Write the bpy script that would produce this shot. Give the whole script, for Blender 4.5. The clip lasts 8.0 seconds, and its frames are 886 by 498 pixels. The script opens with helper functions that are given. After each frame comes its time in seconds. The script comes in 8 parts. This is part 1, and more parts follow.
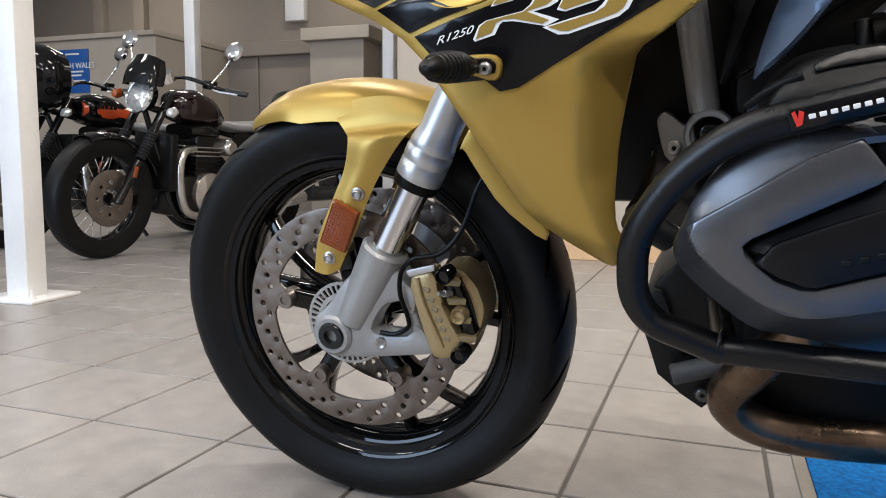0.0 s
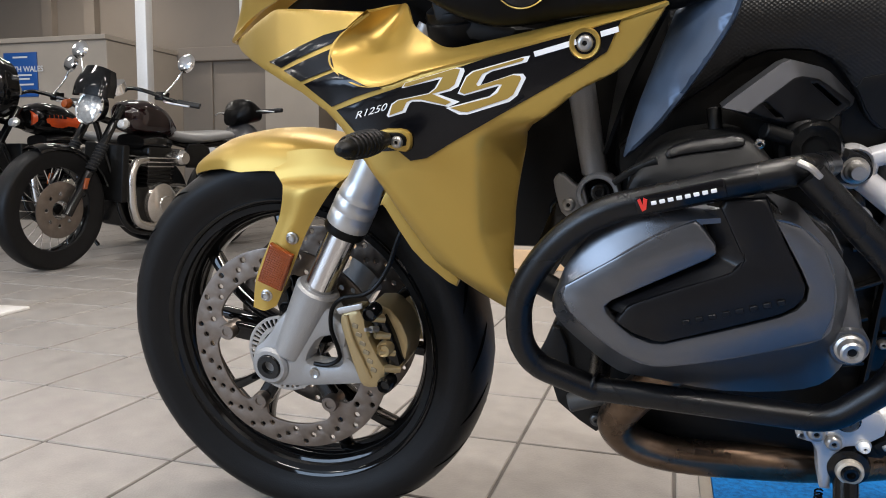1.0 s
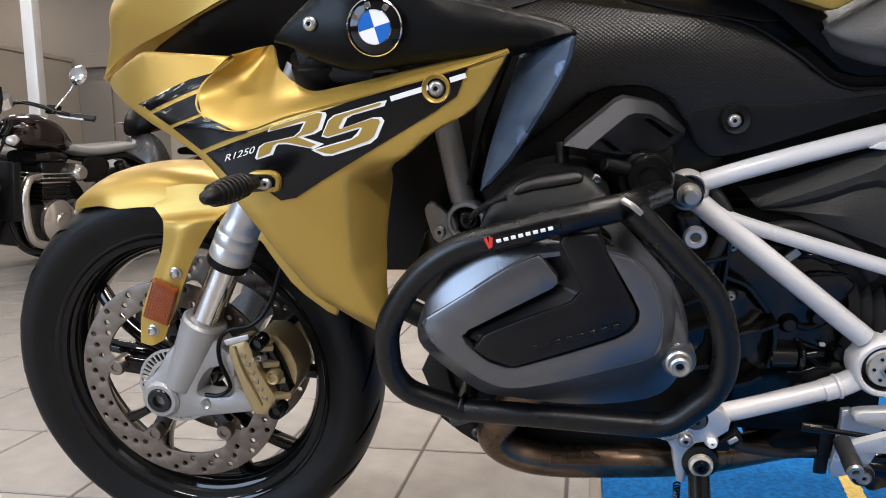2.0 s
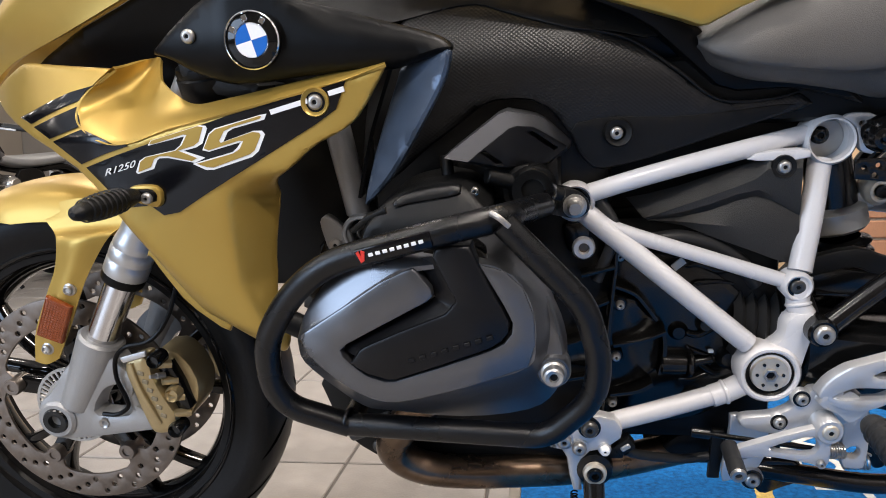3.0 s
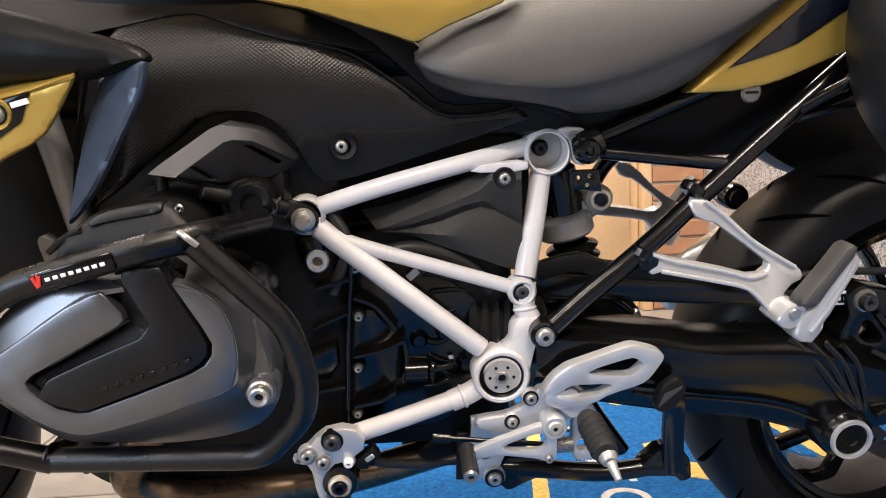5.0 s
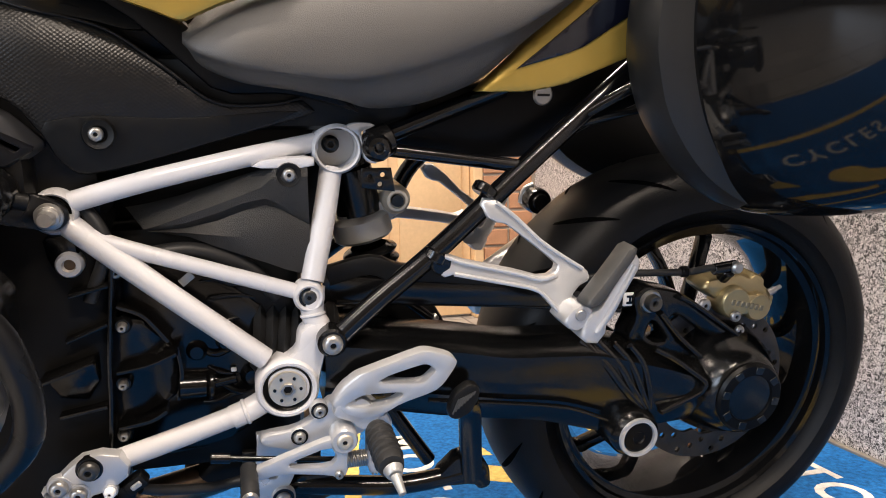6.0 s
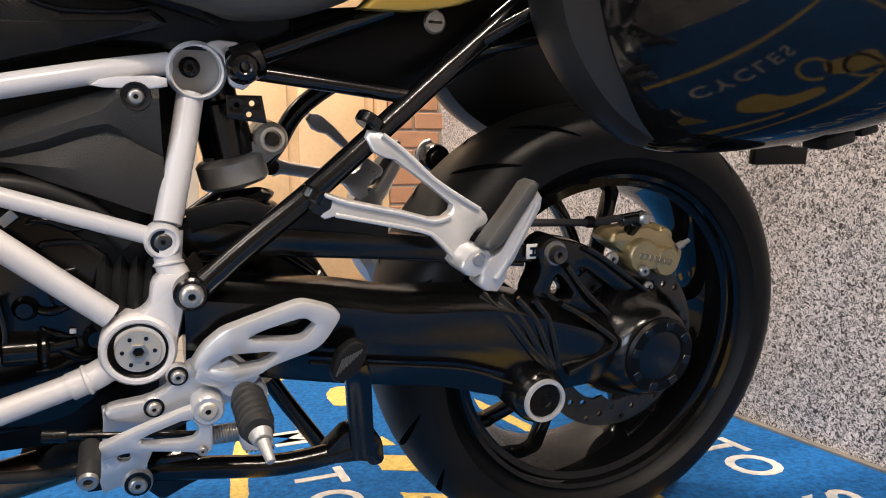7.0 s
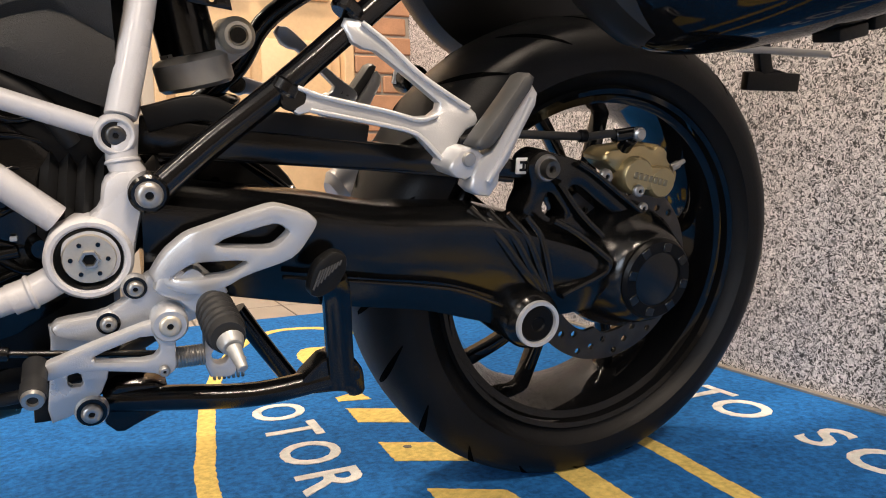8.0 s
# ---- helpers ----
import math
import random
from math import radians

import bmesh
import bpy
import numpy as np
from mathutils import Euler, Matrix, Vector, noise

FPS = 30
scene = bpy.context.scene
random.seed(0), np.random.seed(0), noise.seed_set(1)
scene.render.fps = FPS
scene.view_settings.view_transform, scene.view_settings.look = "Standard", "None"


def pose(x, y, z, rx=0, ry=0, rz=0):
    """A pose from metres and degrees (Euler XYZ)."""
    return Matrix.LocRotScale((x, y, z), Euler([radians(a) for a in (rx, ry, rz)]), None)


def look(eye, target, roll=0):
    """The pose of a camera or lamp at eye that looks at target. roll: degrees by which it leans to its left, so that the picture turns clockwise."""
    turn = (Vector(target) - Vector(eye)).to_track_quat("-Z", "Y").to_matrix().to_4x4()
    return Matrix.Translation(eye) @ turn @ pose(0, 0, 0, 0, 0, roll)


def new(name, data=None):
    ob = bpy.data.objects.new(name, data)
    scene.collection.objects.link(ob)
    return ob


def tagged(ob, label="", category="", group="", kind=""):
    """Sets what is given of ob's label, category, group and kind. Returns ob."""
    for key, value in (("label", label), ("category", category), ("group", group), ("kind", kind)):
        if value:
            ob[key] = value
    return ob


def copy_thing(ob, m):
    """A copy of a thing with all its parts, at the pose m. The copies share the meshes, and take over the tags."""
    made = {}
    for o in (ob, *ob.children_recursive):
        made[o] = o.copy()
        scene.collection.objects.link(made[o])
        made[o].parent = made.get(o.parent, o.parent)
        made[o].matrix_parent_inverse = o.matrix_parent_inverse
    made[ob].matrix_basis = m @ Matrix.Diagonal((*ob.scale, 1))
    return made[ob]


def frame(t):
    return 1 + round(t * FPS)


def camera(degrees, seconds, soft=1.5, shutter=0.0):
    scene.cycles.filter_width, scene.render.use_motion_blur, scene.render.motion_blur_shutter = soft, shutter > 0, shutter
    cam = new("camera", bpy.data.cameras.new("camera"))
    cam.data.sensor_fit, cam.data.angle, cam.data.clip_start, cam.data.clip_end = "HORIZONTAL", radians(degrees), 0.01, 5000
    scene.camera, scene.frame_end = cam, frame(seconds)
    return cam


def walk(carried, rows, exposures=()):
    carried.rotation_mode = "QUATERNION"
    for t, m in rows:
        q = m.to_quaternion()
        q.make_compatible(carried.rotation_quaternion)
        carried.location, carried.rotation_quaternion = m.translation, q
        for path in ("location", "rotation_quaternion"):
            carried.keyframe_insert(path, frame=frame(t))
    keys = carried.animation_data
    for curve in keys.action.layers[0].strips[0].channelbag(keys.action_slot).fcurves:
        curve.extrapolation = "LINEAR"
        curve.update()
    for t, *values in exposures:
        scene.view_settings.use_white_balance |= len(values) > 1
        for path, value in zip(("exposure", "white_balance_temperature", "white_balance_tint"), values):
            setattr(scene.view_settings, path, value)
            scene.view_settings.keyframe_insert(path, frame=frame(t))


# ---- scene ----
cam = camera(62.1, 8.0, 1.0)
PATH = [
    (0, (0.464, -1.016, 0.493), (-0.22, 0.85, 0.274), 0.5),
    (0.5, (0.499, -1.062, 0.535), (-0.139, 0.821, 0.315), 0.7),
    (1, (0.536, -1.086, 0.556), (-0.044, 0.816, 0.34), 0.7),
    (1.5, (0.577, -1.096, 0.578), (0.074, 0.827, 0.362), -0.3),
    (1.7, (0.584, -1.107, 0.591), (0.144, 0.83, 0.359), -0.9),
    (2.8, (0.661, -1.099, 0.605), (0.366, 0.868, 0.394), -1.6),
    (3, (0.676, -1.093, 0.602), (0.412, 0.878, 0.394), -1.7),
    (3.5, (0.711, -1.089, 0.602), (0.543, 0.894, 0.394), -2.2),
    (4, (0.75, -1.084, 0.605), (0.681, 0.904, 0.394), -2.3),
    (4.2, (0.762, -1.089, 0.603), (0.731, 0.901, 0.398), -2.3),
    (5.3, (0.837, -1.074, 0.608), (1.076, 0.901, 0.399), -1.8),
    (5.5, (0.851, -1.066, 0.602), (1.187, 0.895, 0.401), -1.4),
    (6, (0.894, -1.045, 0.59), (1.421, 0.875, 0.398), -1.1),
    (6.5, (0.931, -1.02, 0.565), (1.579, 0.864, 0.385), -0.9),
    (7, (0.948, -0.969, 0.503), (1.697, 0.879, 0.345), -1.3),
    (7.5, (0.954, -0.922, 0.446), (1.746, 0.906, 0.273), -1.5),
    (8, (0.95, -0.906, 0.418), (1.782, 0.903, 0.223), -1.6),
]
walk(cam, [(t, look(eye, target, roll)) for t, eye, target, roll in PATH], [(0.0, -0.27, 6200, 10), (1.5, -0.13, 6280, 11), (3.5, -0.06, 6550, 13), (5.5, 0.19, 7200, 15), (7.0, -0.01, 7250, 15), (8.0, -0.02, 7550, 15)])

# ---- world, lamps, exposure ----
world = bpy.data.worlds.new("world")
scene.world = world
world.use_nodes = True
world.node_tree.nodes["Background"].inputs[0].default_value = (0.75, 0.85, 1.0, 1)
world.node_tree.nodes["Background"].inputs[1].default_value = 0.03
scene.view_settings.exposure = 0.0

LEAN_ANGLE = 9.5          # the motorcycle rests on its side stand
CEILING = 3.0


def lamp(name, x, y, z, sx, sy, watts, colour, rx=0, rz=0):
    data = bpy.data.lights.new(name, "AREA")
    data.shape, data.size, data.size_y = "RECTANGLE", sx, sy
    data.energy, data.color = watts, colour
    ob = new(name, data)
    ob.matrix_world = pose(x, y, z, rx, 0, rz)
    return ob


CEILING_LIGHTS = [(x, y) for y in (-2.7, -0.75, 1.5, 3.7, 5.7) for x in (-6.0, -3.4, -0.95, 1.2)]
WATTS = {-6.0: 18, -3.4: 18, -0.95: 22, 1.2: 60}
ROWS = {-2.7: 1.65, -0.75: 1.05, 1.5: 1.5, 3.7: 1.0, 5.7: 1.0}
for lx, ly in CEILING_LIGHTS:
    lamp("ceiling_lamp", lx, ly, CEILING - 0.062, 0.9, 0.14, WATTS[lx] * ROWS[ly], (1.0, 0.92, 0.82))
# daylight through the shop window behind the walk
lamp("window_daylight", -3.2, -3.72, 1.5, 3.4, 1.9, 225, (0.6, 0.77, 1.0), rx=90)


# ---- materials ----
def material(name, colour, rough=0.5, metal=0.0, coat=0.0, spread=0.06, scale=14.0, grain=400.0, bump=0.0, bump_scale=300.0, spec=0.5):
    """A surface with tone variation at two scales, uneven gloss and fine relief."""
    m = bpy.data.materials.new(name)
    m.use_nodes = True
    nt = m.node_tree
    b = nt.nodes["Principled BSDF"]
    b.inputs["Roughness"].default_value, b.inputs["Metallic"].default_value = rough, metal
    b.inputs["Coat Weight"].default_value, b.inputs["Coat Roughness"].default_value = coat, 0.08
    b.inputs["Specular IOR Level"].default_value = spec
    co = nt.nodes.new("ShaderNodeTexCoord")
    n1, n2 = nt.nodes.new("ShaderNodeTexNoise"), nt.nodes.new("ShaderNodeTexNoise")
    n1.inputs["Scale"].default_value, n2.inputs["Scale"].default_value = scale, grain
    n1.inputs["Detail"].default_value = 6
    for n in (n1, n2):
        nt.links.new(co.outputs["Object"], n.inputs["Vector"])
    mix = nt.nodes.new("ShaderNodeMath")
    mix.operation = "MULTIPLY_ADD"
    nt.links.new(n1.outputs["Fac"], mix.inputs[0])
    mix.inputs[1].default_value = 0.7
    half = nt.nodes.new("ShaderNodeMath")
    half.operation = "MULTIPLY"
    nt.links.new(n2.outputs["Fac"], half.inputs[0])
    half.inputs[1].default_value = 0.3
    nt.links.new(half.outputs[0], mix.inputs[2])
    ramp = nt.nodes.new("ShaderNodeValToRGB")
    ramp.color_ramp.elements[0].position, ramp.color_ramp.elements[1].position = 0.3, 0.7
    lo, hi = [c * (1 - spread) for c in colour], [min(1, c * (1 + spread)) for c in colour]
    ramp.color_ramp.elements[0].color, ramp.color_ramp.elements[1].color = (*lo, 1), (*hi, 1)
    nt.links.new(mix.outputs[0], ramp.inputs[0])
    nt.links.new(ramp.outputs[0], b.inputs["Base Color"])
    rr = nt.nodes.new("ShaderNodeMapRange")
    rr.inputs["From Min"].default_value, rr.inputs["From Max"].default_value = 0.3, 0.7
    rr.inputs["To Min"].default_value, rr.inputs["To Max"].default_value = rough * 0.86, min(1, rough * 1.14)
    nt.links.new(n1.outputs["Fac"], rr.inputs["Value"])
    nt.links.new(rr.outputs[0], b.inputs["Roughness"])
    if bump:
        n3, bp = nt.nodes.new("ShaderNodeTexNoise"), nt.nodes.new("ShaderNodeBump")
        n3.inputs["Scale"].default_value = bump_scale
        nt.links.new(co.outputs["Object"], n3.inputs["Vector"])
        nt.links.new(n3.outputs["Fac"], bp.inputs["Height"])
        bp.inputs["Strength"].default_value, bp.inputs["Distance"].default_value = bump, 0.001
        nt.links.new(bp.outputs[0], b.inputs["Normal"])
    return m


GOLD = material("gold_satin_paint", (0.405, 0.266, 0.057), 0.34, 0.5, 0.0, 0.03, 6, 1500)
BLACK_GLOSS = material("black_gloss", (0.004, 0.004, 0.0042), 0.06, 0, 0, 0.1, 14, 400, 0, 300, 0.32)
BLACK_DECAL = material("black_decal", (0.003, 0.003, 0.004), 0.15, 0, 0, 0.1, 14, 400, 0, 300, 0.3)
BLACK_SATIN = material("black_satin_plastic", (0.0022, 0.0022, 0.0024), 0.33, 0, 0, 0.15, 10, 900, 0.12, 900, 0.13)
BLACK_PLASTIC = material("black_grained_plastic", (0.004, 0.004, 0.004), 0.4, 0, 0, 0.15, 10, 900, 0.25, 2200, 0.24)
BLACK_POWDER = material("black_powder_coat", (0.0025, 0.0027, 0.0033), 0.27, 0, 0, 0.15, 12, 700, 0.2, 1400, 0.36)
BLACK_METAL = material("black_cast_metal", (0.0038, 0.0038, 0.0039), 0.135, 0, 0, 0.2, 20, 600, 0.12, 700, 0.4)
# dark casings; in sockets and gaps the shade is put into this colour
DARK_CAVITY = material("dark_metal_and_cavity", (0.006, 0.0058, 0.0055), 0.4, 0, 0, 0.3, 20, 400, 0, 300, 0.15)
RUBBER = material("tyre_rubber", (0.006, 0.006, 0.0064), 0.45, 0, 0, 0.25, 9, 300, 0.3, 500, 0.17)
RUBBER_PART = material("moulded_rubber", (0.016, 0.016, 0.0163), 0.48, 0, 0, 0.15, 20, 500, 0, 300, 0.35)
WHITE_PAINT = material("white_frame_paint", (0.6, 0.59, 0.595), 0.27, 0.0, 0.3, 0.04, 10, 900, 0.15, 500)
SILVER = material("silver_cast_paint", (0.53, 0.53, 0.535), 0.31, 0.55, 0, 0.06, 16, 900, 0.2, 900)
FORK_CAST = material("grey_cast_aluminium", (0.31, 0.31, 0.31), 0.36, 0.42, 0, 0.09, 18, 900, 0.4, 800)
BOLT_DARK = material("dark_bolt_steel", (0.09, 0.088, 0.085), 0.34, 0.8, 0, 0.12, 60)
POLISHED = material("turned_aluminium", (0.5, 0.5, 0.5), 0.36, 0.75, 0, 0.02, 3)
CHROME = material("chrome", (0.8, 0.8, 0.8), 0.09, 1.0, 0, 0.03)
SLIDER = material("hard_chrome_slider", (0.62, 0.62, 0.63), 0.14, 1.0, 0, 0.03)
STEEL = material("bolt_steel", (0.38, 0.37, 0.355), 0.32, 0.8, 0, 0.12, 60)
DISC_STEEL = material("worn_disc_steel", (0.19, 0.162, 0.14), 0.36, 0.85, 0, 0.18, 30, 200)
CALIPER = material("gold_anodised_caliper", (0.4, 0.31, 0.165), 0.34, 0.72, 0, 0.09, 25, 900, 0.2, 900)
CALIPER_MARK = material("pale_caliper_mark", (0.24, 0.2, 0.13), 0.4, 0.5)
COVER_GREY = material("grey_engine_cover", (0.128, 0.132, 0.143), 0.3, 0.8, 0, 0.05, 8, 900, 0.03, 1200)
COVER_BLACK = material("black_cover_insert", (0.0035, 0.0036, 0.0045), 0.32, 0, 0, 0.1, 10, 600, 0.1, 1300, 0.27)
EXHAUST = material("heat_stained_steel", (0.16, 0.11, 0.075), 0.28, 0.95, 0, 0.45, 16, 90)
CAP_ALLOY = material("machined_cap_alloy", (0.58, 0.52, 0.43), 0.34, 0.55, 0, 0.1, 40)
SHOCK_GREY = material("grey_shock_body", (0.36, 0.36, 0.35), 0.4, 0.5)
AMBER = material("amber_reflector", (0.21, 0.042, 0.006), 0.2, 0, 0.3, 0.1, 40)
WHITE_MARK = material("white_marking", (0.78, 0.78, 0.78), 0.4)
RED_MARK = material("red_marking", (0.6, 0.03, 0.02), 0.4)
EMBLEM_BLUE = material("blue_enamel", (0.015, 0.13, 0.5), 0.15, 0, 0.5, 0.03)
NAVY_DECAL = material("black_blue_decal", (0.003, 0.004, 0.009), 0.16, 0, 0.3)
SEAT_VINYL = material("charcoal_seat_vinyl", (0.048, 0.045, 0.042), 0.5, 0, 0, 0.08, 10, 600, 0.4, 1100, 0.6)
WING_PAINT = material("blue_black_metallic", (0.055, 0.078, 0.118), 0.36, 0.45, 0, 0.1, 60, 1200)
RIBBON = material("charcoal_case_edge", (0.01, 0.0103, 0.0105), 0.38, 0, 0, 0.1, 8, 700, 0.2, 1000, 0.45)
COVER_GRAIN = material("grained_side_cover", (0.042, 0.0405, 0.0385), 0.42, 0, 0, 0.2, 14, 900, 0.7, 900, 0.7)
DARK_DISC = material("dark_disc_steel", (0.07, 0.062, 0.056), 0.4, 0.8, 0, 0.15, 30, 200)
STRIP_RUBBER = material("grey_rubber_strip", (0.045, 0.044, 0.042), 0.5, 0, 0, 0.15, 20, 500)
TUBE_GLOSS = material("black_gloss_tube", (0.0025, 0.0025, 0.003), 0.15, 0, 0, 0.1, 14, 400, 0.1, 500, 0.5)
COPPER = material("copper_gasket", (0.5, 0.26, 0.13), 0.4, 0.9, 0, 0.3, 40)


def grip_material():
    """Black rubber with rows of small raised lozenges."""
    m = material("grip_rubber", (0.006, 0.006, 0.0063), 0.34, 0, 0, 0.1, 8, 400, 0, 300, 0.36)
    nt = m.node_tree
    b = nt.nodes["Principled BSDF"]
    co, sep = nt.nodes.new("ShaderNodeTexCoord"), nt.nodes.new("ShaderNodeSeparateXYZ")
    nt.links.new(co.outputs["Object"], sep.inputs[0])

    def wave(a, c):
        s, t, u = (nt.nodes.new("ShaderNodeMath") for _ in range(3))
        s.operation, t.operation, u.operation = "MULTIPLY", "MULTIPLY_ADD", "SINE"
        nt.links.new(sep.outputs[0], s.inputs[0])
        s.inputs[1].default_value = a
        nt.links.new(sep.outputs[2], t.inputs[0])
        t.inputs[1].default_value = c
        nt.links.new(s.outputs[0], t.inputs[2])
        nt.links.new(t.outputs[0], u.inputs[0])
        return u
    prod = nt.nodes.new("ShaderNodeMath")
    prod.operation = "ADD"
    nt.links.new(wave(1150, 1500).outputs[0], prod.inputs[0])
    nt.links.new(wave(1150, -1500).outputs[0], prod.inputs[1])
    bp = nt.nodes.new("ShaderNodeBump")
    bp.inputs["Strength"].default_value, bp.inputs["Distance"].default_value = 0.12, 0.001
    nt.links.new(prod.outputs[0], bp.inputs["Height"])
    nt.links.new(bp.outputs[0], b.inputs["Normal"])
    return m


GRIP = grip_material()


def tile_material():
    m = material("grey_beige_floor_tile", (0.262, 0.241, 0.222), 0.34, 0, 0, 0.22, 16, 330, 0.45, 220)
    nt = m.node_tree
    b = nt.nodes["Principled BSDF"]
    info, hue = nt.nodes.new("ShaderNodeObjectInfo"), nt.nodes.new("ShaderNodeHueSaturation")
    rng = nt.nodes.new("ShaderNodeMapRange")
    rng.inputs["To Min"].default_value, rng.inputs["To Max"].default_value = 0.94, 1.05
    nt.links.new(info.outputs["Random"], rng.inputs["Value"])
    nt.links.new(rng.outputs[0], hue.inputs["Value"])
    src = b.inputs["Base Color"].links[0].from_socket
    nt.links.new(src, hue.inputs["Color"])
    nt.links.new(hue.outputs[0], b.inputs["Base Color"])
    return m


TILE = tile_material()
GROUT = material("dark_grout", (0.09, 0.08, 0.072), 0.85, 0, 0, 0.2, 12, 300)
CARPET_BLUE = material("blue_carpet_pile", (0.008, 0.108, 0.32), 0.95, 0, 0, 0.55, 110, 800, 1.0, 600, 0.1)
CARPET_YELLOW = material("yellow_carpet_pile", (0.64, 0.47, 0.15), 0.95, 0, 0, 0.3, 110, 800, 1.0, 600, 0.1)
CARPET_WHITE = material("white_carpet_pile", (0.6, 0.6, 0.57), 0.95, 0, 0, 0.25, 70, 700, 1.0, 600, 0.1)
TRIM_METAL = material("mat_trim", (0.3, 0.28, 0.25), 0.4, 0.6, 0, 0.15, 20)
# dark tone for the unseen walls, chosen to dim what gloss parts reflect
DIM_WALL = material("darkened_brown", (0.1, 0.09, 0.08), 0.7, 0, 0, 0.1, 3, 200)
CREAM_WALL = material("cream_wall_paint", (0.42, 0.365, 0.3), 0.7, 0, 0, 0.07, 3, 200, 0.2, 150)
BEIGE_WALL = material("beige_wall_paint", (0.25, 0.21, 0.17), 0.7, 0, 0, 0.08, 3, 200, 0.2, 150)
CEILING_WHITE = material("ceiling_white", (0.8, 0.78, 0.75), 0.8, 0, 0, 0.05, 4)
POST_WHITE = material("white_gloss_paint", (0.72, 0.71, 0.69), 0.35, 0, 0, 0.06, 6, 60, 0.2, 40)
WOOD = material("pale_door_wood", (0.6, 0.4, 0.22), 0.45, 0, 0, 0.12, 5, 80)
BRICK = material("orange_brick", (0.4, 0.2, 0.11), 0.85, 0, 0, 0.22, 12, 220, 0.8, 160)
MORTAR = material("mortar", (0.4, 0.34, 0.27), 0.9, 0, 0, 0.12, 20, 200)


def speckle_material():
    """White, grey and black resin-bound chippings."""
    m = material("speckled_chippings", (0.5, 0.5, 0.5), 0.55, 0, 0, 0.1)
    nt = m.node_tree
    b = nt.nodes["Principled BSDF"]
    co, warp, add = nt.nodes.new("ShaderNodeTexCoord"), nt.nodes.new("ShaderNodeTexNoise"), nt.nodes.new("ShaderNodeVectorMath")
    v, ramp, bp = nt.nodes.new("ShaderNodeTexVoronoi"), nt.nodes.new("ShaderNodeValToRGB"), nt.nodes.new("ShaderNodeBump")
    warp.inputs["Scale"].default_value = 90
    sc = nt.nodes.new("ShaderNodeVectorMath")
    sc.operation = "SCALE"
    sc.inputs["Scale"].default_value = 0.026
    nt.links.new(co.outputs["Object"], warp.inputs["Vector"])
    nt.links.new(warp.outputs["Color"], sc.inputs[0])
    nt.links.new(co.outputs["Object"], add.inputs[0])
    nt.links.new(sc.outputs[0], add.inputs[1])
    nt.links.new(add.outputs[0], v.inputs["Vector"])
    v.inputs["Scale"].default_value = 290
    sep = nt.nodes.new("ShaderNodeSeparateColor")
    nt.links.new(v.outputs["Color"], sep.inputs[0])
    ramp.color_ramp.interpolation = "CONSTANT"
    stops = [(0.0, 0.025), (0.2, 0.13), (0.36, 0.34), (0.56, 0.55), (0.8, 0.7)]
    e = ramp.color_ramp.elements
    while len(e) < len(stops):
        e.new(0.5)
    for k, (p, g) in enumerate(stops):
        e[k].position, e[k].color = p, (g, g * 0.94, g * 0.925, 1)
    nt.links.new(sep.outputs[0], ramp.inputs[0])
    nt.links.new(ramp.outputs[0], b.inputs["Base Color"])
    nt.links.new(v.outputs["Distance"], bp.inputs["Height"])
    bp.invert = True
    bp.inputs["Strength"].default_value, bp.inputs["Distance"].default_value = 0.6, 0.002
    nt.links.new(bp.outputs[0], b.inputs["Normal"])
    return m


SPECKLE = speckle_material()


# ---- modelling helpers ----
from mathutils.geometry import delaunay_2d_cdt


def part(name, bm, mat, parent=None, label="", flat=False):
    """Links a bmesh as one mesh object, under a thing or a part."""
    if bm.faces:
        bmesh.ops.recalc_face_normals(bm, faces=bm.faces)
    me = bpy.data.meshes.new(name)
    bm.to_mesh(me)
    bm.free()
    me.materials.append(mat)
    if not flat:
        me.polygons.foreach_set("use_smooth", [True] * len(me.polygons))
        me.set_sharp_from_angle(angle=radians(38))
    ob = new(name, me)
    if parent is not None:
        ob.parent = parent
    if label:
        ob["label"] = label
    return ob


def empty(name, m=None):
    ob = new(name)
    ob.empty_display_size = 0.1
    if m is not None:
        ob.matrix_world = m
    return ob


def joined(*bms):
    """Several bmeshes as one."""
    out = bmesh.new()
    for b in bms:
        base = {v: out.verts.new(v.co) for v in b.verts}
        for f in b.faces:
            try:
                out.faces.new([base[v] for v in f.verts])
            except ValueError:
                pass
        b.free()
    return out


def moved(bm, m):
    bmesh.ops.transform(bm, matrix=m, verts=bm.verts)
    return bm


def mirrored(bm):
    out = bm.copy()
    for v in out.verts:
        v.co.y = -v.co.y
    bmesh.ops.reverse_faces(out, faces=out.faces)
    return out


def basis(d):
    d = Vector(d).normalized()
    a = Vector((0, 0, 1)) if abs(d.z) < 0.9 else Vector((1, 0, 0))
    u = d.cross(a).normalized()
    return u, d.cross(u), d


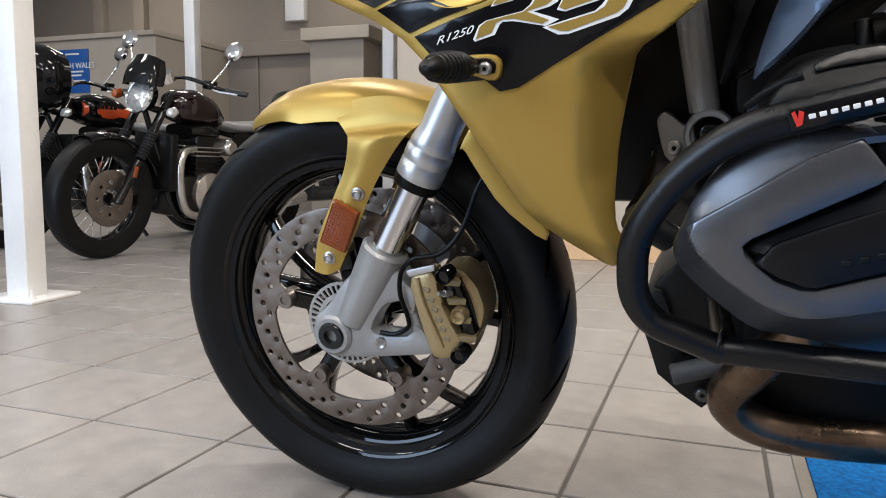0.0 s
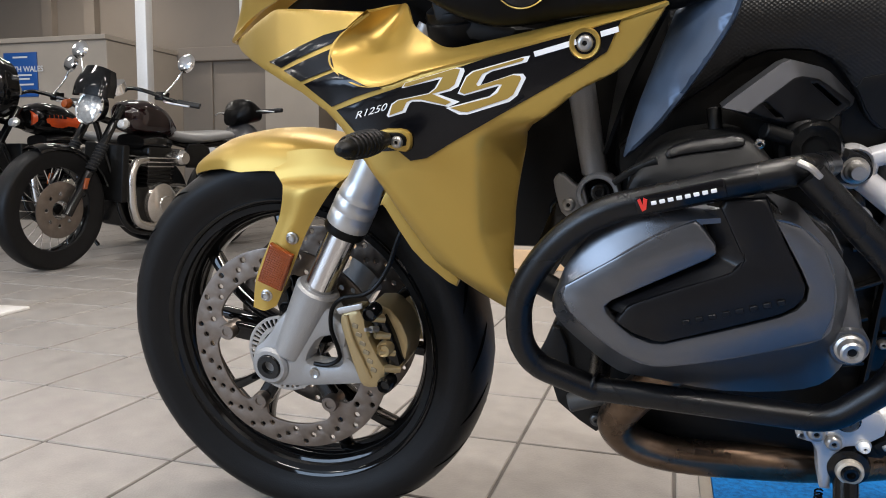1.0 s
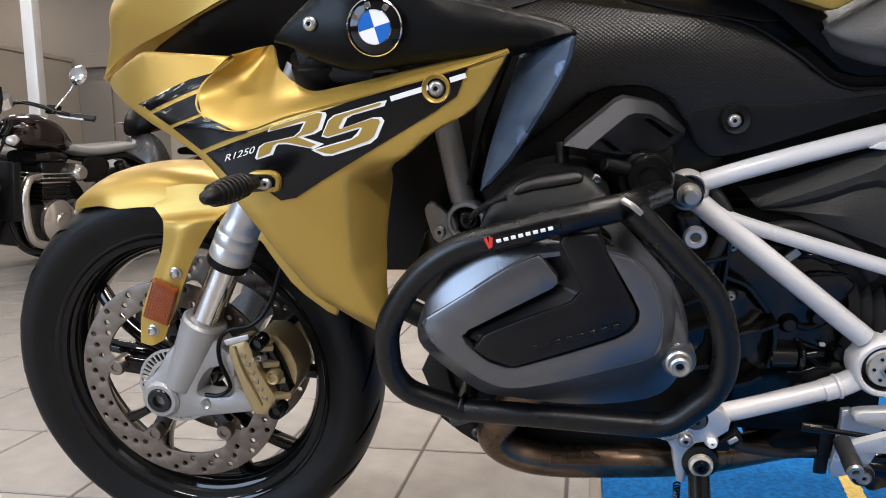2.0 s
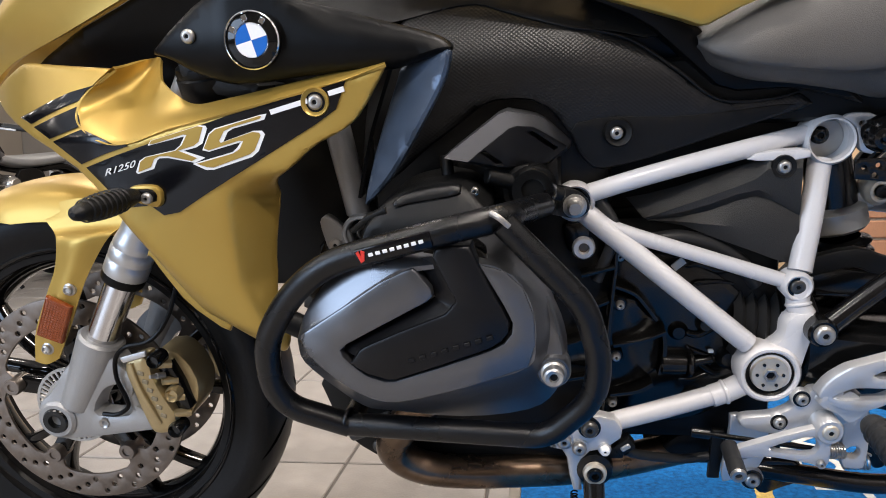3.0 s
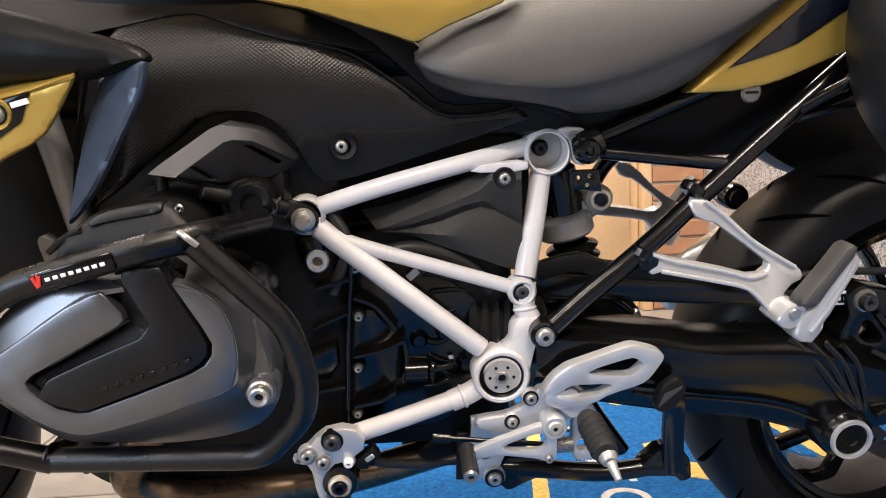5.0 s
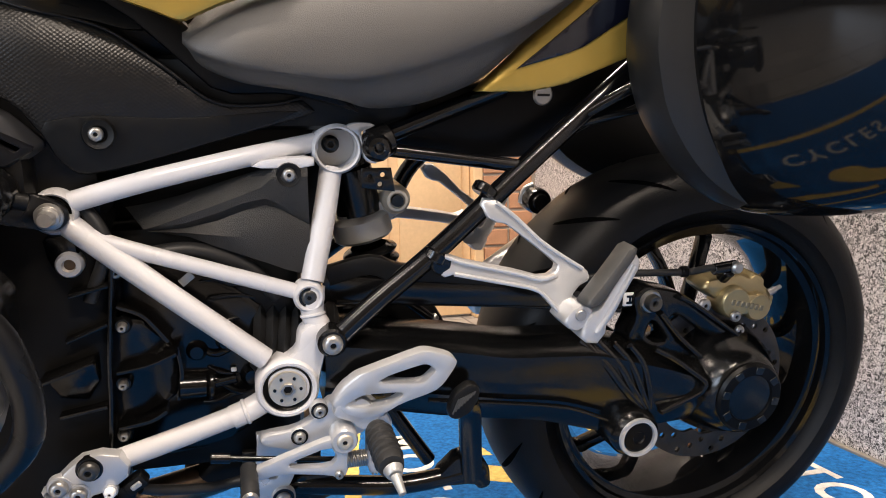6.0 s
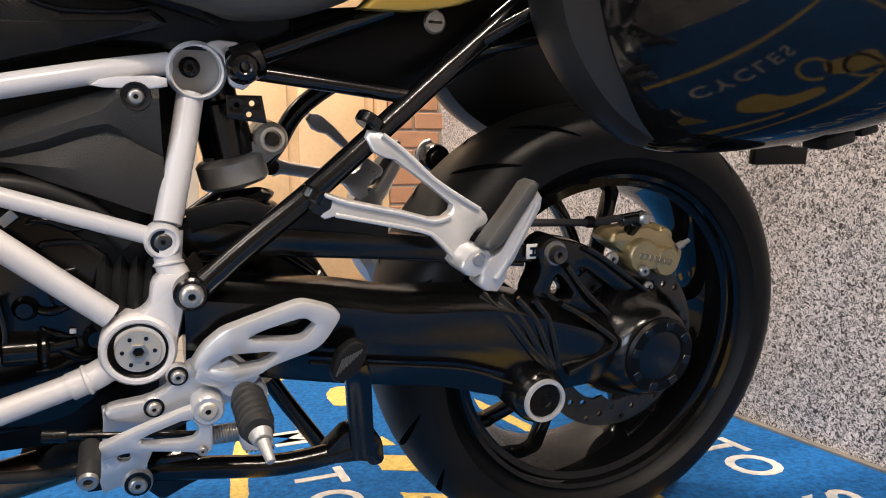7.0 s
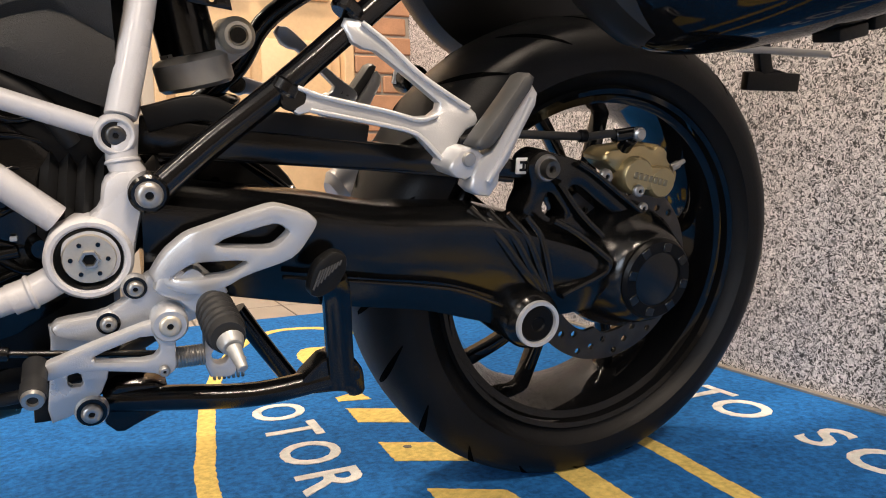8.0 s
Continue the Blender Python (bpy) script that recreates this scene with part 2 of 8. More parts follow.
def lathe(profile, origin=(0, 0, 0), axis=(0, 1, 0), segs=32, closed=False):
    """Turns (radius, height) pairs round an axis."""
    u, v, d = basis(axis)
    o = Vector(origin)
    bm = bmesh.new()
    rings = []
    for r, h in profile:
        if r < 1e-6:
            rings.append([bm.verts.new(o + d * h)])
        else:
            rings.append([bm.verts.new(o + d * h + r * (math.cos(a) * u + math.sin(a) * v)) for a in (2 * math.pi * k / segs for k in range(segs))])
    pairs = list(zip(rings, rings[1:])) + ([(rings[-1], rings[0])] if closed else [])
    for a, b in pairs:
        for k in range(segs):
            j = (k + 1) % segs
            if len(a) == 1 and len(b) == 1:
                continue
            if len(a) == 1:
                bm.faces.new((a[0], b[j], b[k]))
            elif len(b) == 1:
                bm.faces.new((a[k], a[j], b[0]))
            else:
                bm.faces.new((a[k], a[j], b[j], b[k]))
    return bm


def rod(p, q, r, r2=None, segs=20, edge=0.15):
    """A round bar from p to q with slightly broken edges."""
    r2 = r if r2 is None else r2
    d = Vector(q) - Vector(p)
    n = d.length
    e = min(edge * min(r, r2), n * 0.3)
    return lathe([(0, 0), (r - e, 0), (r, e), (r2, n - e), (r2 - e, n), (0, n)], p, d, segs)


def spline(points, n=8):
    """Points on a Catmull-Rom curve through the given ones."""
    p = [Vector(q) for q in points]
    if len(p) < 3:
        return p
    p = [2 * p[0] - p[1]] + p + [2 * p[-1] - p[-2]]
    out = []
    for i in range(1, len(p) - 2):
        a, b, c, d = p[i - 1:i + 3]
        for k in range(n):
            t = k / n
            out.append(0.5 * (2 * b + (c - a) * t + (2 * a - 5 * b + 4 * c - d) * t * t + (3 * b - a - 3 * c + d) * t ** 3))
    return out + [p[-2]]


def sweep(points, section, caps=True, up=(0, 1, 0)):
    """Carries a closed section of (a, b) pairs, or a function of 0..1 giving one, along a line."""
    bm = bmesh.new()
    rings = []
    n = len(points)
    side0 = None
    for i, p in enumerate(points):
        d = (points[min(i + 1, n - 1)] - points[max(i - 1, 0)]).normalized()
        if side0 is None:
            side0 = Vector(up) - d * d.dot(Vector(up))
            if side0.length < 1e-3:
                side0 = Vector((1, 0, 0)) - d * d.x
        side0 = (side0 - d * d.dot(side0)).normalized()
        w = d.cross(side0)
        sec = section(i / (n - 1)) if callable(section) else section
        rings.append([bm.verts.new(p + a * side0 + b * w) for a, b in sec])
    for a, b in zip(rings, rings[1:]):
        for k in range(len(a)):
            j = (k + 1) % len(a)
            bm.faces.new((a[k], a[j], b[j], b[k]))
    if caps:
        bm.faces.new(rings[0])
        bm.faces.new(rings[-1])
    return bm


def circle(r, segs=14):
    return [(r * math.cos(2 * math.pi * k / segs), r * math.sin(2 * math.pi * k / segs)) for k in range(segs)]


def pipe(points, r, n=8, segs=14):
    return sweep(spline(points, n), circle(r, segs))


def bent(points, r, fillet, segs=20, n=6):
    """A tube along straight runs, bent at its corners."""
    p = [Vector(q) for q in points]
    out = [p[0]]
    for a, b, c in zip(p, p[1:], p[2:]):
        f = min(fillet, 0.48 * (a - b).length, 0.48 * (c - b).length)
        s, e = b + (a - b).normalized() * f, b + (c - b).normalized() * f
        out += [s * (1 - k / n) ** 2 + b * 2 * (k / n) * (1 - k / n) + e * (k / n) ** 2 for k in range(n + 1)]
    return sweep(out + [p[-1]], circle(r, segs))


def beam(rows, n=5, e=0.3):
    """A cast arm with chamfered edges through rows of (x, yc, zc, ry, rz)."""
    rings = []
    for c, s in zip(spline([r[:3] for r in rows], n), spline([(r[3], r[4], 0) for r in rows], n)):
        k = e * min(s.x, s.y)
        rings.append([Vector((c.x, c.y + a, c.z + b)) for a, b in ((s.x, s.y - k), (s.x - k, s.y), (-s.x + k * 1.6, s.y), (-s.x, s.y - k * 1.2), (-s.x - 0.004, s.y * 0.15), (-s.x, -s.y * 0.25), (-s.x + k * 2, -s.y), (s.x - k, -s.y), (s.x, -s.y + k))])
    return loft(rings)


def box_section(w, h, e=0.2):
    """A rounded rectangular section, w along y and h across."""
    a, b, c = w / 2, h / 2, e * min(w, h)
    return [(a, b - c), (a - c * 0.3, b - c * 0.3), (a - c, b), (-a + c, b), (-a + c * 0.3, b - c * 0.3), (-a, b - c),
            (-a, -b + c), (-a + c * 0.3, -b + c * 0.3), (-a + c, -b), (a - c, -b), (a - c * 0.3, -b + c * 0.3), (a, -b + c)]


def bar(points, w, h, n=1, e=0.2):
    pts = spline(points, n) if n > 1 else [Vector(p) for p in points]
    return sweep(pts, box_section(w, h, e))


def chaikin(pts, times=1):
    for _ in range(times):
        out = []
        for a, b in zip(pts, pts[1:] + pts[:1]):
            out += [(a[0] * 0.8 + b[0] * 0.2, a[1] * 0.8 + b[1] * 0.2), (a[0] * 0.2 + b[0] * 0.8, a[1] * 0.2 + b[1] * 0.8)]
        pts = out
    return pts


def ring_curve(pts, n=3):
    """A smooth closed line through the points, of any dimension."""
    p = [Vector(q) for q in pts]
    out = []
    for i in range(len(p)):
        a, b, c, d = (p[(i + k) % len(p)] for k in (-1, 0, 1, 2))
        for k in range(n):
            t = k / n
            out.append(0.5 * (2 * b + (c - a) * t + (2 * a - 5 * b + 4 * c - d) * t * t + (3 * b - a - 3 * c + d) * t ** 3))
    return out


def inside(poly, x, y):
    """Whether each of the points lies in the polygon."""
    p = np.asarray(poly)
    res = np.zeros(len(x), bool)
    for (x1, y1), (x2, y2) in zip(p, np.roll(p, -1, 0)):
        if y1 != y2:
            res ^= ((y1 > y) != (y2 > y)) & (x < (x2 - x1) * (y - y1) / (y2 - y1) + x1)
    return res


def edge_distance(polys, x, y):
    d = np.full(len(x), 1e9)
    for poly in polys:
        p = np.asarray(poly)
        for a, b in zip(p, np.roll(p, -1, 0)):
            ab = b - a
            t = np.clip(((x - a[0]) * ab[0] + (y - a[1]) * ab[1]) / max(1e-12, ab @ ab), 0, 1)
            d = np.minimum(d, np.hypot(x - a[0] - t * ab[0], y - a[1] - t * ab[1]))
    return d


def slab(outline, y0, y1, roll=0.003, holes=(), soft=1, step=None, yf=None, both=False, hole_soft=1):
    """A plate in the upright plane along the machine: outline and holes in (x, z), front face at y0, back at y1, the edges rolled
    over by roll. yf(x, z) bends both faces; both rolls the back edges too."""
    polys = [chaikin(list(outline), soft)] + [chaikin(list(h), hole_soft) for h in holes]
    if roll:
        polys = [[(a[0] + (b[0] - a[0]) * i / m, a[1] + (b[1] - a[1]) * i / m) for a, b in zip(p, p[1:] + p[:1])
                  for m in [max(1, int(math.hypot(b[0] - a[0], b[1] - a[1]) / max(4 * roll, 0.008)))] for i in range(m)] for p in polys]
    pts, edges = [], []
    for poly in polys:
        k = len(pts)
        pts += [Vector(p) for p in poly]
        edges += [(k + i, k + (i + 1) % len(poly)) for i in range(len(poly))]
    extra = []
    if roll:
        for poly in polys:
            n = len(poly)
            for i in range(n):
                a, b, c = (np.array(poly[j % n]) for j in (i - 1, i, i + 1))
                for p in (b, (b + c) / 2):
                    t = (c - a) if p is b else (c - b)
                    nn = np.array((-t[1], t[0])) / max(1e-9, np.hypot(*t))
                    for s in (-1, 1):
                        extra += [p + s * nn * roll * 0.3, p + s * nn * roll]
    if step:
        o = np.array(polys[0])
        for i, gx in enumerate(np.arange(o[:, 0].min(), o[:, 0].max(), step)):
            for gz in np.arange(o[:, 1].min(), o[:, 1].max(), step):
                extra.append(np.array((gx, gz + (step / 2 if i % 2 else 0))))
    if extra:
        e = np.array(extra)
        ok = inside(polys[0], e[:, 0], e[:, 1])
        for h in polys[1:]:
            ok &= ~inside(h, e[:, 0], e[:, 1])
        d = edge_distance(polys, e[:, 0], e[:, 1])
        ok &= d > (roll * 0.25 if roll else (step or 0.01) * 0.3)
        pts += [Vector(p) for p in e[ok]]
    vs, _, fs, *_ = delaunay_2d_cdt(pts, edges, [], 0, 1e-6)
    v = np.array([(q.x, q.y) for q in vs])
    cen = np.array([v[list(f)].mean(0) for f in fs])
    keep = inside(polys[0], cen[:, 0], cen[:, 1])
    for h in polys[1:]:
        keep &= ~inside(h, cen[:, 0], cen[:, 1])
    faces = [f for f, k in zip(fs, keep) if k]
    d = edge_distance(polys, v[:, 0], v[:, 1])
    dy = np.zeros(len(v))
    if roll:
        k = np.clip(1 - d / roll, 0, 1)
        dy = roll * (1 - np.sqrt(1 - k * k))
    bend = np.array([yf(*q) for q in v]) if yf else np.zeros(len(v))
    bm = bmesh.new()
    sign = 1 if y1 > y0 else -1
    front = [bm.verts.new((q[0], y0 + sign * a + w, q[1])) for q, a, w in zip(v, dy, bend)]
    back = [bm.verts.new((q[0], y1 - (sign * a if both else 0) + w, q[1])) for q, a, w in zip(v, dy, bend)]
    count = {}
    for f in faces:
        bm.faces.new([front[i] for i in f])
        bm.faces.new([back[i] for i in reversed(f)])
        for a, b in zip(f, (*f[1:], f[0])):
            count[(a, b)] = count.get((a, b), 0) + 1
    for a, b in list(count):
        if (b, a) not in count:
            bm.faces.new((front[b], front[a], back[a], back[b]))
    for q in [q for q in bm.verts if not q.link_faces]:
        bm.verts.remove(q)
    return bm


def oval(x, yc, zc, ry, rz, p=2.6, n=28):
    """A rounded ring across the machine at x."""
    out = []
    for k in range(n):
        a = 2 * math.pi * k / n
        c, s = math.cos(a), math.sin(a)
        out.append(Vector((x, yc + ry * math.copysign(abs(c) ** (2 / p), c), zc + rz * math.copysign(abs(s) ** (2 / p), s))))
    return out


def loft(rings, caps=True, closed=True):
    bm = bmesh.new()
    vs = [[bm.verts.new(p) for p in r] for r in rings]
    for a, b in zip(vs, vs[1:]):
        for k in range(len(a) if closed else len(a) - 1):
            j = (k + 1) % len(a)
            bm.faces.new((a[k], a[j], b[j], b[k]))
    if caps:
        bm.faces.new(vs[0])
        bm.faces.new(vs[-1])
    return bm


def ovals(rows, n=6, p=2.6, segs=28):
    """A smooth body through rows of (x, yc, zc, ry, rz)."""
    a = [r[:3] for r in rows]
    b = [(r[3], r[4], 0) for r in rows]
    return loft([oval(c.x, c.y, c.z, max(1e-4, s.x), max(1e-4, s.y), p, segs) for c, s in zip(spline(a, n), spline(b, n))])


def sheet(edges, thick, n=6, across=6, relax=0):
    """A curved sheet ruled between edge lines (each a list of points), thickened along its normals."""
    lines = [spline(e, n) for e in edges]
    cols = [spline([l[i] for l in lines], across) for i in range(len(lines[0]))]
    bm = loft(cols, caps=False, closed=False)
    inner = [v for v in bm.verts if not v.is_boundary]
    for _ in range(relax):
        bmesh.ops.smooth_vert(bm, verts=inner, factor=0.5, use_axis_x=True, use_axis_y=True, use_axis_z=True)
    bmesh.ops.recalc_face_normals(bm, faces=bm.faces)
    bmesh.ops.solidify(bm, geom=bm.faces[:], thickness=thick)
    return bm


def cuboid(x0, x1, y0, y1, z0, z1, bevel=0.004, segments=2):
    bm = bmesh.new()
    bmesh.ops.create_cube(bm, size=1)
    for v in bm.verts:
        v.co = ((x0 + x1) / 2 + v.co.x * (x1 - x0), (y0 + y1) / 2 + v.co.y * (y1 - y0), (z0 + z1) / 2 + v.co.z * (z1 - z0))
    if bevel:
        bmesh.ops.bevel(bm, geom=bm.edges[:], offset=min(bevel, 0.45 * min(x1 - x0, y1 - y0, z1 - z0)), segments=segments, profile=0.5, affect="EDGES")
    return bm


def bolt(parent, x, y, z, r=0.008, mat=None, name="bolt", depth=0.0055, socket=True):
    """A round-headed screw with a dark socket, seen from the machine's left."""
    mat = mat or STEEL
    prof = [(r * 0.29, -depth * 0.6), (r * 0.32, -depth * 0.96), (r * 0.42, -depth), (r * 0.72, -depth * 0.94), (r * 0.93, -depth * 0.7), (r, -depth * 0.4), (r, 0)]
    ob = part(name, lathe(prof, (x, y, z), (0, 1, 0), 16), mat, parent)
    holder = ob if parent.parent is None else parent
    part("socket", lathe([(0, -depth * 0.62), (r * 0.31, -depth * 0.64)], (x, y, z), (0, 1, 0), 6), DARK_CAVITY, holder)
    return ob


def text_mesh(body, size, depth, bold=0.0, shear=0.0, spacing=1.0):
    """Lettering as a bmesh in the x-y plane, centred, facing +z."""
    cu = bpy.data.curves.new("lettering", "FONT")
    cu.body, cu.size, cu.extrude, cu.offset, cu.shear, cu.space_character = body, size, depth, bold, shear, spacing
    cu.align_x, cu.align_y = "CENTER", "CENTER"
    cu.resolution_u = 4
    ob = bpy.data.objects.new("lettering", cu)
    scene.collection.objects.link(ob)
    me = ob.to_mesh()
    bm = bmesh.new()
    bm.from_mesh(me)
    ob.to_mesh_clear()
    bpy.data.objects.remove(ob)
    bpy.data.curves.remove(cu)
    return bm


# letters that stand on the machine's left side: x to the right, z up, facing -y
LEFT_SIDE = Matrix(((1, 0, 0, 0), (0, 0, -1, 0), (0, 1, 0, 0), (0, 0, 0, 1)))

# ---- the showroom ----
PITCH_X, PITCH_Y, GRID_X, GRID_Y = 0.304, 0.303, 0.264, 0.053
MAT_X0, MAT_X1, MAT_Y0, MAT_Y1 = 0.632, 2.1, -1.75, 1.32
WALL_E, WALL_N, DOOR_Y = 2.108, 3.0, 1.87


def structure(name, bm, mat, label, parent=None, flat=True, category=""):
    ob = part(name, bm, mat, parent, label, flat)
    return tagged(ob, label, category or name.split("_")[0], kind="structure")


floor = structure("floor", cuboid(-10.4, 3.4, -4.2, 8.2, -0.12, -0.003, 0), GROUT, "square grey-beige ceramic floor tiles with dark joints")
structure("ceiling", cuboid(-10.4, 3.4, -4.2, 8.2, CEILING, CEILING + 0.15, 0), CEILING_WHITE, "plain off-white showroom ceiling")
structure("wall_east", cuboid(WALL_E, WALL_E + 0.15, -4.2, DOOR_Y + 0.12, 0, CEILING, 0), SPECKLE, "wall faced with black, grey and white chippings")
# out of view; its dark colour holds reflected light down
structure("wall_west", cuboid(-10.4, -10.2, -4.2, 8.2, 0, CEILING, 0), DIM_WALL, "plain unseen wall, kept dark for the reflections")
structure("wall_alcove", cuboid(1.0, 1.1, DOOR_Y + 0.13, WALL_N + 0.12, 0, CEILING, 0), CREAM_WALL, "cream painted side of the door recess")
structure("wall_back", cuboid(-1.3, 1.0, WALL_N, WALL_N + 0.12, 0, CEILING, 0), CREAM_WALL, "cream painted rear partition")
structure("wall_return", cuboid(-1.3, -1.18, WALL_N + 0.12, 8.2, 0, CEILING, 0), CREAM_WALL, "cream painted partition return")
structure("baseboard", cuboid(-1.3, 1.0, WALL_N - 0.018, WALL_N - 0.001, 0, 0.11, 0.004), WOOD, "pale wooden skirting board")
# the shop front behind the walk, with its window
# this wall is unseen, coloured dark to keep reflections low
structure("wall_south", joined(cuboid(-10.4, -4.95, -4.0, -3.85, 0, CEILING, 0), cuboid(-1.45, WALL_E, -4.0, -3.85, 0, CEILING, 0),
                               cuboid(-4.95, -1.45, -4.0, -3.85, 0, 0.5, 0), cuboid(-4.95, -1.45, -4.0, -3.85, 2.5, CEILING, 0)), DIM_WALL, "unseen shop front wall, kept dark for the reflections")
structure("window_1", joined(cuboid(-4.95, -1.45, -3.95, -3.9, 0.5, 0.56, 0.005), cuboid(-4.95, -1.45, -3.95, -3.9, 2.44, 2.5, 0.005),
                             cuboid(-3.23, -3.17, -3.95, -3.9, 0.5, 2.5, 0.005)), POST_WHITE, "white framed shop window")

# carpet with its words and emblem lines
carpet = tagged(part("carpet", cuboid(MAT_X0, MAT_X1, MAT_Y0, MAT_Y1, 0.0005, 0.006, 0.002), CARPET_BLUE, None, flat=True),
                "blue cut-pile entrance carpet with yellow and white lettering", "carpet")
part("edge_trim", cuboid(MAT_X0 - 0.022, MAT_X0 - 0.001, MAT_Y0, MAT_Y1, -0.002, 0.006, 0.002), TRIM_METAL, carpet, "thin metal edge trim")


fray = random.Random(8)


def flat_shape(name, outline, mat, top=0.0068, soft=0):
    """A patch of coloured pile with a slightly frayed edge."""
    pts = chaikin(list(outline), soft)
    edge = []
    for a, b in zip(pts, pts[1:] + pts[:1]):
        m = max(1, int(math.hypot(b[0] - a[0], b[1] - a[1]) / 0.006))
        edge += [(a[0] + (b[0] - a[0]) * i / m + fray.uniform(-0.0011, 0.0011), a[1] + (b[1] - a[1]) * i / m + fray.uniform(-0.0011, 0.0011)) for i in range(m)]
    bm = slab(edge, -top, -0.004, roll=0, soft=0)
    return part(name, moved(bm, Matrix(((1, 0, 0, 0), (0, 0, 1, 0), (0, -1, 0, 0), (0, 0, 0, 1)))), mat, carpet, flat=True)


def carpet_text(body, x, y, size, turn, bold=0.002, name="lettering", spacing=1.0):
    bm = text_mesh(body, size, 0.0004, bold, 0.0, spacing)
    bmesh.ops.subdivide_edges(bm, edges=[e for e in bm.edges if e.calc_length() > 0.012], cuts=3)
    for v in bm.verts:
        v.co.x += fray.uniform(-0.0008, 0.0008)
        v.co.y += fray.uniform(-0.0008, 0.0008)
    moved(bm, pose(x, y, 0.0065, 0, 0, turn))
    return part(name, bm, CARPET_WHITE, carpet, flat=True)


# ---- the motorcycle ----
moto = tagged(empty("motorcycle", pose(0, 0, 0, LEAN_ANGLE)), "gold and black touring motorcycle with white frame on side stand", "motorcycle")


def tyre_profile(R, w, rim, drop):
    """Closed (radius, offset) outline of a tyre."""
    out = []
    for k in range(-10, 11):
        t = k / 10
        out.append((R - drop * abs(t) ** 2.2, w * math.sin(t * 1.45) / math.sin(1.45)))
    out += [(R - drop - 0.016, w * 0.985), (rim + 0.025, w * 0.86), (rim + 0.006, w * 0.74), (rim - 0.006, w * 0.7)]
    return out + [(r, -y) for r, y in reversed(out[-4:])]


def tread(R, w, drop, x, z, count, fine):
    """Shallow slanted grooves, as thin dark inlays in the tread."""
    bm = bmesh.new()
    for k in range(count):
        a0 = 2 * math.pi * k / count
        for side in (-1, 1):
            pts = []
            for i in range(7):
                t = 0.18 + 0.62 * i / 6
                a = a0 + (0.0 if side > 0 else math.pi / count) + 0.16 * i / 6 + (0.05 * (i / 6) ** 2)
                r = R - drop * t ** 2.2 + 0.0006
                pts.append((r, side * w * math.sin(t * 1.45) / math.sin(1.45), a, fine * math.sin(math.pi * (0.12 + 0.8 * i / 6)) / R))
            rows = []
            for r, y, a, wd in pts:
                rows.append([bm.verts.new((x + r * math.sin(b), y, z + r * math.cos(b))) for b in (a - wd, a + wd)])
            for p, q in zip(rows, rows[1:]):
                bm.faces.new((p[0], p[1], q[1], q[0]))
    return bm


TREAD = material("tyre_groove", (0.001, 0.001, 0.001), 0.9, 0, 0, 0.1, 14, 400, 0, 300, 0.02)


def wheel(name, x, z, R, w, drop, rim_w, spokes, spoke_tilt, label):
    rim = 0.216
    prof = [(rim + 0.010, -rim_w), (rim + 0.014, -rim_w + 0.004), (rim + 0.010, -rim_w + 0.009), (rim - 0.008, -rim_w + 0.016), (rim - 0.016, -rim_w * 0.5),
            (rim - 0.022, -rim_w * 0.2), (rim - 0.022, rim_w * 0.2), (rim - 0.016, rim_w * 0.5), (rim - 0.008, rim_w - 0.016), (rim + 0.010, rim_w - 0.009),
            (rim + 0.014, rim_w - 0.004), (rim + 0.010, rim_w), (rim + 0.004, rim_w - 0.003), (rim - 0.004, rim_w * 0.6), (rim - 0.006, 0), (rim - 0.004, -rim_w * 0.6), (rim + 0.004, -rim_w + 0.003)]
    wh = part(name, lathe(prof, (x, 0, z), (0, 1, 0), 96, True), BLACK_GLOSS, moto, label)
    part("tyre", lathe(tyre_profile(R, w, rim, drop), (x, 0, z), (0, 1, 0), 120, True), RUBBER, wh, "black road tyre with slanted tread grooves")
    tagged(part("tread_pattern", tread(R, w, drop, x, z, 20, 0.006), TREAD, wh, flat=True), kind="stuff")
    part("hub", lathe([(0.0, -0.055), (0.032, -0.055), (0.036, -0.05), (0.042, -0.02), (0.042, 0.02), (0.036, 0.05), (0.032, 0.055), (0, 0.055)], (x, 0, z), (0, 1, 0), 32), BLACK_GLOSS, wh)
    for k in range(spokes):
        for s in (-1, 1):
            a = 2 * math.pi * (k / spokes) + spoke_tilt
            a0, a1 = a + s * 0.1, a + s * 0.26
            pts = [Vector((x + r * math.sin(b), y, z + r * math.cos(b))) for r, b, y in ((0.034, a0, -0.012), (0.09, a0 + s * 0.03, -0.018), (0.15, (a0 + a1) / 2 + s * 0.02, -0.014), (rim - 0.012, a1, 0.0))]
            part("spoke", sweep(spline(pts, 4), lambda t: box_section(0.03 - 0.006 * t, 0.017 - 0.004 * math.sin(math.pi * t), 0.3)), BLACK_GLOSS, wh)
    return wh


def ring_points(x, z, r, n, phase=0.0):
    return [(x + r * math.sin(2 * math.pi * (k + phase) / n), z + r * math.cos(2 * math.pi * (k + phase) / n)) for k in range(n)]


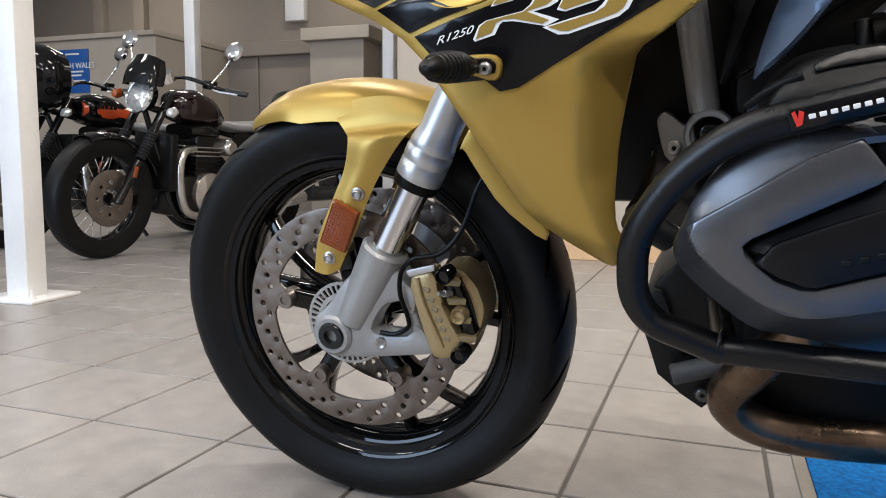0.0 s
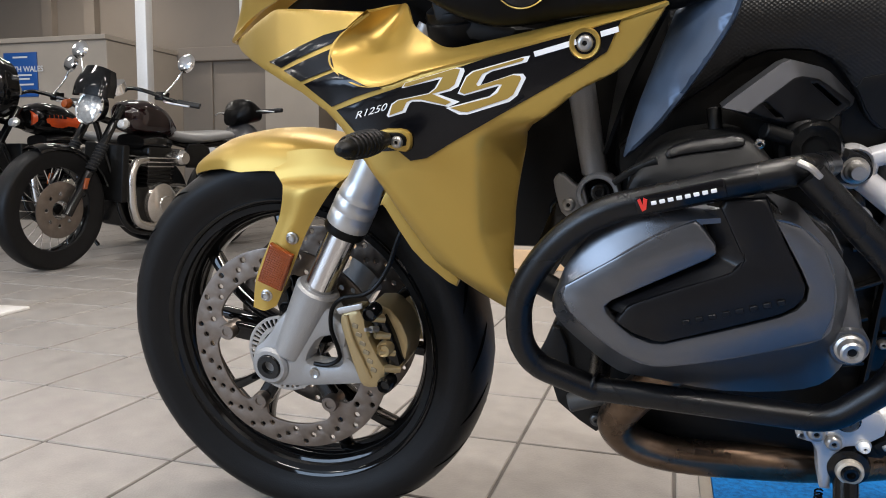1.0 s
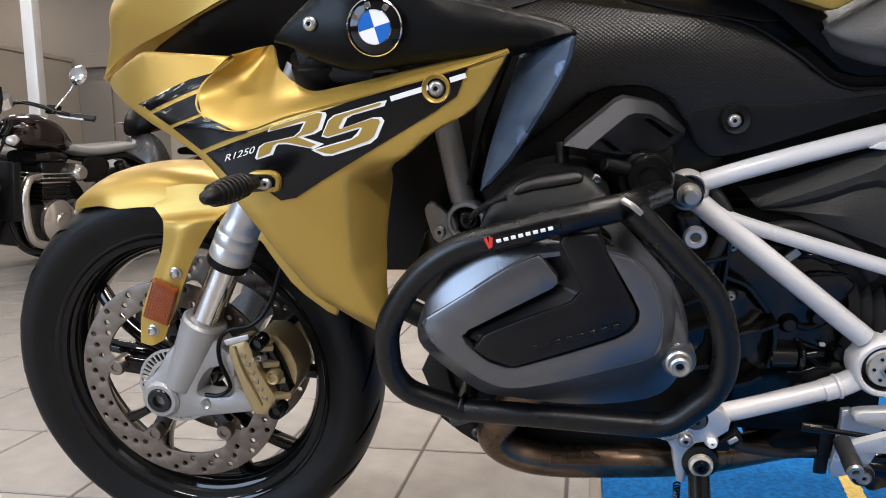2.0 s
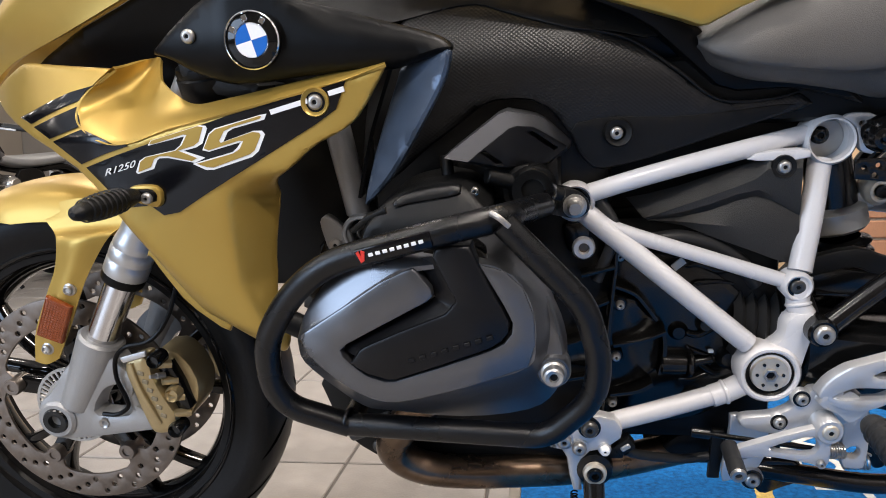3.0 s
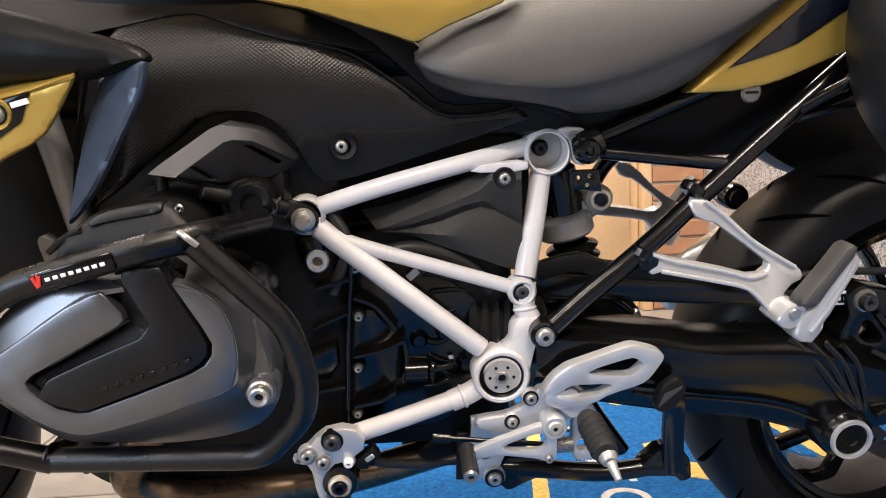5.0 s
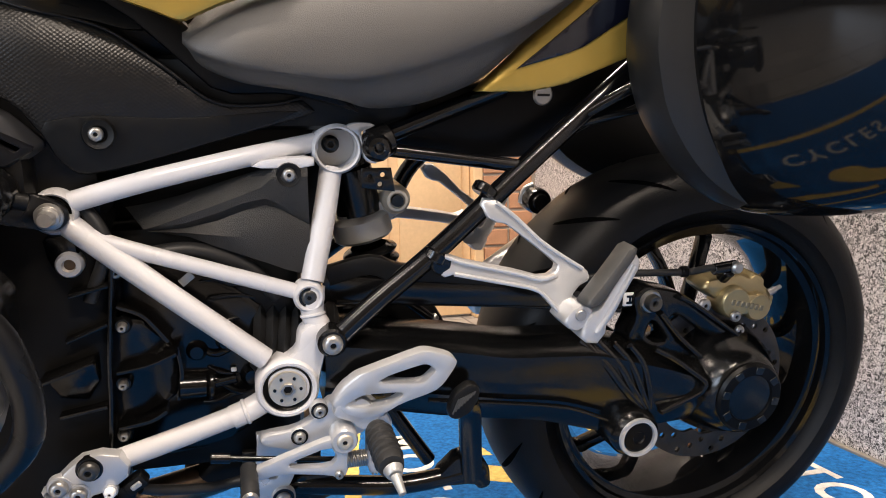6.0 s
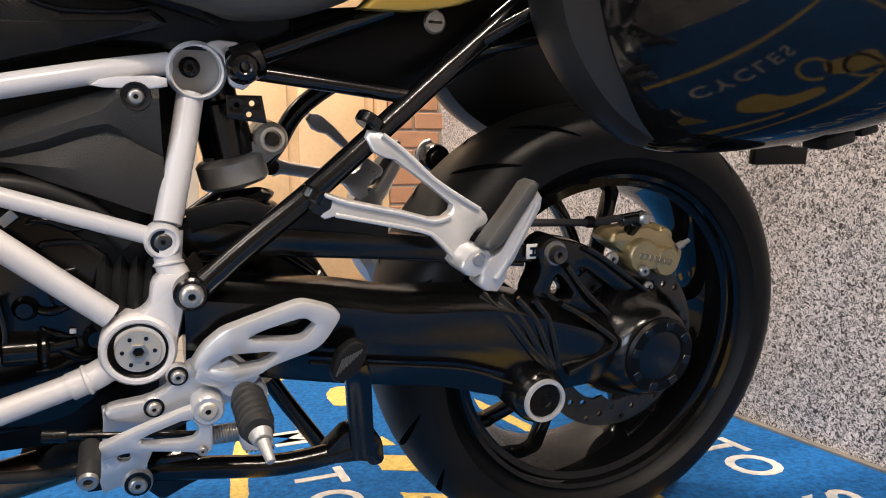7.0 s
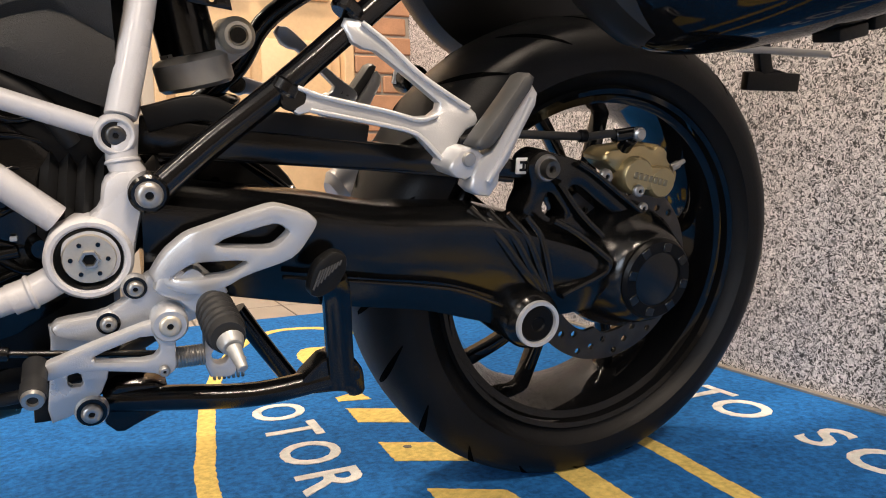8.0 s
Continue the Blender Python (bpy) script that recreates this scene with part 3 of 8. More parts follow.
def brake_disc(parent, x, y, z, r_out, r_in, lugs, lug_r, holes, thick, phase, label):
    inner = []
    n = lugs * 16
    for k in range(n):
        t = (k / 16) % 1
        r = r_in - (r_in - lug_r) * max(0.0, math.cos((t - 0.5) * 2 * math.pi)) ** 6 if lugs else r_in
        a = 2 * math.pi * (k / n) + phase
        inner.append((x + r * math.sin(a), z + r * math.cos(a)))
    if not lugs:
        inner = ring_points(x, z, r_in, 64)
    small = []
    for k in range(holes):
        rr = (r_out + r_in) / 2 + (r_out - r_in) * (-0.26, 0.0, 0.26)[k % 3]
        a = 2 * math.pi * k / holes
        cx, cz = x + rr * math.sin(a), z + rr * math.cos(a)
        small.append([(cx + 0.0043 * math.cos(b), cz + 0.0043 * math.sin(b)) for b in (2 * math.pi * j / 8 for j in range(8))])
    bm = slab(ring_points(x, z, r_out, 96), y, y + thick, 0.0008, [inner] + small, soft=0, hole_soft=0)
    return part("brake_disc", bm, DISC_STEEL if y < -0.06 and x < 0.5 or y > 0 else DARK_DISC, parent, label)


FX, FZ = 0.0, 0.298
RX, RZ = 1.53, 0.314
front = wheel("front_wheel", FX, FZ, 0.298, 0.059, 0.03, 0.048, 5, 0.105, "gloss black cast front wheel with paired spokes")
rear = wheel("rear_wheel", RX, RZ, 0.314, 0.09, 0.05, 0.08, 5, -0.07, "gloss black cast rear wheel with paired spokes")
for side in (-1, 1):
    y = 0.07 * side - (0.0025 if side > 0 else -0.0025)
    d = brake_disc(front, FX, y - 0.0025, FZ, 0.16, 0.122, 5, 0.09, 60, 0.004, 0.56, "drilled steel front brake disc with surface rust")
for k in range(5):
    a = 0.56 + 2 * math.pi * (k + 0.5) / 5
    bx, bz = FX + 0.101 * math.sin(a), FZ + 0.101 * math.cos(a)
    part("disc_bobbin", lathe([(0, -0.078), (0.006, -0.078), (0.0065, -0.08), (0.0115, -0.08), (0.013, -0.077), (0.013, -0.05), (0.0, -0.05)], (bx, 0, bz), (0, 1, 0), 18), DISC_STEEL, front)
    part("disc_carrier", bar([(FX + 0.04 * math.sin(a), -0.048, FZ + 0.04 * math.cos(a)), (bx, -0.06, bz)], 0.016, 0.024), BLACK_GLOSS, front)
slots = []
for k in range(40):
    a = 2 * math.pi * k / 40
    slots.append([(FX + r * math.sin(a + b), FZ + r * math.cos(a + b)) for r, b in ((0.044, -0.05), (0.055, -0.045), (0.055, 0.045), (0.044, 0.05))])
part("sensor_ring", slab(ring_points(FX, FZ, 0.059, 64), -0.082, -0.079, 0, [ring_points(FX, FZ, 0.038, 40)] + slots, soft=0, hole_soft=0), STEEL, front, "slotted steel sensor ring")
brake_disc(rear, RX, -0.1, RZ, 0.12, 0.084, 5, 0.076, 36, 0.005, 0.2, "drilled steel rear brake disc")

# front fork, both legs
AXIS = Vector((0.477, 0, 0.879))


def fork_leg(side, name):
    s = side
    y = -0.106
    base = Vector((0.071, y, 0.40))

    def put(nm, bm, mat, parent, label=""):
        return part(nm, bm if s < 0 else mirrored(bm), mat, parent, label)
    body = put(name, rod(base - AXIS * 0.10, base + AXIS * 0.018, 0.024, 0.0315, 28), FORK_CAST, moto, "grey cast aluminium fork lower with calliper arms")
    put("inner_tube", rod(base, base + AXIS * 0.14, 0.0208, None, 28), SLIDER, body, "polished sliding fork tube")
    put("dust_seal", lathe([(0.0208, 0.108), (0.0275, 0.108), (0.029, 0.112), (0.0285, 0.121), (0.0208, 0.121)], base, AXIS, 28), BLACK_SATIN, body)
    put("outer_tube", lathe([(0.02, 0.118), (0.0272, 0.118), (0.029, 0.121), (0.029, 0.139), (0.028, 0.1405), (0.028, 0.143), (0.029, 0.1445), (0.029, 0.157), (0.0275, 0.159), (0.0275, 0.161), (0.0282, 0.1625), (0.0272, 0.17), (0.025, 0.18), (0.0245, 0.186), (0.0245, 0.4), (0.0, 0.4)], base, AXIS, 32), POLISHED, body, "turned aluminium outer fork tube")
    arm = slab([(-0.033, 0.297), (-0.026, 0.322), (-0.004, 0.338), (0.022, 0.375), (0.06, 0.398), (0.098, 0.395), (0.112, 0.37), (0.135, 0.372), (0.135, 0.352), (0.118, 0.348),
                (0.128, 0.308), (0.165, 0.302), (0.168, 0.284), (0.012, 0.262), (-0.022, 0.268)], -0.122, -0.088, 0.008,
               [[(0.056, 0.305), (0.062, 0.322), (0.078, 0.343), (0.1, 0.35), (0.108, 0.33), (0.112, 0.306), (0.08, 0.302)]], soft=1)
    put("axle_clamp", arm, FORK_CAST, body)
    put("axle_boss", lathe([(0.014, -0.01), (0.024, -0.01), (0.028, -0.006), (0.03, 0.03), (0, 0.03)], (0, -0.118, 0.297), (0, 1, 0), 28), FORK_CAST, body)
    put("axle_end", lathe([(0, 0.006), (0.009, 0.006), (0.0095, -0.004), (0.017, -0.004), (0.0195, 0.0), (0.0195, 0.02), (0, 0.02)], (0, -0.127, 0.297), (0, 1, 0), 24), BLACK_METAL, body, "dark hexagon-socket axle end")
    put("clamp_bolt", lathe([(0, -0.006), (0.004, -0.006), (0.007, -0.008), (0.008, -0.004), (0.008, 0.01)], (0.069, -0.116, 0.292), (0, 1, 0), 14), STEEL, body)
    # calliper
    cal = put("brake_calliper", slab([(0.118, 0.388), (0.146, 0.398), (0.153, 0.385), (0.156, 0.36), (0.166, 0.335), (0.18, 0.31), (0.178, 0.284), (0.155, 0.277), (0.14, 0.28), (0.13, 0.31), (0.121, 0.345), (0.114, 0.372)], -0.128, -0.098, 0.009, soft=1), CALIPER, moto, "gold radial brake calliper on the front fork")
    put("inner_half", slab([(0.145, 0.39), (0.175, 0.392), (0.195, 0.37), (0.205, 0.34), (0.198, 0.31), (0.18, 0.285), (0.158, 0.285), (0.15, 0.34)], -0.098, -0.045, 0.008, soft=1), CALIPER, cal)
    put("bridge", bar([(0.165, -0.1, 0.376), (0.178, -0.1, 0.345), (0.186, -0.1, 0.31)], 0.03, 0.02, 4), BLACK_METAL, cal)
    for bx, bz, r in ((0.163, 0.39, 0.0105), (0.178, 0.288, 0.011)):
        put("mounting_bolt", lathe([(0, -0.008), (0.006, -0.008), (r * 0.8, -0.014), (r, -0.01), (r, 0.012)], (bx, -0.122, bz), (0, 1, 0), 18), BLACK_METAL, cal)
    put("pad_pin", lathe([(0, -0.006), (0.005, -0.006), (0.009, -0.011), (0.011, -0.006), (0.011, 0.012)], (0.178, -0.118, 0.338), (0, 1, 0), 16), CALIPER, cal)
    put("pad_spring", slab([(0.113, 0.394), (0.152, 0.404), (0.152, 0.396), (0.118, 0.386)], -0.13, -0.127, 0.001, soft=0), POLISHED, cal)
    put("body_ridge", bar([(0.127, -0.127, 0.385), (0.1335, -0.129, 0.355), (0.147, -0.129, 0.32), (0.156, -0.127, 0.296)], 0.008, 0.007, 4, 0.4), CALIPER, cal)
    put("body_rib", joined(*[bar([(0.1605 + 0.005 * k, -0.124, 0.382 - 0.024 * k), (0.176 + 0.006 * k, -0.112, 0.378 - 0.024 * k)], 0.012, 0.008) for k in range(4)]), CALIPER, cal)
    put("bleed_nipple", lathe([(0, -0.022), (0.0026, -0.022), (0.003, -0.012), (0.0045, -0.012), (0.0045, 0.0)], (0.168, -0.12, 0.365), (0.5, 1, -0.3), 10), STEEL, cal)
    marks = []
    for k in range(6):
        c = Vector((0.1395 + 0.0046 * k, 0, 0.371 - 0.0125 * k))
        marks.append(moved(cuboid(-0.0045, 0.0045, -0.1295, -0.1275, -0.0032, 0.0032, 0.0012, 1), Matrix.Translation(c) @ pose(0, 0, 0, 0, 18, 0)))
    put("raised_mark", joined(*marks), CALIPER_MARK, cal, "worn raised bars along the calliper")
    if s < 0:
        put("brake_hose", pipe([(0.216, -0.115, 0.514), (0.2035, -0.118, 0.49), (0.191, -0.122, 0.456), (0.1742, -0.126, 0.43), (0.1555, -0.13, 0.4165), (0.1257, -0.132, 0.41), (0.108, -0.13, 0.392), (0.1037, -0.128, 0.3623), (0.111, -0.126, 0.333), (0.11, -0.125, 0.318), (0.092, -0.124, 0.307), (0.07, -0.122, 0.3064)], 0.0031, 6, 8), BLACK_SATIN, cal)


fork_leg(-1, "left_fork_leg")
fork_leg(1, "right_fork_leg")
part("fork_bridge", bar([(0.2, -0.11, 0.62), (0.2, 0.11, 0.62)], 0.05, 0.05), BLACK_METAL, moto)

# front mudguard
sections = []
for k in range(22):
    t = k / 21
    a = math.radians(-31 + 66 * t)
    grow = min(1.0, 0.28 + 1.5 * math.sqrt(max(0, t)) * 0.72) if t < 0.35 else 1.0
    half, deep = 0.082 * min(1, 0.3 + 0.7 * (t / 0.3) ** 0.6) if t < 0.3 else 0.082, 0.05 * min(1, 0.25 + 2.2 * t)
    ring = []
    for j in range(17):
        u = (j - 8) / 8
        yy = half * math.sin(u * 1.4) / math.sin(1.4)
        rr = 0.324 - deep * abs(u) ** 2.6 - (0.012 * (1 - t / 0.25) if t < 0.25 else 0)
        ring.append(Vector((FX + rr * math.sin(a), yy, FZ + rr * math.cos(a))))
    sections.append(ring)
bm = loft(sections, False, False)
bmesh.ops.recalc_face_normals(bm, faces=bm.faces)
bmesh.ops.solidify(bm, geom=bm.faces[:], thickness=0.004)
fender = part("front_mudguard", bm, GOLD, moto, "satin gold front mudguard with side stays")
for s in (-1, 1):
    front_edge = [(0.0, -0.07, 0.592), (0.012, -0.082, 0.574), (0.024, -0.088, 0.56), (0.033, -0.099, 0.55), (0.026, -0.102, 0.514), (0.009, -0.105, 0.478), (-0.016, -0.109, 0.425), (-0.025, -0.111, 0.38)]
    middle = [(0.07, -0.074, 0.602), (0.074, -0.083, 0.58), (0.074, -0.089, 0.564), (0.07, -0.107, 0.552), (0.054, -0.1085, 0.514), (0.036, -0.1105, 0.48), (0.01, -0.1135, 0.426), (-0.006, -0.114, 0.377)]
    rear_edge = [(0.15, -0.072, 0.592), (0.142, -0.082, 0.578), (0.124, -0.088, 0.566), (0.11, -0.099, 0.554), (0.086, -0.1, 0.524), (0.063, -0.103, 0.487), (0.036, -0.108, 0.43), (0.012, -0.111, 0.384)]
    leg = sheet([front_edge, middle, rear_edge], 0.005, 6, 6)
    stay = part("mudguard_stay", leg if s < 0 else mirrored(leg), GOLD, fender)
    for bx, bz in ((0.046, 0.484), (-0.0, 0.4)):
        b = lathe([(0, -0.004), (0.003, -0.004), (0.0045, -0.006), (0.0062, -0.005), (0.0066, -0.001), (0.0088, 0.0), (0.0088, 0.006)], (bx, -0.114 if bz < 0.45 else -0.11, bz), (0, 1, 0), 16)
        part("stay_bolt", b if s < 0 else mirrored(b), STEEL, fender)
CORNERS = [Vector((-0.0095, -0.113, 0.4225)), Vector((0.0255, -0.113, 0.409)), Vector((0.0495, -0.113, 0.4615)), Vector((0.0165, -0.113, 0.4785))]
refl = part("side_reflector", slab([(c.x, c.z) for c in CORNERS], -0.12, -0.112, 0.002, soft=0), AMBER, moto, "rectangular amber side reflector")
ribs = []
for k in range(17):
    t = (k + 0.5) / 17
    p, q = CORNERS[0].lerp(CORNERS[3], t), CORNERS[1].lerp(CORNERS[2], t)
    p.y = q.y = -0.1202
    ribs.append(rod(p + (q - p) * 0.1, q - (q - p) * 0.1, 0.0006, None, 6))
for k in range(9):
    t = (k + 0.5) / 9
    p, q = CORNERS[0].lerp(CORNERS[1], t), CORNERS[3].lerp(CORNERS[2], t)
    p.y = q.y = -0.1202
    ribs.append(rod(p + (q - p) * 0.06, q - (q - p) * 0.06, 0.0006, None, 6))
part("reflector_rib", joined(*ribs), AMBER, refl)


# ---- fairing ----
def fairing_y(x, z):
    """How far the side panel lies from the middle plane."""
    y = -0.243 + 2.05 * max(0.0, 0.25 - x) ** 2
    high = min(1.0, max(0.0, (z - 0.62) / 0.06))
    y -= 0.042 * (min(0.47, max(0.27, x)) - 0.27) * high
    y += 0.10 * max(0.0, x - 0.44) * (1 - high)
    # the shoulder leans inwards ahead of the air intake
    y += float(np.interp(x, (0.03, 0.085, 0.1725, 0.216, 0.25, 0.28), (0.26, 0.32, 0.54, 0.62, 0.5, 0.0))) * max(0.0, z - 0.698)
    low = min(1.0, max(0.0, (0.66 - z) / 0.045))
    d = x - 0.347 - 0.35 * max(0.0, 0.53 - z)
    y += 0.6 * (d + math.sqrt(d * d + 0.00004)) * low * low * (3 - 2 * low)
    y += 0.1 * max(0.0, 0.6 - z)
    # the lowest facet turns under
    under = float(np.interp(x, (0.24, 0.288, 0.308, 0.372), (0.47, 0.492, 0.488, 0.462))) - z
    y += 0.42 * (under + math.sqrt(under * under + 0.00002))
    # a narrow facet along the leading edge
    lead = 0.024 - ((x - 0.122) * 0.774 + (z - 0.691) * 0.633)
    y += 0.34 * (lead + math.sqrt(lead * lead + 0.00003)) * min(1.0, max(0.0, (0.67 - z) / 0.05))
    return y


side_panel = part("fairing_panel", slab([(-0.0531, 0.745), (0.0036, 0.7562), (0.0425, 0.7682), (0.0703, 0.7777), (0.0853, 0.7797), (0.1362, 0.7754), (0.1838, 0.7711), (0.2152, 0.7685), (0.1813, 0.7427), (0.1741, 0.7264), (0.1776, 0.7159), (0.1881, 0.7066), (0.2082, 0.6961), (0.225, 0.6916), (0.2486, 0.6933), (0.2667, 0.6986), (0.2924, 0.7055), (0.3576, 0.7196), (0.4203, 0.7331), (0.4829, 0.7465), (0.5039, 0.7515), (0.516, 0.7555), (0.5285, 0.7605), (0.5243, 0.7517), (0.5075, 0.7251), (0.4945, 0.7079), (0.4791, 0.6972), (0.448, 0.6833), (0.4219, 0.6619), (0.3948, 0.6454), (0.386, 0.62), (0.376, 0.56), (0.3735, 0.51), (0.376, 0.48), (0.385, 0.462), (0.381, 0.445), (0.374, 0.434), (0.363, 0.438), (0.344, 0.449), (0.322, 0.46), (0.297, 0.477), (0.268, 0.521), (0.226, 0.595), (0.18, 0.659), (0.122, 0.691)],
                                        0, 0.006, 0.003, soft=1, step=0.0058, yf=fairing_y), GOLD, moto, "satin gold fairing side panel with black and silver graphics")
part("intake_deck", sheet([[(0.2152, -0.1979, 0.7685), (0.1813, -0.2105, 0.743), (0.1735, -0.2183, 0.7255), (0.1765, -0.2251, 0.7145), (0.1875, -0.2329, 0.7055), (0.2075, -0.2415, 0.695), (0.2255, -0.244, 0.6905), (0.2486, -0.2452, 0.6923), (0.272, -0.2451, 0.6995), (0.2924, -0.2461, 0.7055), (0.32, -0.2473, 0.7115), (0.3576, -0.2489, 0.7196), (0.4335, -0.2521, 0.736), (0.487, -0.2536, 0.7475), (0.5285, -0.2536, 0.7605)],
                           [(0.2154, -0.1992, 0.7685), (0.1858, -0.2095, 0.7462), (0.1793, -0.2153, 0.731), (0.1824, -0.2197, 0.7216), (0.1928, -0.2245, 0.7141), (0.2112, -0.2307, 0.705), (0.2281, -0.2354, 0.6999), (0.2497, -0.2393, 0.7001), (0.2713, -0.2404, 0.7056), (0.2914, -0.2428, 0.7095), (0.3186, -0.2435, 0.7135), (0.3562, -0.2453, 0.7211), (0.4339, -0.2489, 0.7375), (0.4862, -0.2507, 0.7486), (0.5278, -0.2511, 0.761)],
                           [(0.2158, -0.1957, 0.7686), (0.2001, -0.1973, 0.7554), (0.1977, -0.1953, 0.7464), (0.2012, -0.1908, 0.7413), (0.2095, -0.1863, 0.7382), (0.2228, -0.185, 0.7336), (0.2365, -0.1968, 0.7265), (0.2533, -0.2089, 0.7219), (0.2692, -0.2141, 0.722), (0.2882, -0.2206, 0.7193), (0.3143, -0.2282, 0.7188), (0.3516, -0.2319, 0.7258), (0.4351, -0.2367, 0.7421), (0.4837, -0.2391, 0.7521), (0.5256, -0.2408, 0.7625)],
                           [(0.2165, -0.1935, 0.7687), (0.219, -0.187, 0.7697), (0.222, -0.178, 0.7713), (0.226, -0.165, 0.774), (0.2315, -0.148, 0.777), (0.238, -0.137, 0.7782), (0.2475, -0.158, 0.7685), (0.258, -0.181, 0.7575), (0.2665, -0.1915, 0.7505), (0.284, -0.2035, 0.739), (0.3086, -0.2116, 0.7279), (0.3457, -0.2149, 0.732), (0.4367, -0.2214, 0.7482), (0.4804, -0.2247, 0.7566), (0.5228, -0.228, 0.7646)]], 0.003, 6, 6, 26), GOLD, side_panel)
part("inner_strip", slab([(0.208, 0.55), (0.214, 0.551), (0.226, 0.53), (0.252, 0.49), (0.3, 0.452), (0.305, 0.465), (0.265, 0.51), (0.225, 0.58)], -0.186, -0.18, 0.002, soft=1), GOLD, side_panel)
part("intake_cap", lathe([(0, 0.05), (0.036, 0.05), (0.043, 0.046), (0.045, 0.04), (0.044, 0.036), (0.046, 0.034), (0.046, 0.0), (0.04, -0.01), (0, -0.012)], (0.318, -0.15, 0.728), (-0.1, -0.25, 1), 40), BLACK_SATIN, moto, "round black cap under the emblem panel")


def decal(name, outline, mat, lift=0.0018, parent=None, soft=0):
    return part(name, slab(outline, -lift, 0.0, 0, soft=soft, step=0.0058, yf=fairing_y), mat, parent or side_panel, flat=False)


decal("black_graphic", [(0.186, 0.6665), (0.227, 0.6795), (0.2802, 0.6946), (0.3576, 0.7163), (0.4873, 0.7465), (0.4752, 0.7189), (0.4527, 0.7048), (0.3213, 0.6341), (0.29, 0.616), (0.272, 0.613), (0.258, 0.624), (0.228, 0.622)], BLACK_DECAL)
decal("black_stripe", [(0.0738, 0.719), (0.0993, 0.7123), (0.1376, 0.7254), (0.1788, 0.7382), (0.1825, 0.7469), (0.1938, 0.7525), (0.1621, 0.7463), (0.1273, 0.7353)], BLACK_DECAL)
decal("black_stripe", [(0.1049, 0.7089), (0.136, 0.697), (0.1601, 0.7041), (0.1828, 0.7108), (0.177, 0.7229), (0.1755, 0.7313), (0.1426, 0.721)], BLACK_DECAL)
decal("black_stripe", [(0.141, 0.694), (0.18, 0.67), (0.213, 0.681), (0.243, 0.689), (0.24, 0.6905), (0.226, 0.6915), (0.2026, 0.7013), (0.1853, 0.7074), (0.1663, 0.7017)], BLACK_DECAL)


def stroke(points, w, mat, lift, parent=None):
    """A flat mitred stroke along a line of (x, z) points."""
    p = [np.array(q) for q in points]
    left, right = [], []
    for i, q in enumerate(p):
        a = (q - p[i - 1]) if i else (p[1] - q)
        b = (p[i + 1] - q) if i < len(p) - 1 else a
        a, b = a / np.hypot(*a), b / np.hypot(*b)
        n = np.array((-(a + b)[1], (a + b)[0]))
        n /= np.hypot(*n)
        k = 1 / max(0.6, n @ np.array((-a[1], a[0])))
        left.append(tuple(q + n * k * w / 2))
        right.append(tuple(q - n * k * w / 2))
    return decal("silver_graphic" if mat is WHITE_MARK else "gold_graphic", left + right[::-1], mat, lift, parent)


R_WHITE = [(0.266, 0.689), (0.27, 0.694), (0.3271, 0.7082), (0.3343, 0.7073), (0.3353, 0.7043), (0.3281, 0.6893), (0.32, 0.6853), (0.3057, 0.6822), (0.3291, 0.6743), (0.3168, 0.6692), (0.2873, 0.6751), (0.2771, 0.6751), (0.2741, 0.673), (0.269, 0.664), (0.25, 0.659), (0.248, 0.661), (0.254, 0.673), (0.261, 0.677), (0.2956, 0.6832), (0.3027, 0.6881), (0.3088, 0.6972), (0.268, 0.689)]
R_GOLD = [(0.2685, 0.6905), (0.271, 0.694), (0.3251, 0.7072), (0.3307, 0.7062), (0.3241, 0.6912), (0.318, 0.6872), (0.2996, 0.6826), (0.3199, 0.6742), (0.3137, 0.6712), (0.2873, 0.6771), (0.2771, 0.6771), (0.271, 0.6745), (0.266, 0.666), (0.251, 0.661), (0.255, 0.672), (0.262, 0.6765), (0.2966, 0.6826), (0.3047, 0.6882), (0.3119, 0.6987), (0.3078, 0.6992), (0.2731, 0.6905)]
S_WHITE = [(0.3271, 0.6823), (0.3363, 0.6993), (0.3434, 0.7043), (0.395, 0.7164), (0.4021, 0.7174), (0.399, 0.7115), (0.3637, 0.7034), (0.3576, 0.7003), (0.3515, 0.6904), (0.3859, 0.7005), (0.395, 0.7005), (0.398, 0.6966), (0.389, 0.6796), (0.3808, 0.6736), (0.3369, 0.6613), (0.3278, 0.6613), (0.3138, 0.6682), (0.3606, 0.6795), (0.3667, 0.6845), (0.3707, 0.6895), (0.3343, 0.6804)]
S_GOLD = [(0.3292, 0.6843), (0.3373, 0.6983), (0.3444, 0.7033), (0.394, 0.7154), (0.3965, 0.7149), (0.394, 0.7125), (0.3626, 0.7049), (0.3536, 0.7013), (0.347, 0.6914), (0.3485, 0.6894), (0.3849, 0.6995), (0.392, 0.6985), (0.393, 0.6955), (0.3849, 0.6806), (0.3788, 0.6766), (0.3369, 0.6638), (0.3299, 0.6643), (0.3188, 0.6682), (0.3606, 0.678), (0.3688, 0.6825), (0.3738, 0.6905), (0.3688, 0.691), (0.3342, 0.6819)]
for shape in (R_WHITE, S_WHITE):
    decal("silver_graphic", shape, WHITE_MARK, 0.0024)
for shape in (R_GOLD, S_GOLD):
    decal("gold_graphic", shape, GOLD, 0.003)
stroke([(0.4061, 0.7185), (0.4465, 0.7285)], 0.0052, WHITE_MARK, 0.0024)
stroke([(0.4691, 0.7346), (0.4853, 0.7386)], 0.0052, WHITE_MARK, 0.0024)
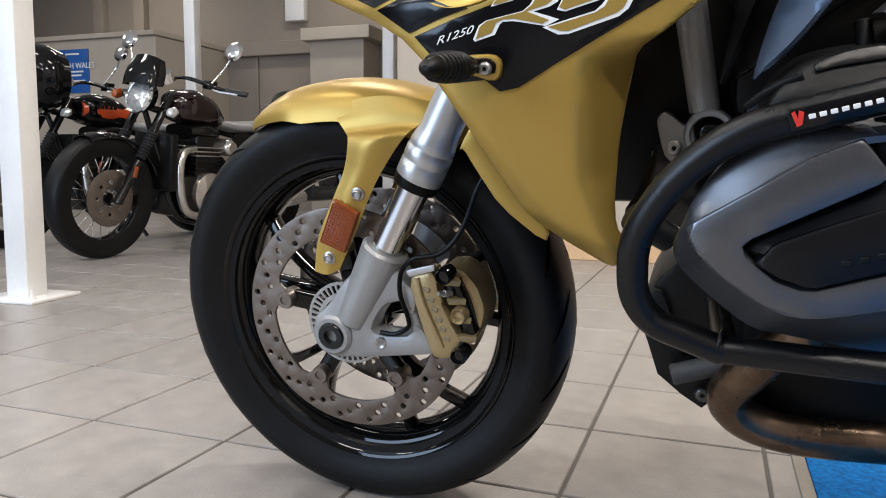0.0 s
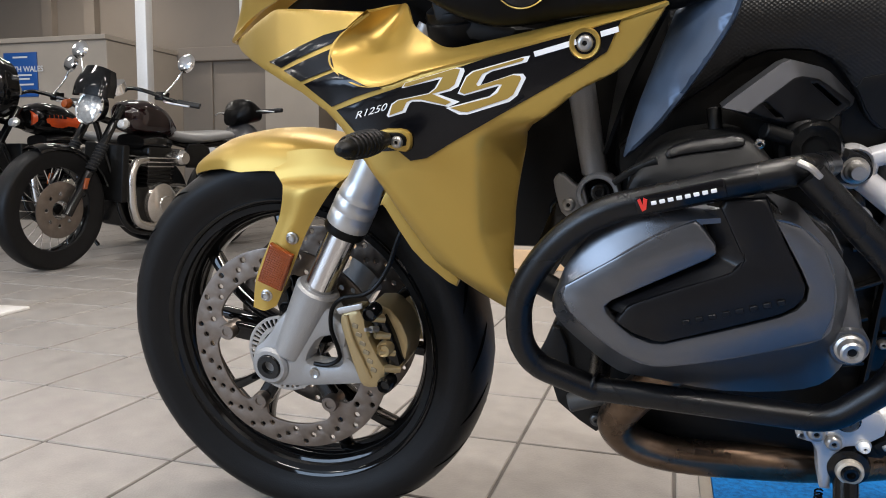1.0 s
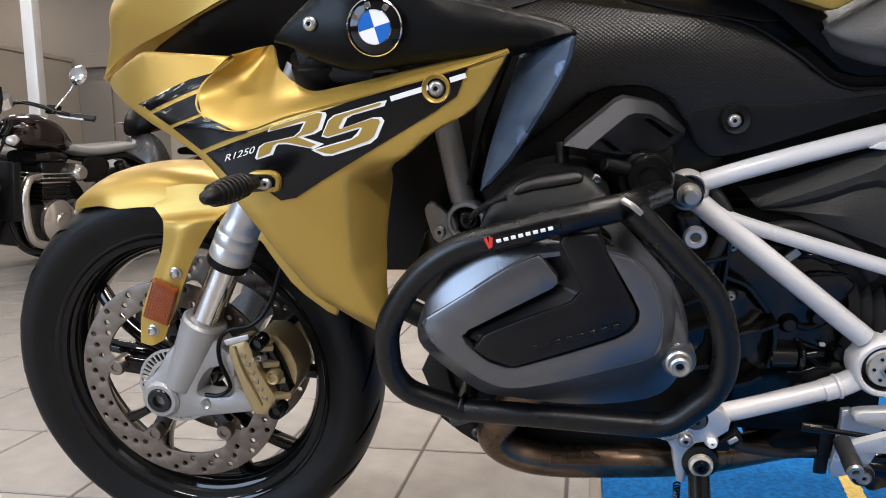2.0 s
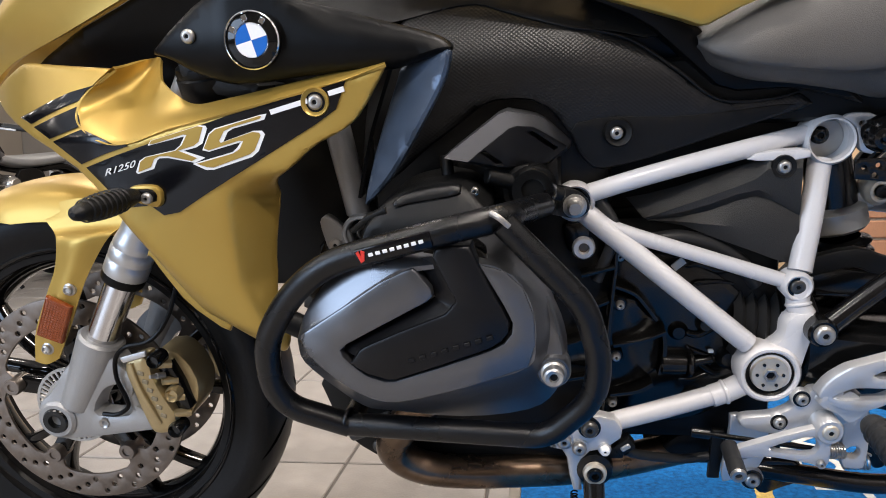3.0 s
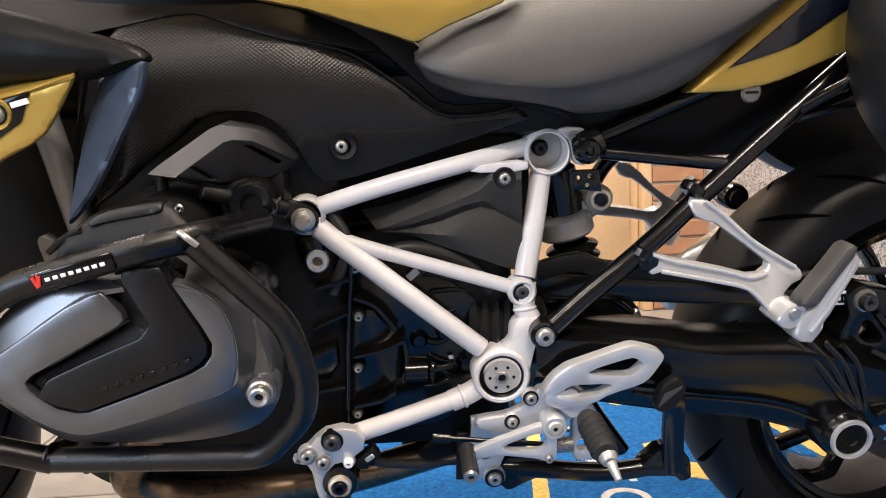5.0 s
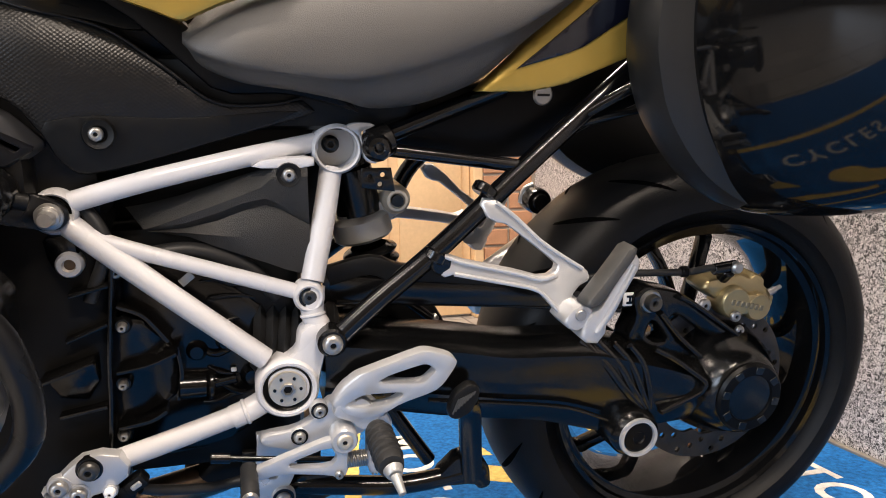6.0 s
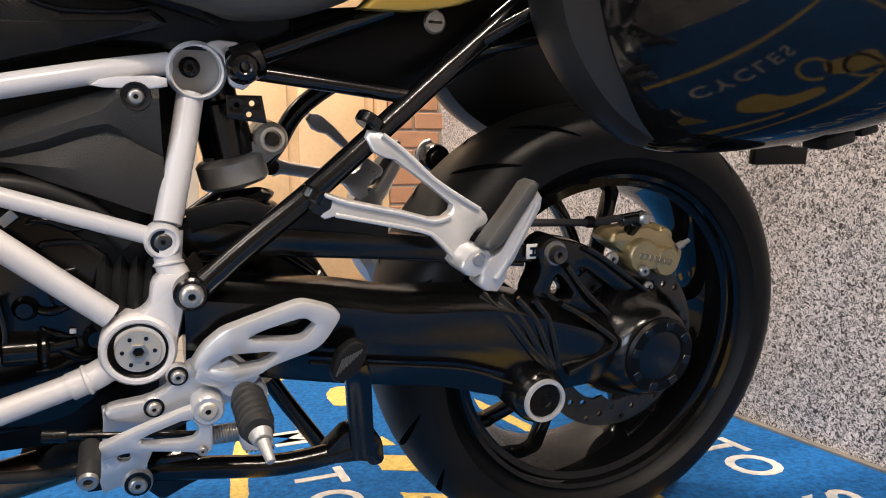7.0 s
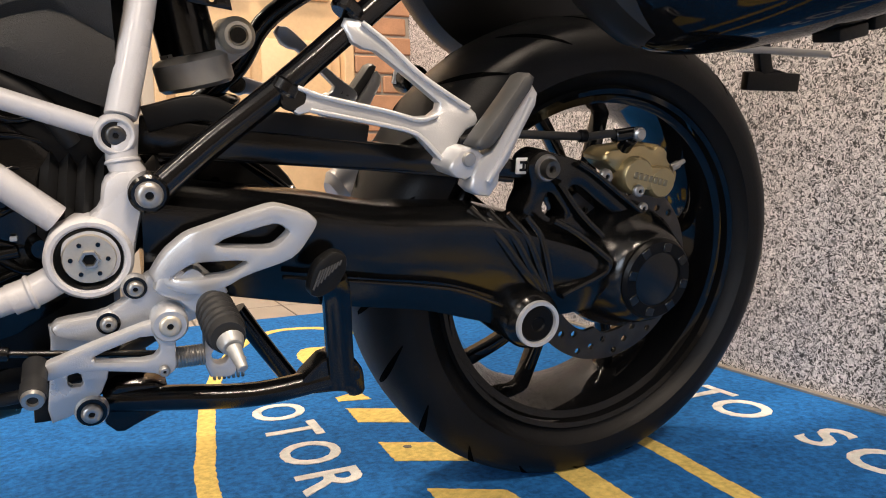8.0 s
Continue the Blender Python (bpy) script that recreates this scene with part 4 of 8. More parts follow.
num = moved(text_mesh("R1250", 0.0095, 0.0004, 0.0, 0.55, 1.02), Matrix.Diagonal((1.5, 1.0, 1.0, 1.0)))
moved(num, Matrix.Translation((0.2285, -0.2452, 0.665)) @ pose(0, 0, 0, 0, -14, 0) @ LEFT_SIDE)
part("model_number", num, WHITE_MARK, side_panel, flat=True)
part("bolt_collar", lathe([(0.008, 0.004), (0.0105, -0.002), (0.014, -0.004), (0.0155, 0.0), (0.0155, 0.01)], (0.4545, -0.2515, 0.727), (0, 1, 0), 28), GOLD, side_panel)
bolt(side_panel, 0.4545, -0.251, 0.727, 0.008)
far_panel = part("fairing_panel", mirrored(slab([(0.05, 0.744), (0.112, 0.776), (0.214, 0.766), (0.242, 0.691), (0.357, 0.733), (0.527, 0.766), (0.473, 0.693), (0.394, 0.646), (0.371, 0.44), (0.3, 0.477), (0.226, 0.595), (0.137, 0.693)],
                                                0, 0.006, 0.005, soft=1, step=0.025, yf=fairing_y)), GOLD, moto, "satin gold fairing side panel")
# front cowl above the side panels
part("front_cowl", sheet([[(-0.035, -0.075, 0.75), (-0.05, -0.05, 0.745), (-0.055, 0.0, 0.745), (-0.05, 0.05, 0.745), (-0.035, 0.075, 0.75)],
                          [(0.032, -0.112, 0.7805), (-0.01, -0.085, 0.79), (-0.03, 0.0, 0.80), (-0.01, 0.085, 0.79), (0.032, 0.112, 0.7805)],
                          [(0.145, -0.166, 0.811), (0.03, -0.125, 0.832), (-0.02, 0.0, 0.85), (0.03, 0.125, 0.832), (0.145, 0.166, 0.811)],
                          [(0.32, -0.205, 0.875), (0.13, -0.165, 0.895), (0.05, 0.0, 0.91), (0.13, 0.165, 0.895), (0.32, 0.205, 0.875)]], 0.005), GOLD, moto, "satin gold front cowl")
part("cowl_infill", slab([(0.02, 0.762), (0.05, 0.782), (0.13, 0.81), (0.22, 0.845), (0.3, 0.88), (0.4, 0.88), (0.36, 0.78), (0.3, 0.73), (0.2, 0.74)], -0.125, -0.115, 0.006, step=0.02, yf=lambda x, z: -0.35 * max(0, z - 0.77) + 0.45 * max(0, 0.14 - x)), BLACK_SATIN, moto)

# turn indicator
ind = part("turn_indicator", sweep(spline([(0.247, -0.248, 0.637), (0.2465, -0.268, 0.6375), (0.245, -0.3, 0.638), (0.244, -0.33, 0.639), (0.243, -0.357, 0.64)], 5),
                                   lambda t: [(a * (0.0065 + 0.007 * math.sin(math.pi * min(1, t * 1.0)) ** 0.7) * (1 if t < 0.97 else 0.4), b * (0.0055 + 0.006 * math.sin(math.pi * min(1, t * 1.0)) ** 0.7) * (1 if t < 0.97 else 0.4)) for a, b in circle(1, 18)], up=(1, 0, 0)), BLACK_PLASTIC, moto, "ribbed black turn indicator on a short stalk")
for k in range(8):
    t = 0.3 + 0.075 * k
    c = Vector((0.247 - 0.004 * t, -0.248 - 0.109 * t, 0.637 + 0.003 * t))
    r = 0.0065 + 0.0063 * math.sin(math.pi * t) ** 0.7
    part("indicator_rib", lathe([(r, -0.0014), (r + 0.0013, 0), (r, 0.0014)], c, (-0.04, -1, 0.03), 20), BLACK_PLASTIC, ind)
part("indicator_surround", slab([(0.236, 0.64), (0.243, 0.6475), (0.268, 0.6475), (0.276, 0.641), (0.275, 0.627), (0.268, 0.622), (0.242, 0.63)], -0.252, -0.243, 0.003, soft=1), GOLD, ind)
part("indicator_base", slab([(0.24, 0.6395), (0.245, 0.644), (0.266, 0.644), (0.272, 0.638), (0.27, 0.6285), (0.245, 0.632)], -0.257, -0.249, 0.003, soft=1), BLACK_SATIN, ind)
bolt(ind, 0.2625, -0.256, 0.6345, 0.0065)

# ---- engine and crash bars ----
engine = part("engine_block", joined(cuboid(0.485, 0.76, -0.13, 0.13, 0.25, 0.6, 0.02), cuboid(0.72, 0.96, -0.105, 0.105, 0.27, 0.57, 0.02)), DARK_CAVITY, moto, "dark cast engine and gearbox casing")
part("cylinder", joined(*[lathe([(0.0, 0), (0.075, 0), (0.078, 0.003), (0.075, 0.006), (0.068, 0.007), (0.068, 0.013), (0, 0.013)], (0.585, -0.24 + 0.014 * k, 0.505), (0, 1, 0), 28) for k in range(9)]), DARK_CAVITY, engine)
part("cylinder", mirrored(lathe([(0, -0.3), (0.1, -0.3), (0.12, -0.28), (0.1, -0.1), (0, -0.1)], (0.585, 0, 0.505), (0, 1, 0), 28)), DARK_CAVITY, engine)
# gearbox side with ribs and flange bolts
gear = part("gearbox_cover", slab([(0.76, 0.481), (0.788, 0.471), (0.81, 0.448), (0.82, 0.432), (0.823, 0.404), (0.817, 0.375), (0.802, 0.365), (0.762, 0.352), (0.75, 0.325), (0.748, 0.4), (0.752, 0.47)], -0.126, -0.09, 0.006, soft=0, yf=lambda x, z: 0.35 * max(0.0, x - 0.79)), BLACK_METAL, engine)
part("gearbox_body", slab([(0.75, 0.53), (0.78, 0.535), (0.86, 0.52), (0.93, 0.46), (0.93, 0.34), (0.86, 0.3), (0.76, 0.29), (0.745, 0.33)], -0.11, -0.08, 0.01, soft=1), BLACK_METAL, gear)
part("flange", bar([(0.764, -0.132, 0.565), (0.762, -0.134, 0.52), (0.7585, -0.136, 0.484), (0.754, -0.137, 0.43), (0.7515, -0.136, 0.38), (0.7465, -0.134, 0.326)], 0.022, 0.0042, 4), BLACK_METAL, gear)
for pts, proud in (([(0.76, 0.419), (0.793, 0.4245), (0.821, 0.436)], 0.145), ([(0.757, 0.353), (0.789, 0.3585), (0.807, 0.3685)], 0.143), ([(0.763, 0.489), (0.786, 0.479), (0.799, 0.464), (0.812, 0.446)], 0.132), ([(0.689, 0.4195), (0.741, 0.4385)], 0.16),
                   ([(0.722, 0.509), (0.76, 0.5185)], 0.15), ([(0.714, 0.457), (0.755, 0.474)], 0.142), ([(0.7, 0.372), (0.747, 0.38)], 0.142), ([(0.82, 0.436), (0.8235, 0.404), (0.8175, 0.373)], 0.126)):
    part("casing_rib", bar([(x, -proud + 0.012, z) for x, z in pts], 0.026, 0.0046, 3 if len(pts) > 2 else 1), BLACK_METAL, gear)
part("casing_wedge", slab([(0.688, 0.421), (0.742, 0.4395), (0.742, 0.41), (0.728, 0.385), (0.7, 0.39)], -0.146, -0.1, 0.004, soft=0, yf=lambda x, z: 0.3 * max(0.0, 0.43 - z)), BLACK_METAL, gear)
for x, z in ((0.768, 0.468), (0.764, 0.402), (0.76, 0.341), (0.767, 0.528)):
    part("bolt_boss", lathe([(0, -0.004), (0.0075, -0.004), (0.009, -0.002), (0.0095, 0.02)], (x, -0.131, z), (0, 1, 0), 16), BLACK_METAL, gear)
    bolt(gear, x, -0.135, z, 0.0056, STEEL, depth=0.008)
part("selector_boss", rod((0.818, -0.118, 0.386), (0.85, -0.116, 0.3845), 0.0145), BLACK_METAL, gear)
part("selector_flange", rod((0.85, -0.116, 0.3845), (0.857, -0.1155, 0.3842), 0.0185), BLACK_METAL, gear)
part("selector_joint", rod((0.857, -0.113, 0.384), (0.882, -0.112, 0.388), 0.006), BLACK_METAL, gear)
for x, z, r in ((0.84, 0.425, 0.012), (0.872, 0.435, 0.012), (0.9, 0.39, 0.014)):
    part("casing_boss", lathe([(0, -0.02), (r * 0.6, -0.02), (r, -0.012), (r * 1.1, 0.01)], (x, -0.1, z), (0, 1, 0), 18), BLACK_METAL, gear)
rnd_cable = random.Random(11)
for k in range(8):
    z0 = 0.335 + 0.024 * k
    part("cable", pipe([(0.835 + 0.02 * rnd_cable.random(), -0.104, z0), (0.86, -0.11 - 0.004 * rnd_cable.random(), z0 + rnd_cable.uniform(-0.012, 0.012)), (0.89, -0.106, z0 + rnd_cable.uniform(-0.016, 0.016)), (0.93, -0.095, z0 + rnd_cable.uniform(-0.02, 0.02))], 0.003 + 0.002 * rnd_cable.random(), 5, 10), BLACK_GLOSS, gear)
part("cable_tag", bar([(0.829, -0.128, 0.51), (0.841, -0.128, 0.52)], 0.003, 0.009), SHOCK_GREY, gear)
part("clip", cuboid(0.876, 0.882, -0.118, -0.112, 0.398, 0.402, 0.001), WHITE_MARK, gear)
for k in range(7):
    part("gaiter_fold", lathe([(0.04, 0), (0.05, 0.007), (0.04, 0.014)], (0.9 + 0.014 * k, -0.085, 0.43 - 0.002 * k), (1, 0, -0.12), 24), RUBBER_PART, engine)
part("hose", pipe([(0.78, -0.13, 0.54), (0.84, -0.12, 0.545), (0.9, -0.11, 0.52), (0.93, -0.1, 0.48)], 0.009), RUBBER_PART, engine)
part("hose", pipe([(0.74, -0.14, 0.5), (0.76, -0.14, 0.56), (0.74, -0.13, 0.6)], 0.007), RUBBER_PART, engine)

# left cylinder head cover
HEAD_FACE = [(0.619, 0.583), (0.642, 0.576), (0.659, 0.56), (0.669, 0.533), (0.67, 0.506), (0.663, 0.484), (0.618, 0.469), (0.569, 0.455), (0.53, 0.448), (0.503, 0.456), (0.476, 0.473), (0.454, 0.493), (0.447, 0.508), (0.45, 0.517), (0.487, 0.541), (0.528, 0.567), (0.559, 0.581)]
FACE_EDGE = [(0.567, 0.571), (0.5755, 0.56), (0.5765, 0.553), (0.571, 0.548), (0.542, 0.533), (0.509, 0.516), (0.492, 0.507), (0.486, 0.501), (0.488, 0.495), (0.494, 0.489), (0.51, 0.476), (0.526, 0.4705), (0.537, 0.4705), (0.581, 0.485), (0.629, 0.502), (0.641, 0.508), (0.648, 0.517), (0.649, 0.527), (0.642, 0.542), (0.627, 0.569)]
HEAD_RIM = [(0.628, -0.285, 0.592), (0.661, -0.285, 0.565), (0.685, -0.285, 0.535), (0.698, -0.287, 0.502), (0.7, -0.29, 0.47), (0.689, -0.295, 0.435), (0.661, -0.3, 0.416), (0.594, -0.3, 0.407), (0.521, -0.315, 0.421), (0.496, -0.318, 0.427), (0.466, -0.32, 0.45), (0.44, -0.322, 0.476), (0.435, -0.322, 0.494), (0.442, -0.335, 0.514), (0.4525, -0.333, 0.538), (0.48, -0.33, 0.5695), (0.53, -0.326, 0.594)]


def head_y(x, z):
    """The front face leans back a little towards its top and its ends."""
    return 0.1 * max(0.0, z - 0.5) + 0.1 * max(0.0, 0.5 - x) + 0.08 * max(0.0, x - 0.62)


head = part("cylinder_head_cover", slab(HEAD_FACE + FACE_EDGE, -0.352, -0.335, 0.0022, soft=0, yf=head_y), COVER_GREY, moto, "satin grey cylinder head cover with black insert")
SHOULDER = [Vector((x, -0.3506 + head_y(x, z), z)) for x, z in HEAD_FACE]
TUCKED = [p + Vector((0.56 - p.x, 0.0, 0.51 - p.z)).normalized() * 0.005 + Vector((0, 0.0008, 0)) for p in SHOULDER]
ROUND = []
for p, q in zip(SHOULDER, HEAD_RIM):
    # the bevel swells along the upper front and behind the bolt, and is hollow below
    swell = 0.2 if p.z > 0.5 and p.x < 0.6 else (0.5 if p.x > 0.63 else -0.2)
    m = p.lerp(Vector(q), 0.55)
    away = Vector((m.x - 0.56, 0, m.z - 0.51)).normalized()
    ROUND.append(m + swell * (0.0045 * away + Vector((0, -0.006, 0))))
BACK = [Vector((p[0] * 0.9 + 0.057, -0.2, p[2] * 0.9 + 0.05)) for p in HEAD_RIM]
NEAR = [p.lerp(q, 0.08) for p, q in zip(SHOULDER, ROUND)]
part("cover_bevel", loft([ring_curve(r) for r in (TUCKED, SHOULDER, NEAR, ROUND, HEAD_RIM, BACK)], caps=False), COVER_GREY, head)
part("head_body", slab([(0.47, 0.52), (0.5, 0.55), (0.63, 0.585), (0.69, 0.55), (0.69, 0.49), (0.65, 0.43), (0.53, 0.43), (0.48, 0.46)], -0.27, -0.2, 0.008), BLACK_METAL, head)
part("cover_floor", slab([(0.47, 0.503), (0.49, 0.52), (0.56, 0.575), (0.57, 0.598), (0.616, 0.604), (0.656, 0.53), (0.655, 0.505), (0.54, 0.46), (0.49, 0.475)], -0.337, -0.31, 0.002, soft=1, yf=head_y), BLACK_METAL, head)
CREST = [(0.501, 0.497), (0.505, 0.503), (0.511, 0.507), (0.544, 0.521), (0.588, 0.538), (0.598, 0.549), (0.578, 0.591)]
FOOT = [(0.4865, 0.497), (0.491, 0.504), (0.508, 0.5125), (0.541, 0.5295), (0.572, 0.546), (0.5765, 0.552), (0.562, 0.586)]
part("cover_insert", slab(CREST + [(0.581, 0.6), (0.613, 0.601), (0.62, 0.583), (0.627, 0.568), (0.6405, 0.542), (0.6465, 0.529), (0.6455, 0.519), (0.639, 0.511), (0.629, 0.505), (0.582, 0.488), (0.538, 0.473), (0.53, 0.473), (0.511, 0.479), (0.495, 0.489)], -0.3555, -0.33, 0.003, soft=0, yf=head_y), COVER_BLACK, head, "matt black insert")
part("insert_slope", loft([spline([Vector((x, -0.3535 + head_y(x, z), z)) for x, z in CREST], 4), spline([Vector((x, -0.34 + head_y(x, z), z)) for x, z in FOOT], 4)], caps=False, closed=False), COVER_BLACK, head)
for k in range(8):
    part("cover_mark", moved(cuboid(-0.0032, 0.0032, -0.3561, -0.353, -0.0022, 0.0022, 0.0006, 1), Matrix.Translation((0.555 + 0.0105 * k, head_y(0.56, 0.5), 0.4935 + 0.0032 * k)) @ pose(0, 0, 0, 0, -16, 0)), COVER_BLACK, head)
part("bolt_lug", slab([(0.664, 0.54), (0.674, 0.546), (0.686, 0.533), (0.695, 0.5), (0.699, 0.472), (0.694, 0.455), (0.682, 0.452), (0.672, 0.462), (0.668, 0.49)], -0.331, -0.28, 0.008, soft=1, yf=lambda x, z: 0.3 * max(0.0, z - 0.49)), COVER_GREY, head)
part("bolt_washer", lathe([(0, -0.003), (0.0145, -0.003), (0.0165, 0.0), (0.017, 0.02)], (0.686, -0.333, 0.4735), (0, 1, 0), 28), COVER_GREY, head)
part("cover_bolt", lathe([(0.0035, -0.011), (0.0045, -0.0135), (0.0078, -0.0145), (0.0096, -0.013), (0.0102, -0.005), (0.0122, -0.0035), (0.0122, 0)], (0.686, -0.336, 0.4735), (0, 1, 0), 24), STEEL, head)
part("bolt_socket", lathe([(0, -0.0105), (0.0046, -0.011)], (0.686, -0.336, 0.4735), (0, 1, 0), 6), DARK_CAVITY, head)
top = part("valve_top", slab([(0.497, 0.592), (0.501, 0.603), (0.511, 0.617), (0.527, 0.63), (0.548, 0.637), (0.586, 0.642), (0.604, 0.638), (0.614, 0.629), (0.627, 0.616), (0.625, 0.59), (0.504, 0.58)], -0.286, -0.16, 0.007, soft=1, step=0.012, yf=lambda x, z: 0.45 * max(0.0, z - 0.605)), BLACK_PLASTIC, moto, "black plastic ignition cover")
part("cover_lip", slab([(0.531, 0.628), (0.54, 0.634), (0.556, 0.6385), (0.587, 0.6425), (0.5985, 0.641), (0.5995, 0.634), (0.578, 0.6305), (0.547, 0.6265), (0.533, 0.6225)], -0.2895, -0.27, 0.002, soft=1, step=0.008, yf=lambda x, z: 0.45 * max(0.0, z - 0.605)), BLACK_POWDER, top)
part("cover_ridge", bar([(0.487, -0.262, 0.598), (0.505, -0.272, 0.612), (0.525, -0.276, 0.621)], 0.012, 0.006, 3), BLACK_PLASTIC, top)
bolt(top, 0.612, -0.262, 0.634, 0.005, CHROME)

guard = part("crash_bar", bent([(0.679, -0.212, 0.608), (0.668, -0.245, 0.612), (0.642, -0.33, 0.6225), (0.6, -0.344, 0.6165), (0.478, -0.341, 0.586), (0.4345, -0.336, 0.55), (0.404, -0.331, 0.5), (0.404, -0.324, 0.45), (0.418, -0.317, 0.424), (0.476, -0.307, 0.399)], 0.0128, 0.035), BLACK_POWDER, moto, "black powder-coated tubular crash bar")
part("lower_bar", bent([(0.47, -0.3065, 0.4), (0.68, -0.326, 0.4), (0.724, -0.336, 0.447), (0.7285, -0.34, 0.49), (0.715, -0.342, 0.542), (0.643, -0.342, 0.62)], 0.0122, 0.02), BLACK_POWDER, guard)
part("clamp_collar", rod((0.473, -0.306, 0.4045), (0.477, -0.307, 0.404), 0.0138), BLACK_POWDER, guard)
part("mount_tongue", slab([(0.676, 0.619), (0.69, 0.6195), (0.705, 0.6155), (0.722, 0.608), (0.731, 0.598), (0.731, 0.587), (0.722, 0.5795), (0.708, 0.5785), (0.692, 0.586), (0.676, 0.594)], -0.156, -0.148, 0.002, soft=1, step=0.012, yf=lambda x, z: -1.15 * max(0.0, 0.703 - x)), BLACK_POWDER, guard)
part("mount_bolt", lathe([(0, -0.019), (0.0068, -0.019), (0.0075, -0.0165), (0.0085, -0.0085), (0.0108, -0.0075), (0.0112, -0.003), (0.0135, -0.0025), (0.0138, 0.001), (0.0138, 0.02)], (0.7142, -0.1565, 0.5935), (0, 1, 0), 28), STEEL, guard, "bright crash bar mounting bolt")
part("weld_bead", pipe([(0.633, -0.347, 0.6305), (0.641, -0.3535, 0.627), (0.6485, -0.352, 0.6195)], 0.0028, 5, 8), STEEL, guard)
part("front_mount", pipe([(0.478, -0.305, 0.403), (0.475, -0.25, 0.4), (0.47, -0.15, 0.395)], 0.011), BLACK_POWDER, guard)
plate_m = Matrix.Translation((0.545, -0.3555, 0.6025)) @ pose(0, 0, 0, 0, -13.5, 0)
badge = part("badge", moved(cuboid(-0.036, 0.036, -0.003, 0.003, -0.0075, 0.0075, 0.002, 2), plate_m), BLACK_DECAL, guard, "small badge with a red mark and white bars")
for k in range(8):
    part("badge_mark", moved(cuboid(-0.0235 + 0.0068 * k, -0.0186 + 0.0068 * k, -0.0034, -0.002, -0.0019, 0.0019, 0.0006, 1), plate_m), WHITE_MARK, badge)
part("badge_mark", moved(slab([(-0.0335, 0.005), (-0.031, 0.006), (-0.03, 0.0), (-0.0285, 0.006), (-0.0255, 0.004), (-0.028, -0.004), (-0.0315, -0.005)], -0.0044, -0.002, 0, soft=0), plate_m), RED_MARK, badge)

# exhaust, sump guard, side stand
pipe_l = part("exhaust_header", pipe([(0.565, -0.22, 0.43), (0.545, -0.21, 0.385), (0.505, -0.185, 0.33), (0.487, -0.165, 0.288), (0.51, -0.15, 0.256), (0.56, -0.14, 0.241), (0.64, -0.13, 0.238), (0.74, -0.11, 0.236), (0.86, -0.06, 0.235)], 0.0215, 8, 20), EXHAUST, moto, "heat-stained steel exhaust header")
part("exhaust_flange", joined(lathe([(0.02, -0.008), (0.032, -0.008), (0.034, 0), (0.032, 0.008), (0.02, 0.008)], (0.56, -0.22, 0.418), (0.3, 0.1, 0.9), 20), rod((0.58, -0.26, 0.415), (0.61, -0.26, 0.425), 0.012)), COPPER, pipe_l, "copper coloured exhaust flange")
part("engine_front", slab([(0.44, 0.43), (0.412, 0.402), (0.394, 0.364), (0.41, 0.316), (0.419, 0.295), (0.44, 0.279), (0.475, 0.262), (0.52, 0.27), (0.58, 0.33), (0.58, 0.43)], -0.128, 0.06, 0.006, soft=0), DARK_CAVITY, engine, "dark engine casing behind the crash bar")
part("sump_guard", slab([(0.408, 0.395), (0.416, 0.392), (0.424, 0.372), (0.43, 0.34), (0.44, 0.318), (0.47, 0.304), (0.478, 0.275), (0.462, 0.258), (0.44, 0.272), (0.414, 0.294), (0.403, 0.33), (0.392, 0.362)], -0.138, -0.13, 0.002, soft=0), BLACK_PLASTIC, moto)
part("bar_mount", rod((0.43, -0.155, 0.303), (0.485, -0.15, 0.32), 0.0115), STRIP_RUBBER, moto)
part("mount_sleeve", rod((0.393, -0.262, 0.503), (0.43, -0.25, 0.478), 0.013), BLACK_PLASTIC, moto)
bolt(moto, 0.4625, -0.139, 0.2765, 0.0085, BOLT_DARK)
part("sump", slab([(0.48, 0.3), (0.5, 0.21), (0.7, 0.2), (0.74, 0.26), (0.74, 0.34), (0.48, 0.36)], -0.1, 0.1, 0.02, both=True), DARK_CAVITY, engine)
part("radiator", cuboid(0.3, 0.53, -0.06, 0.06, 0.47, 0.79, 0.012), DARK_CAVITY, moto)
stand = part("side_stand", pipe([(0.735, -0.172, 0.262), (0.737, -0.2, 0.2), (0.745, -0.26, 0.105), (0.75, -0.295, 0.056)], 0.013), BLACK_METAL, moto, "black side stand, folded down to the carpet")
part("stand_foot", rod((0.75, -0.297, 0.0505), (0.75, -0.3, 0.066), 0.028), BLACK_METAL, stand)
part("stand_pivot", lathe([(0, -0.02), (0.004, -0.02), (0.0045, -0.026), (0.0075, -0.026), (0.009, -0.022), (0.0135, -0.02), (0.0145, -0.014), (0.021, -0.012), (0.023, -0.006), (0.023, 0.02), (0, 0.02)], (0.736, -0.165, 0.27), (0, 1, 0), 28), BLACK_METAL, stand)
part("pivot_ring", lathe([(0.009, -0.0195), (0.0105, -0.021), (0.0135, -0.0195), (0.0145, -0.014)], (0.736, -0.167, 0.27), (0, 1, 0), 28), CAP_ALLOY, stand)
part("stand_spring", sweep([Vector((0.712 + 0.004 * math.cos(k * 0.9), -0.165 + 0.004 * math.sin(k * 0.9), 0.232 - 0.0006 * k)) for k in range(150)], circle(0.0011, 6)), BLACK_METAL, stand)

# ---- frame ----
fr = part("tubular_frame", pipe([(0.731, -0.138, 0.604), (0.8, -0.132, 0.6225), (0.9, -0.11, 0.643), (0.978, -0.085, 0.656)], 0.011, 6, 20), WHITE_PAINT, moto, "white painted tubular steel frame")


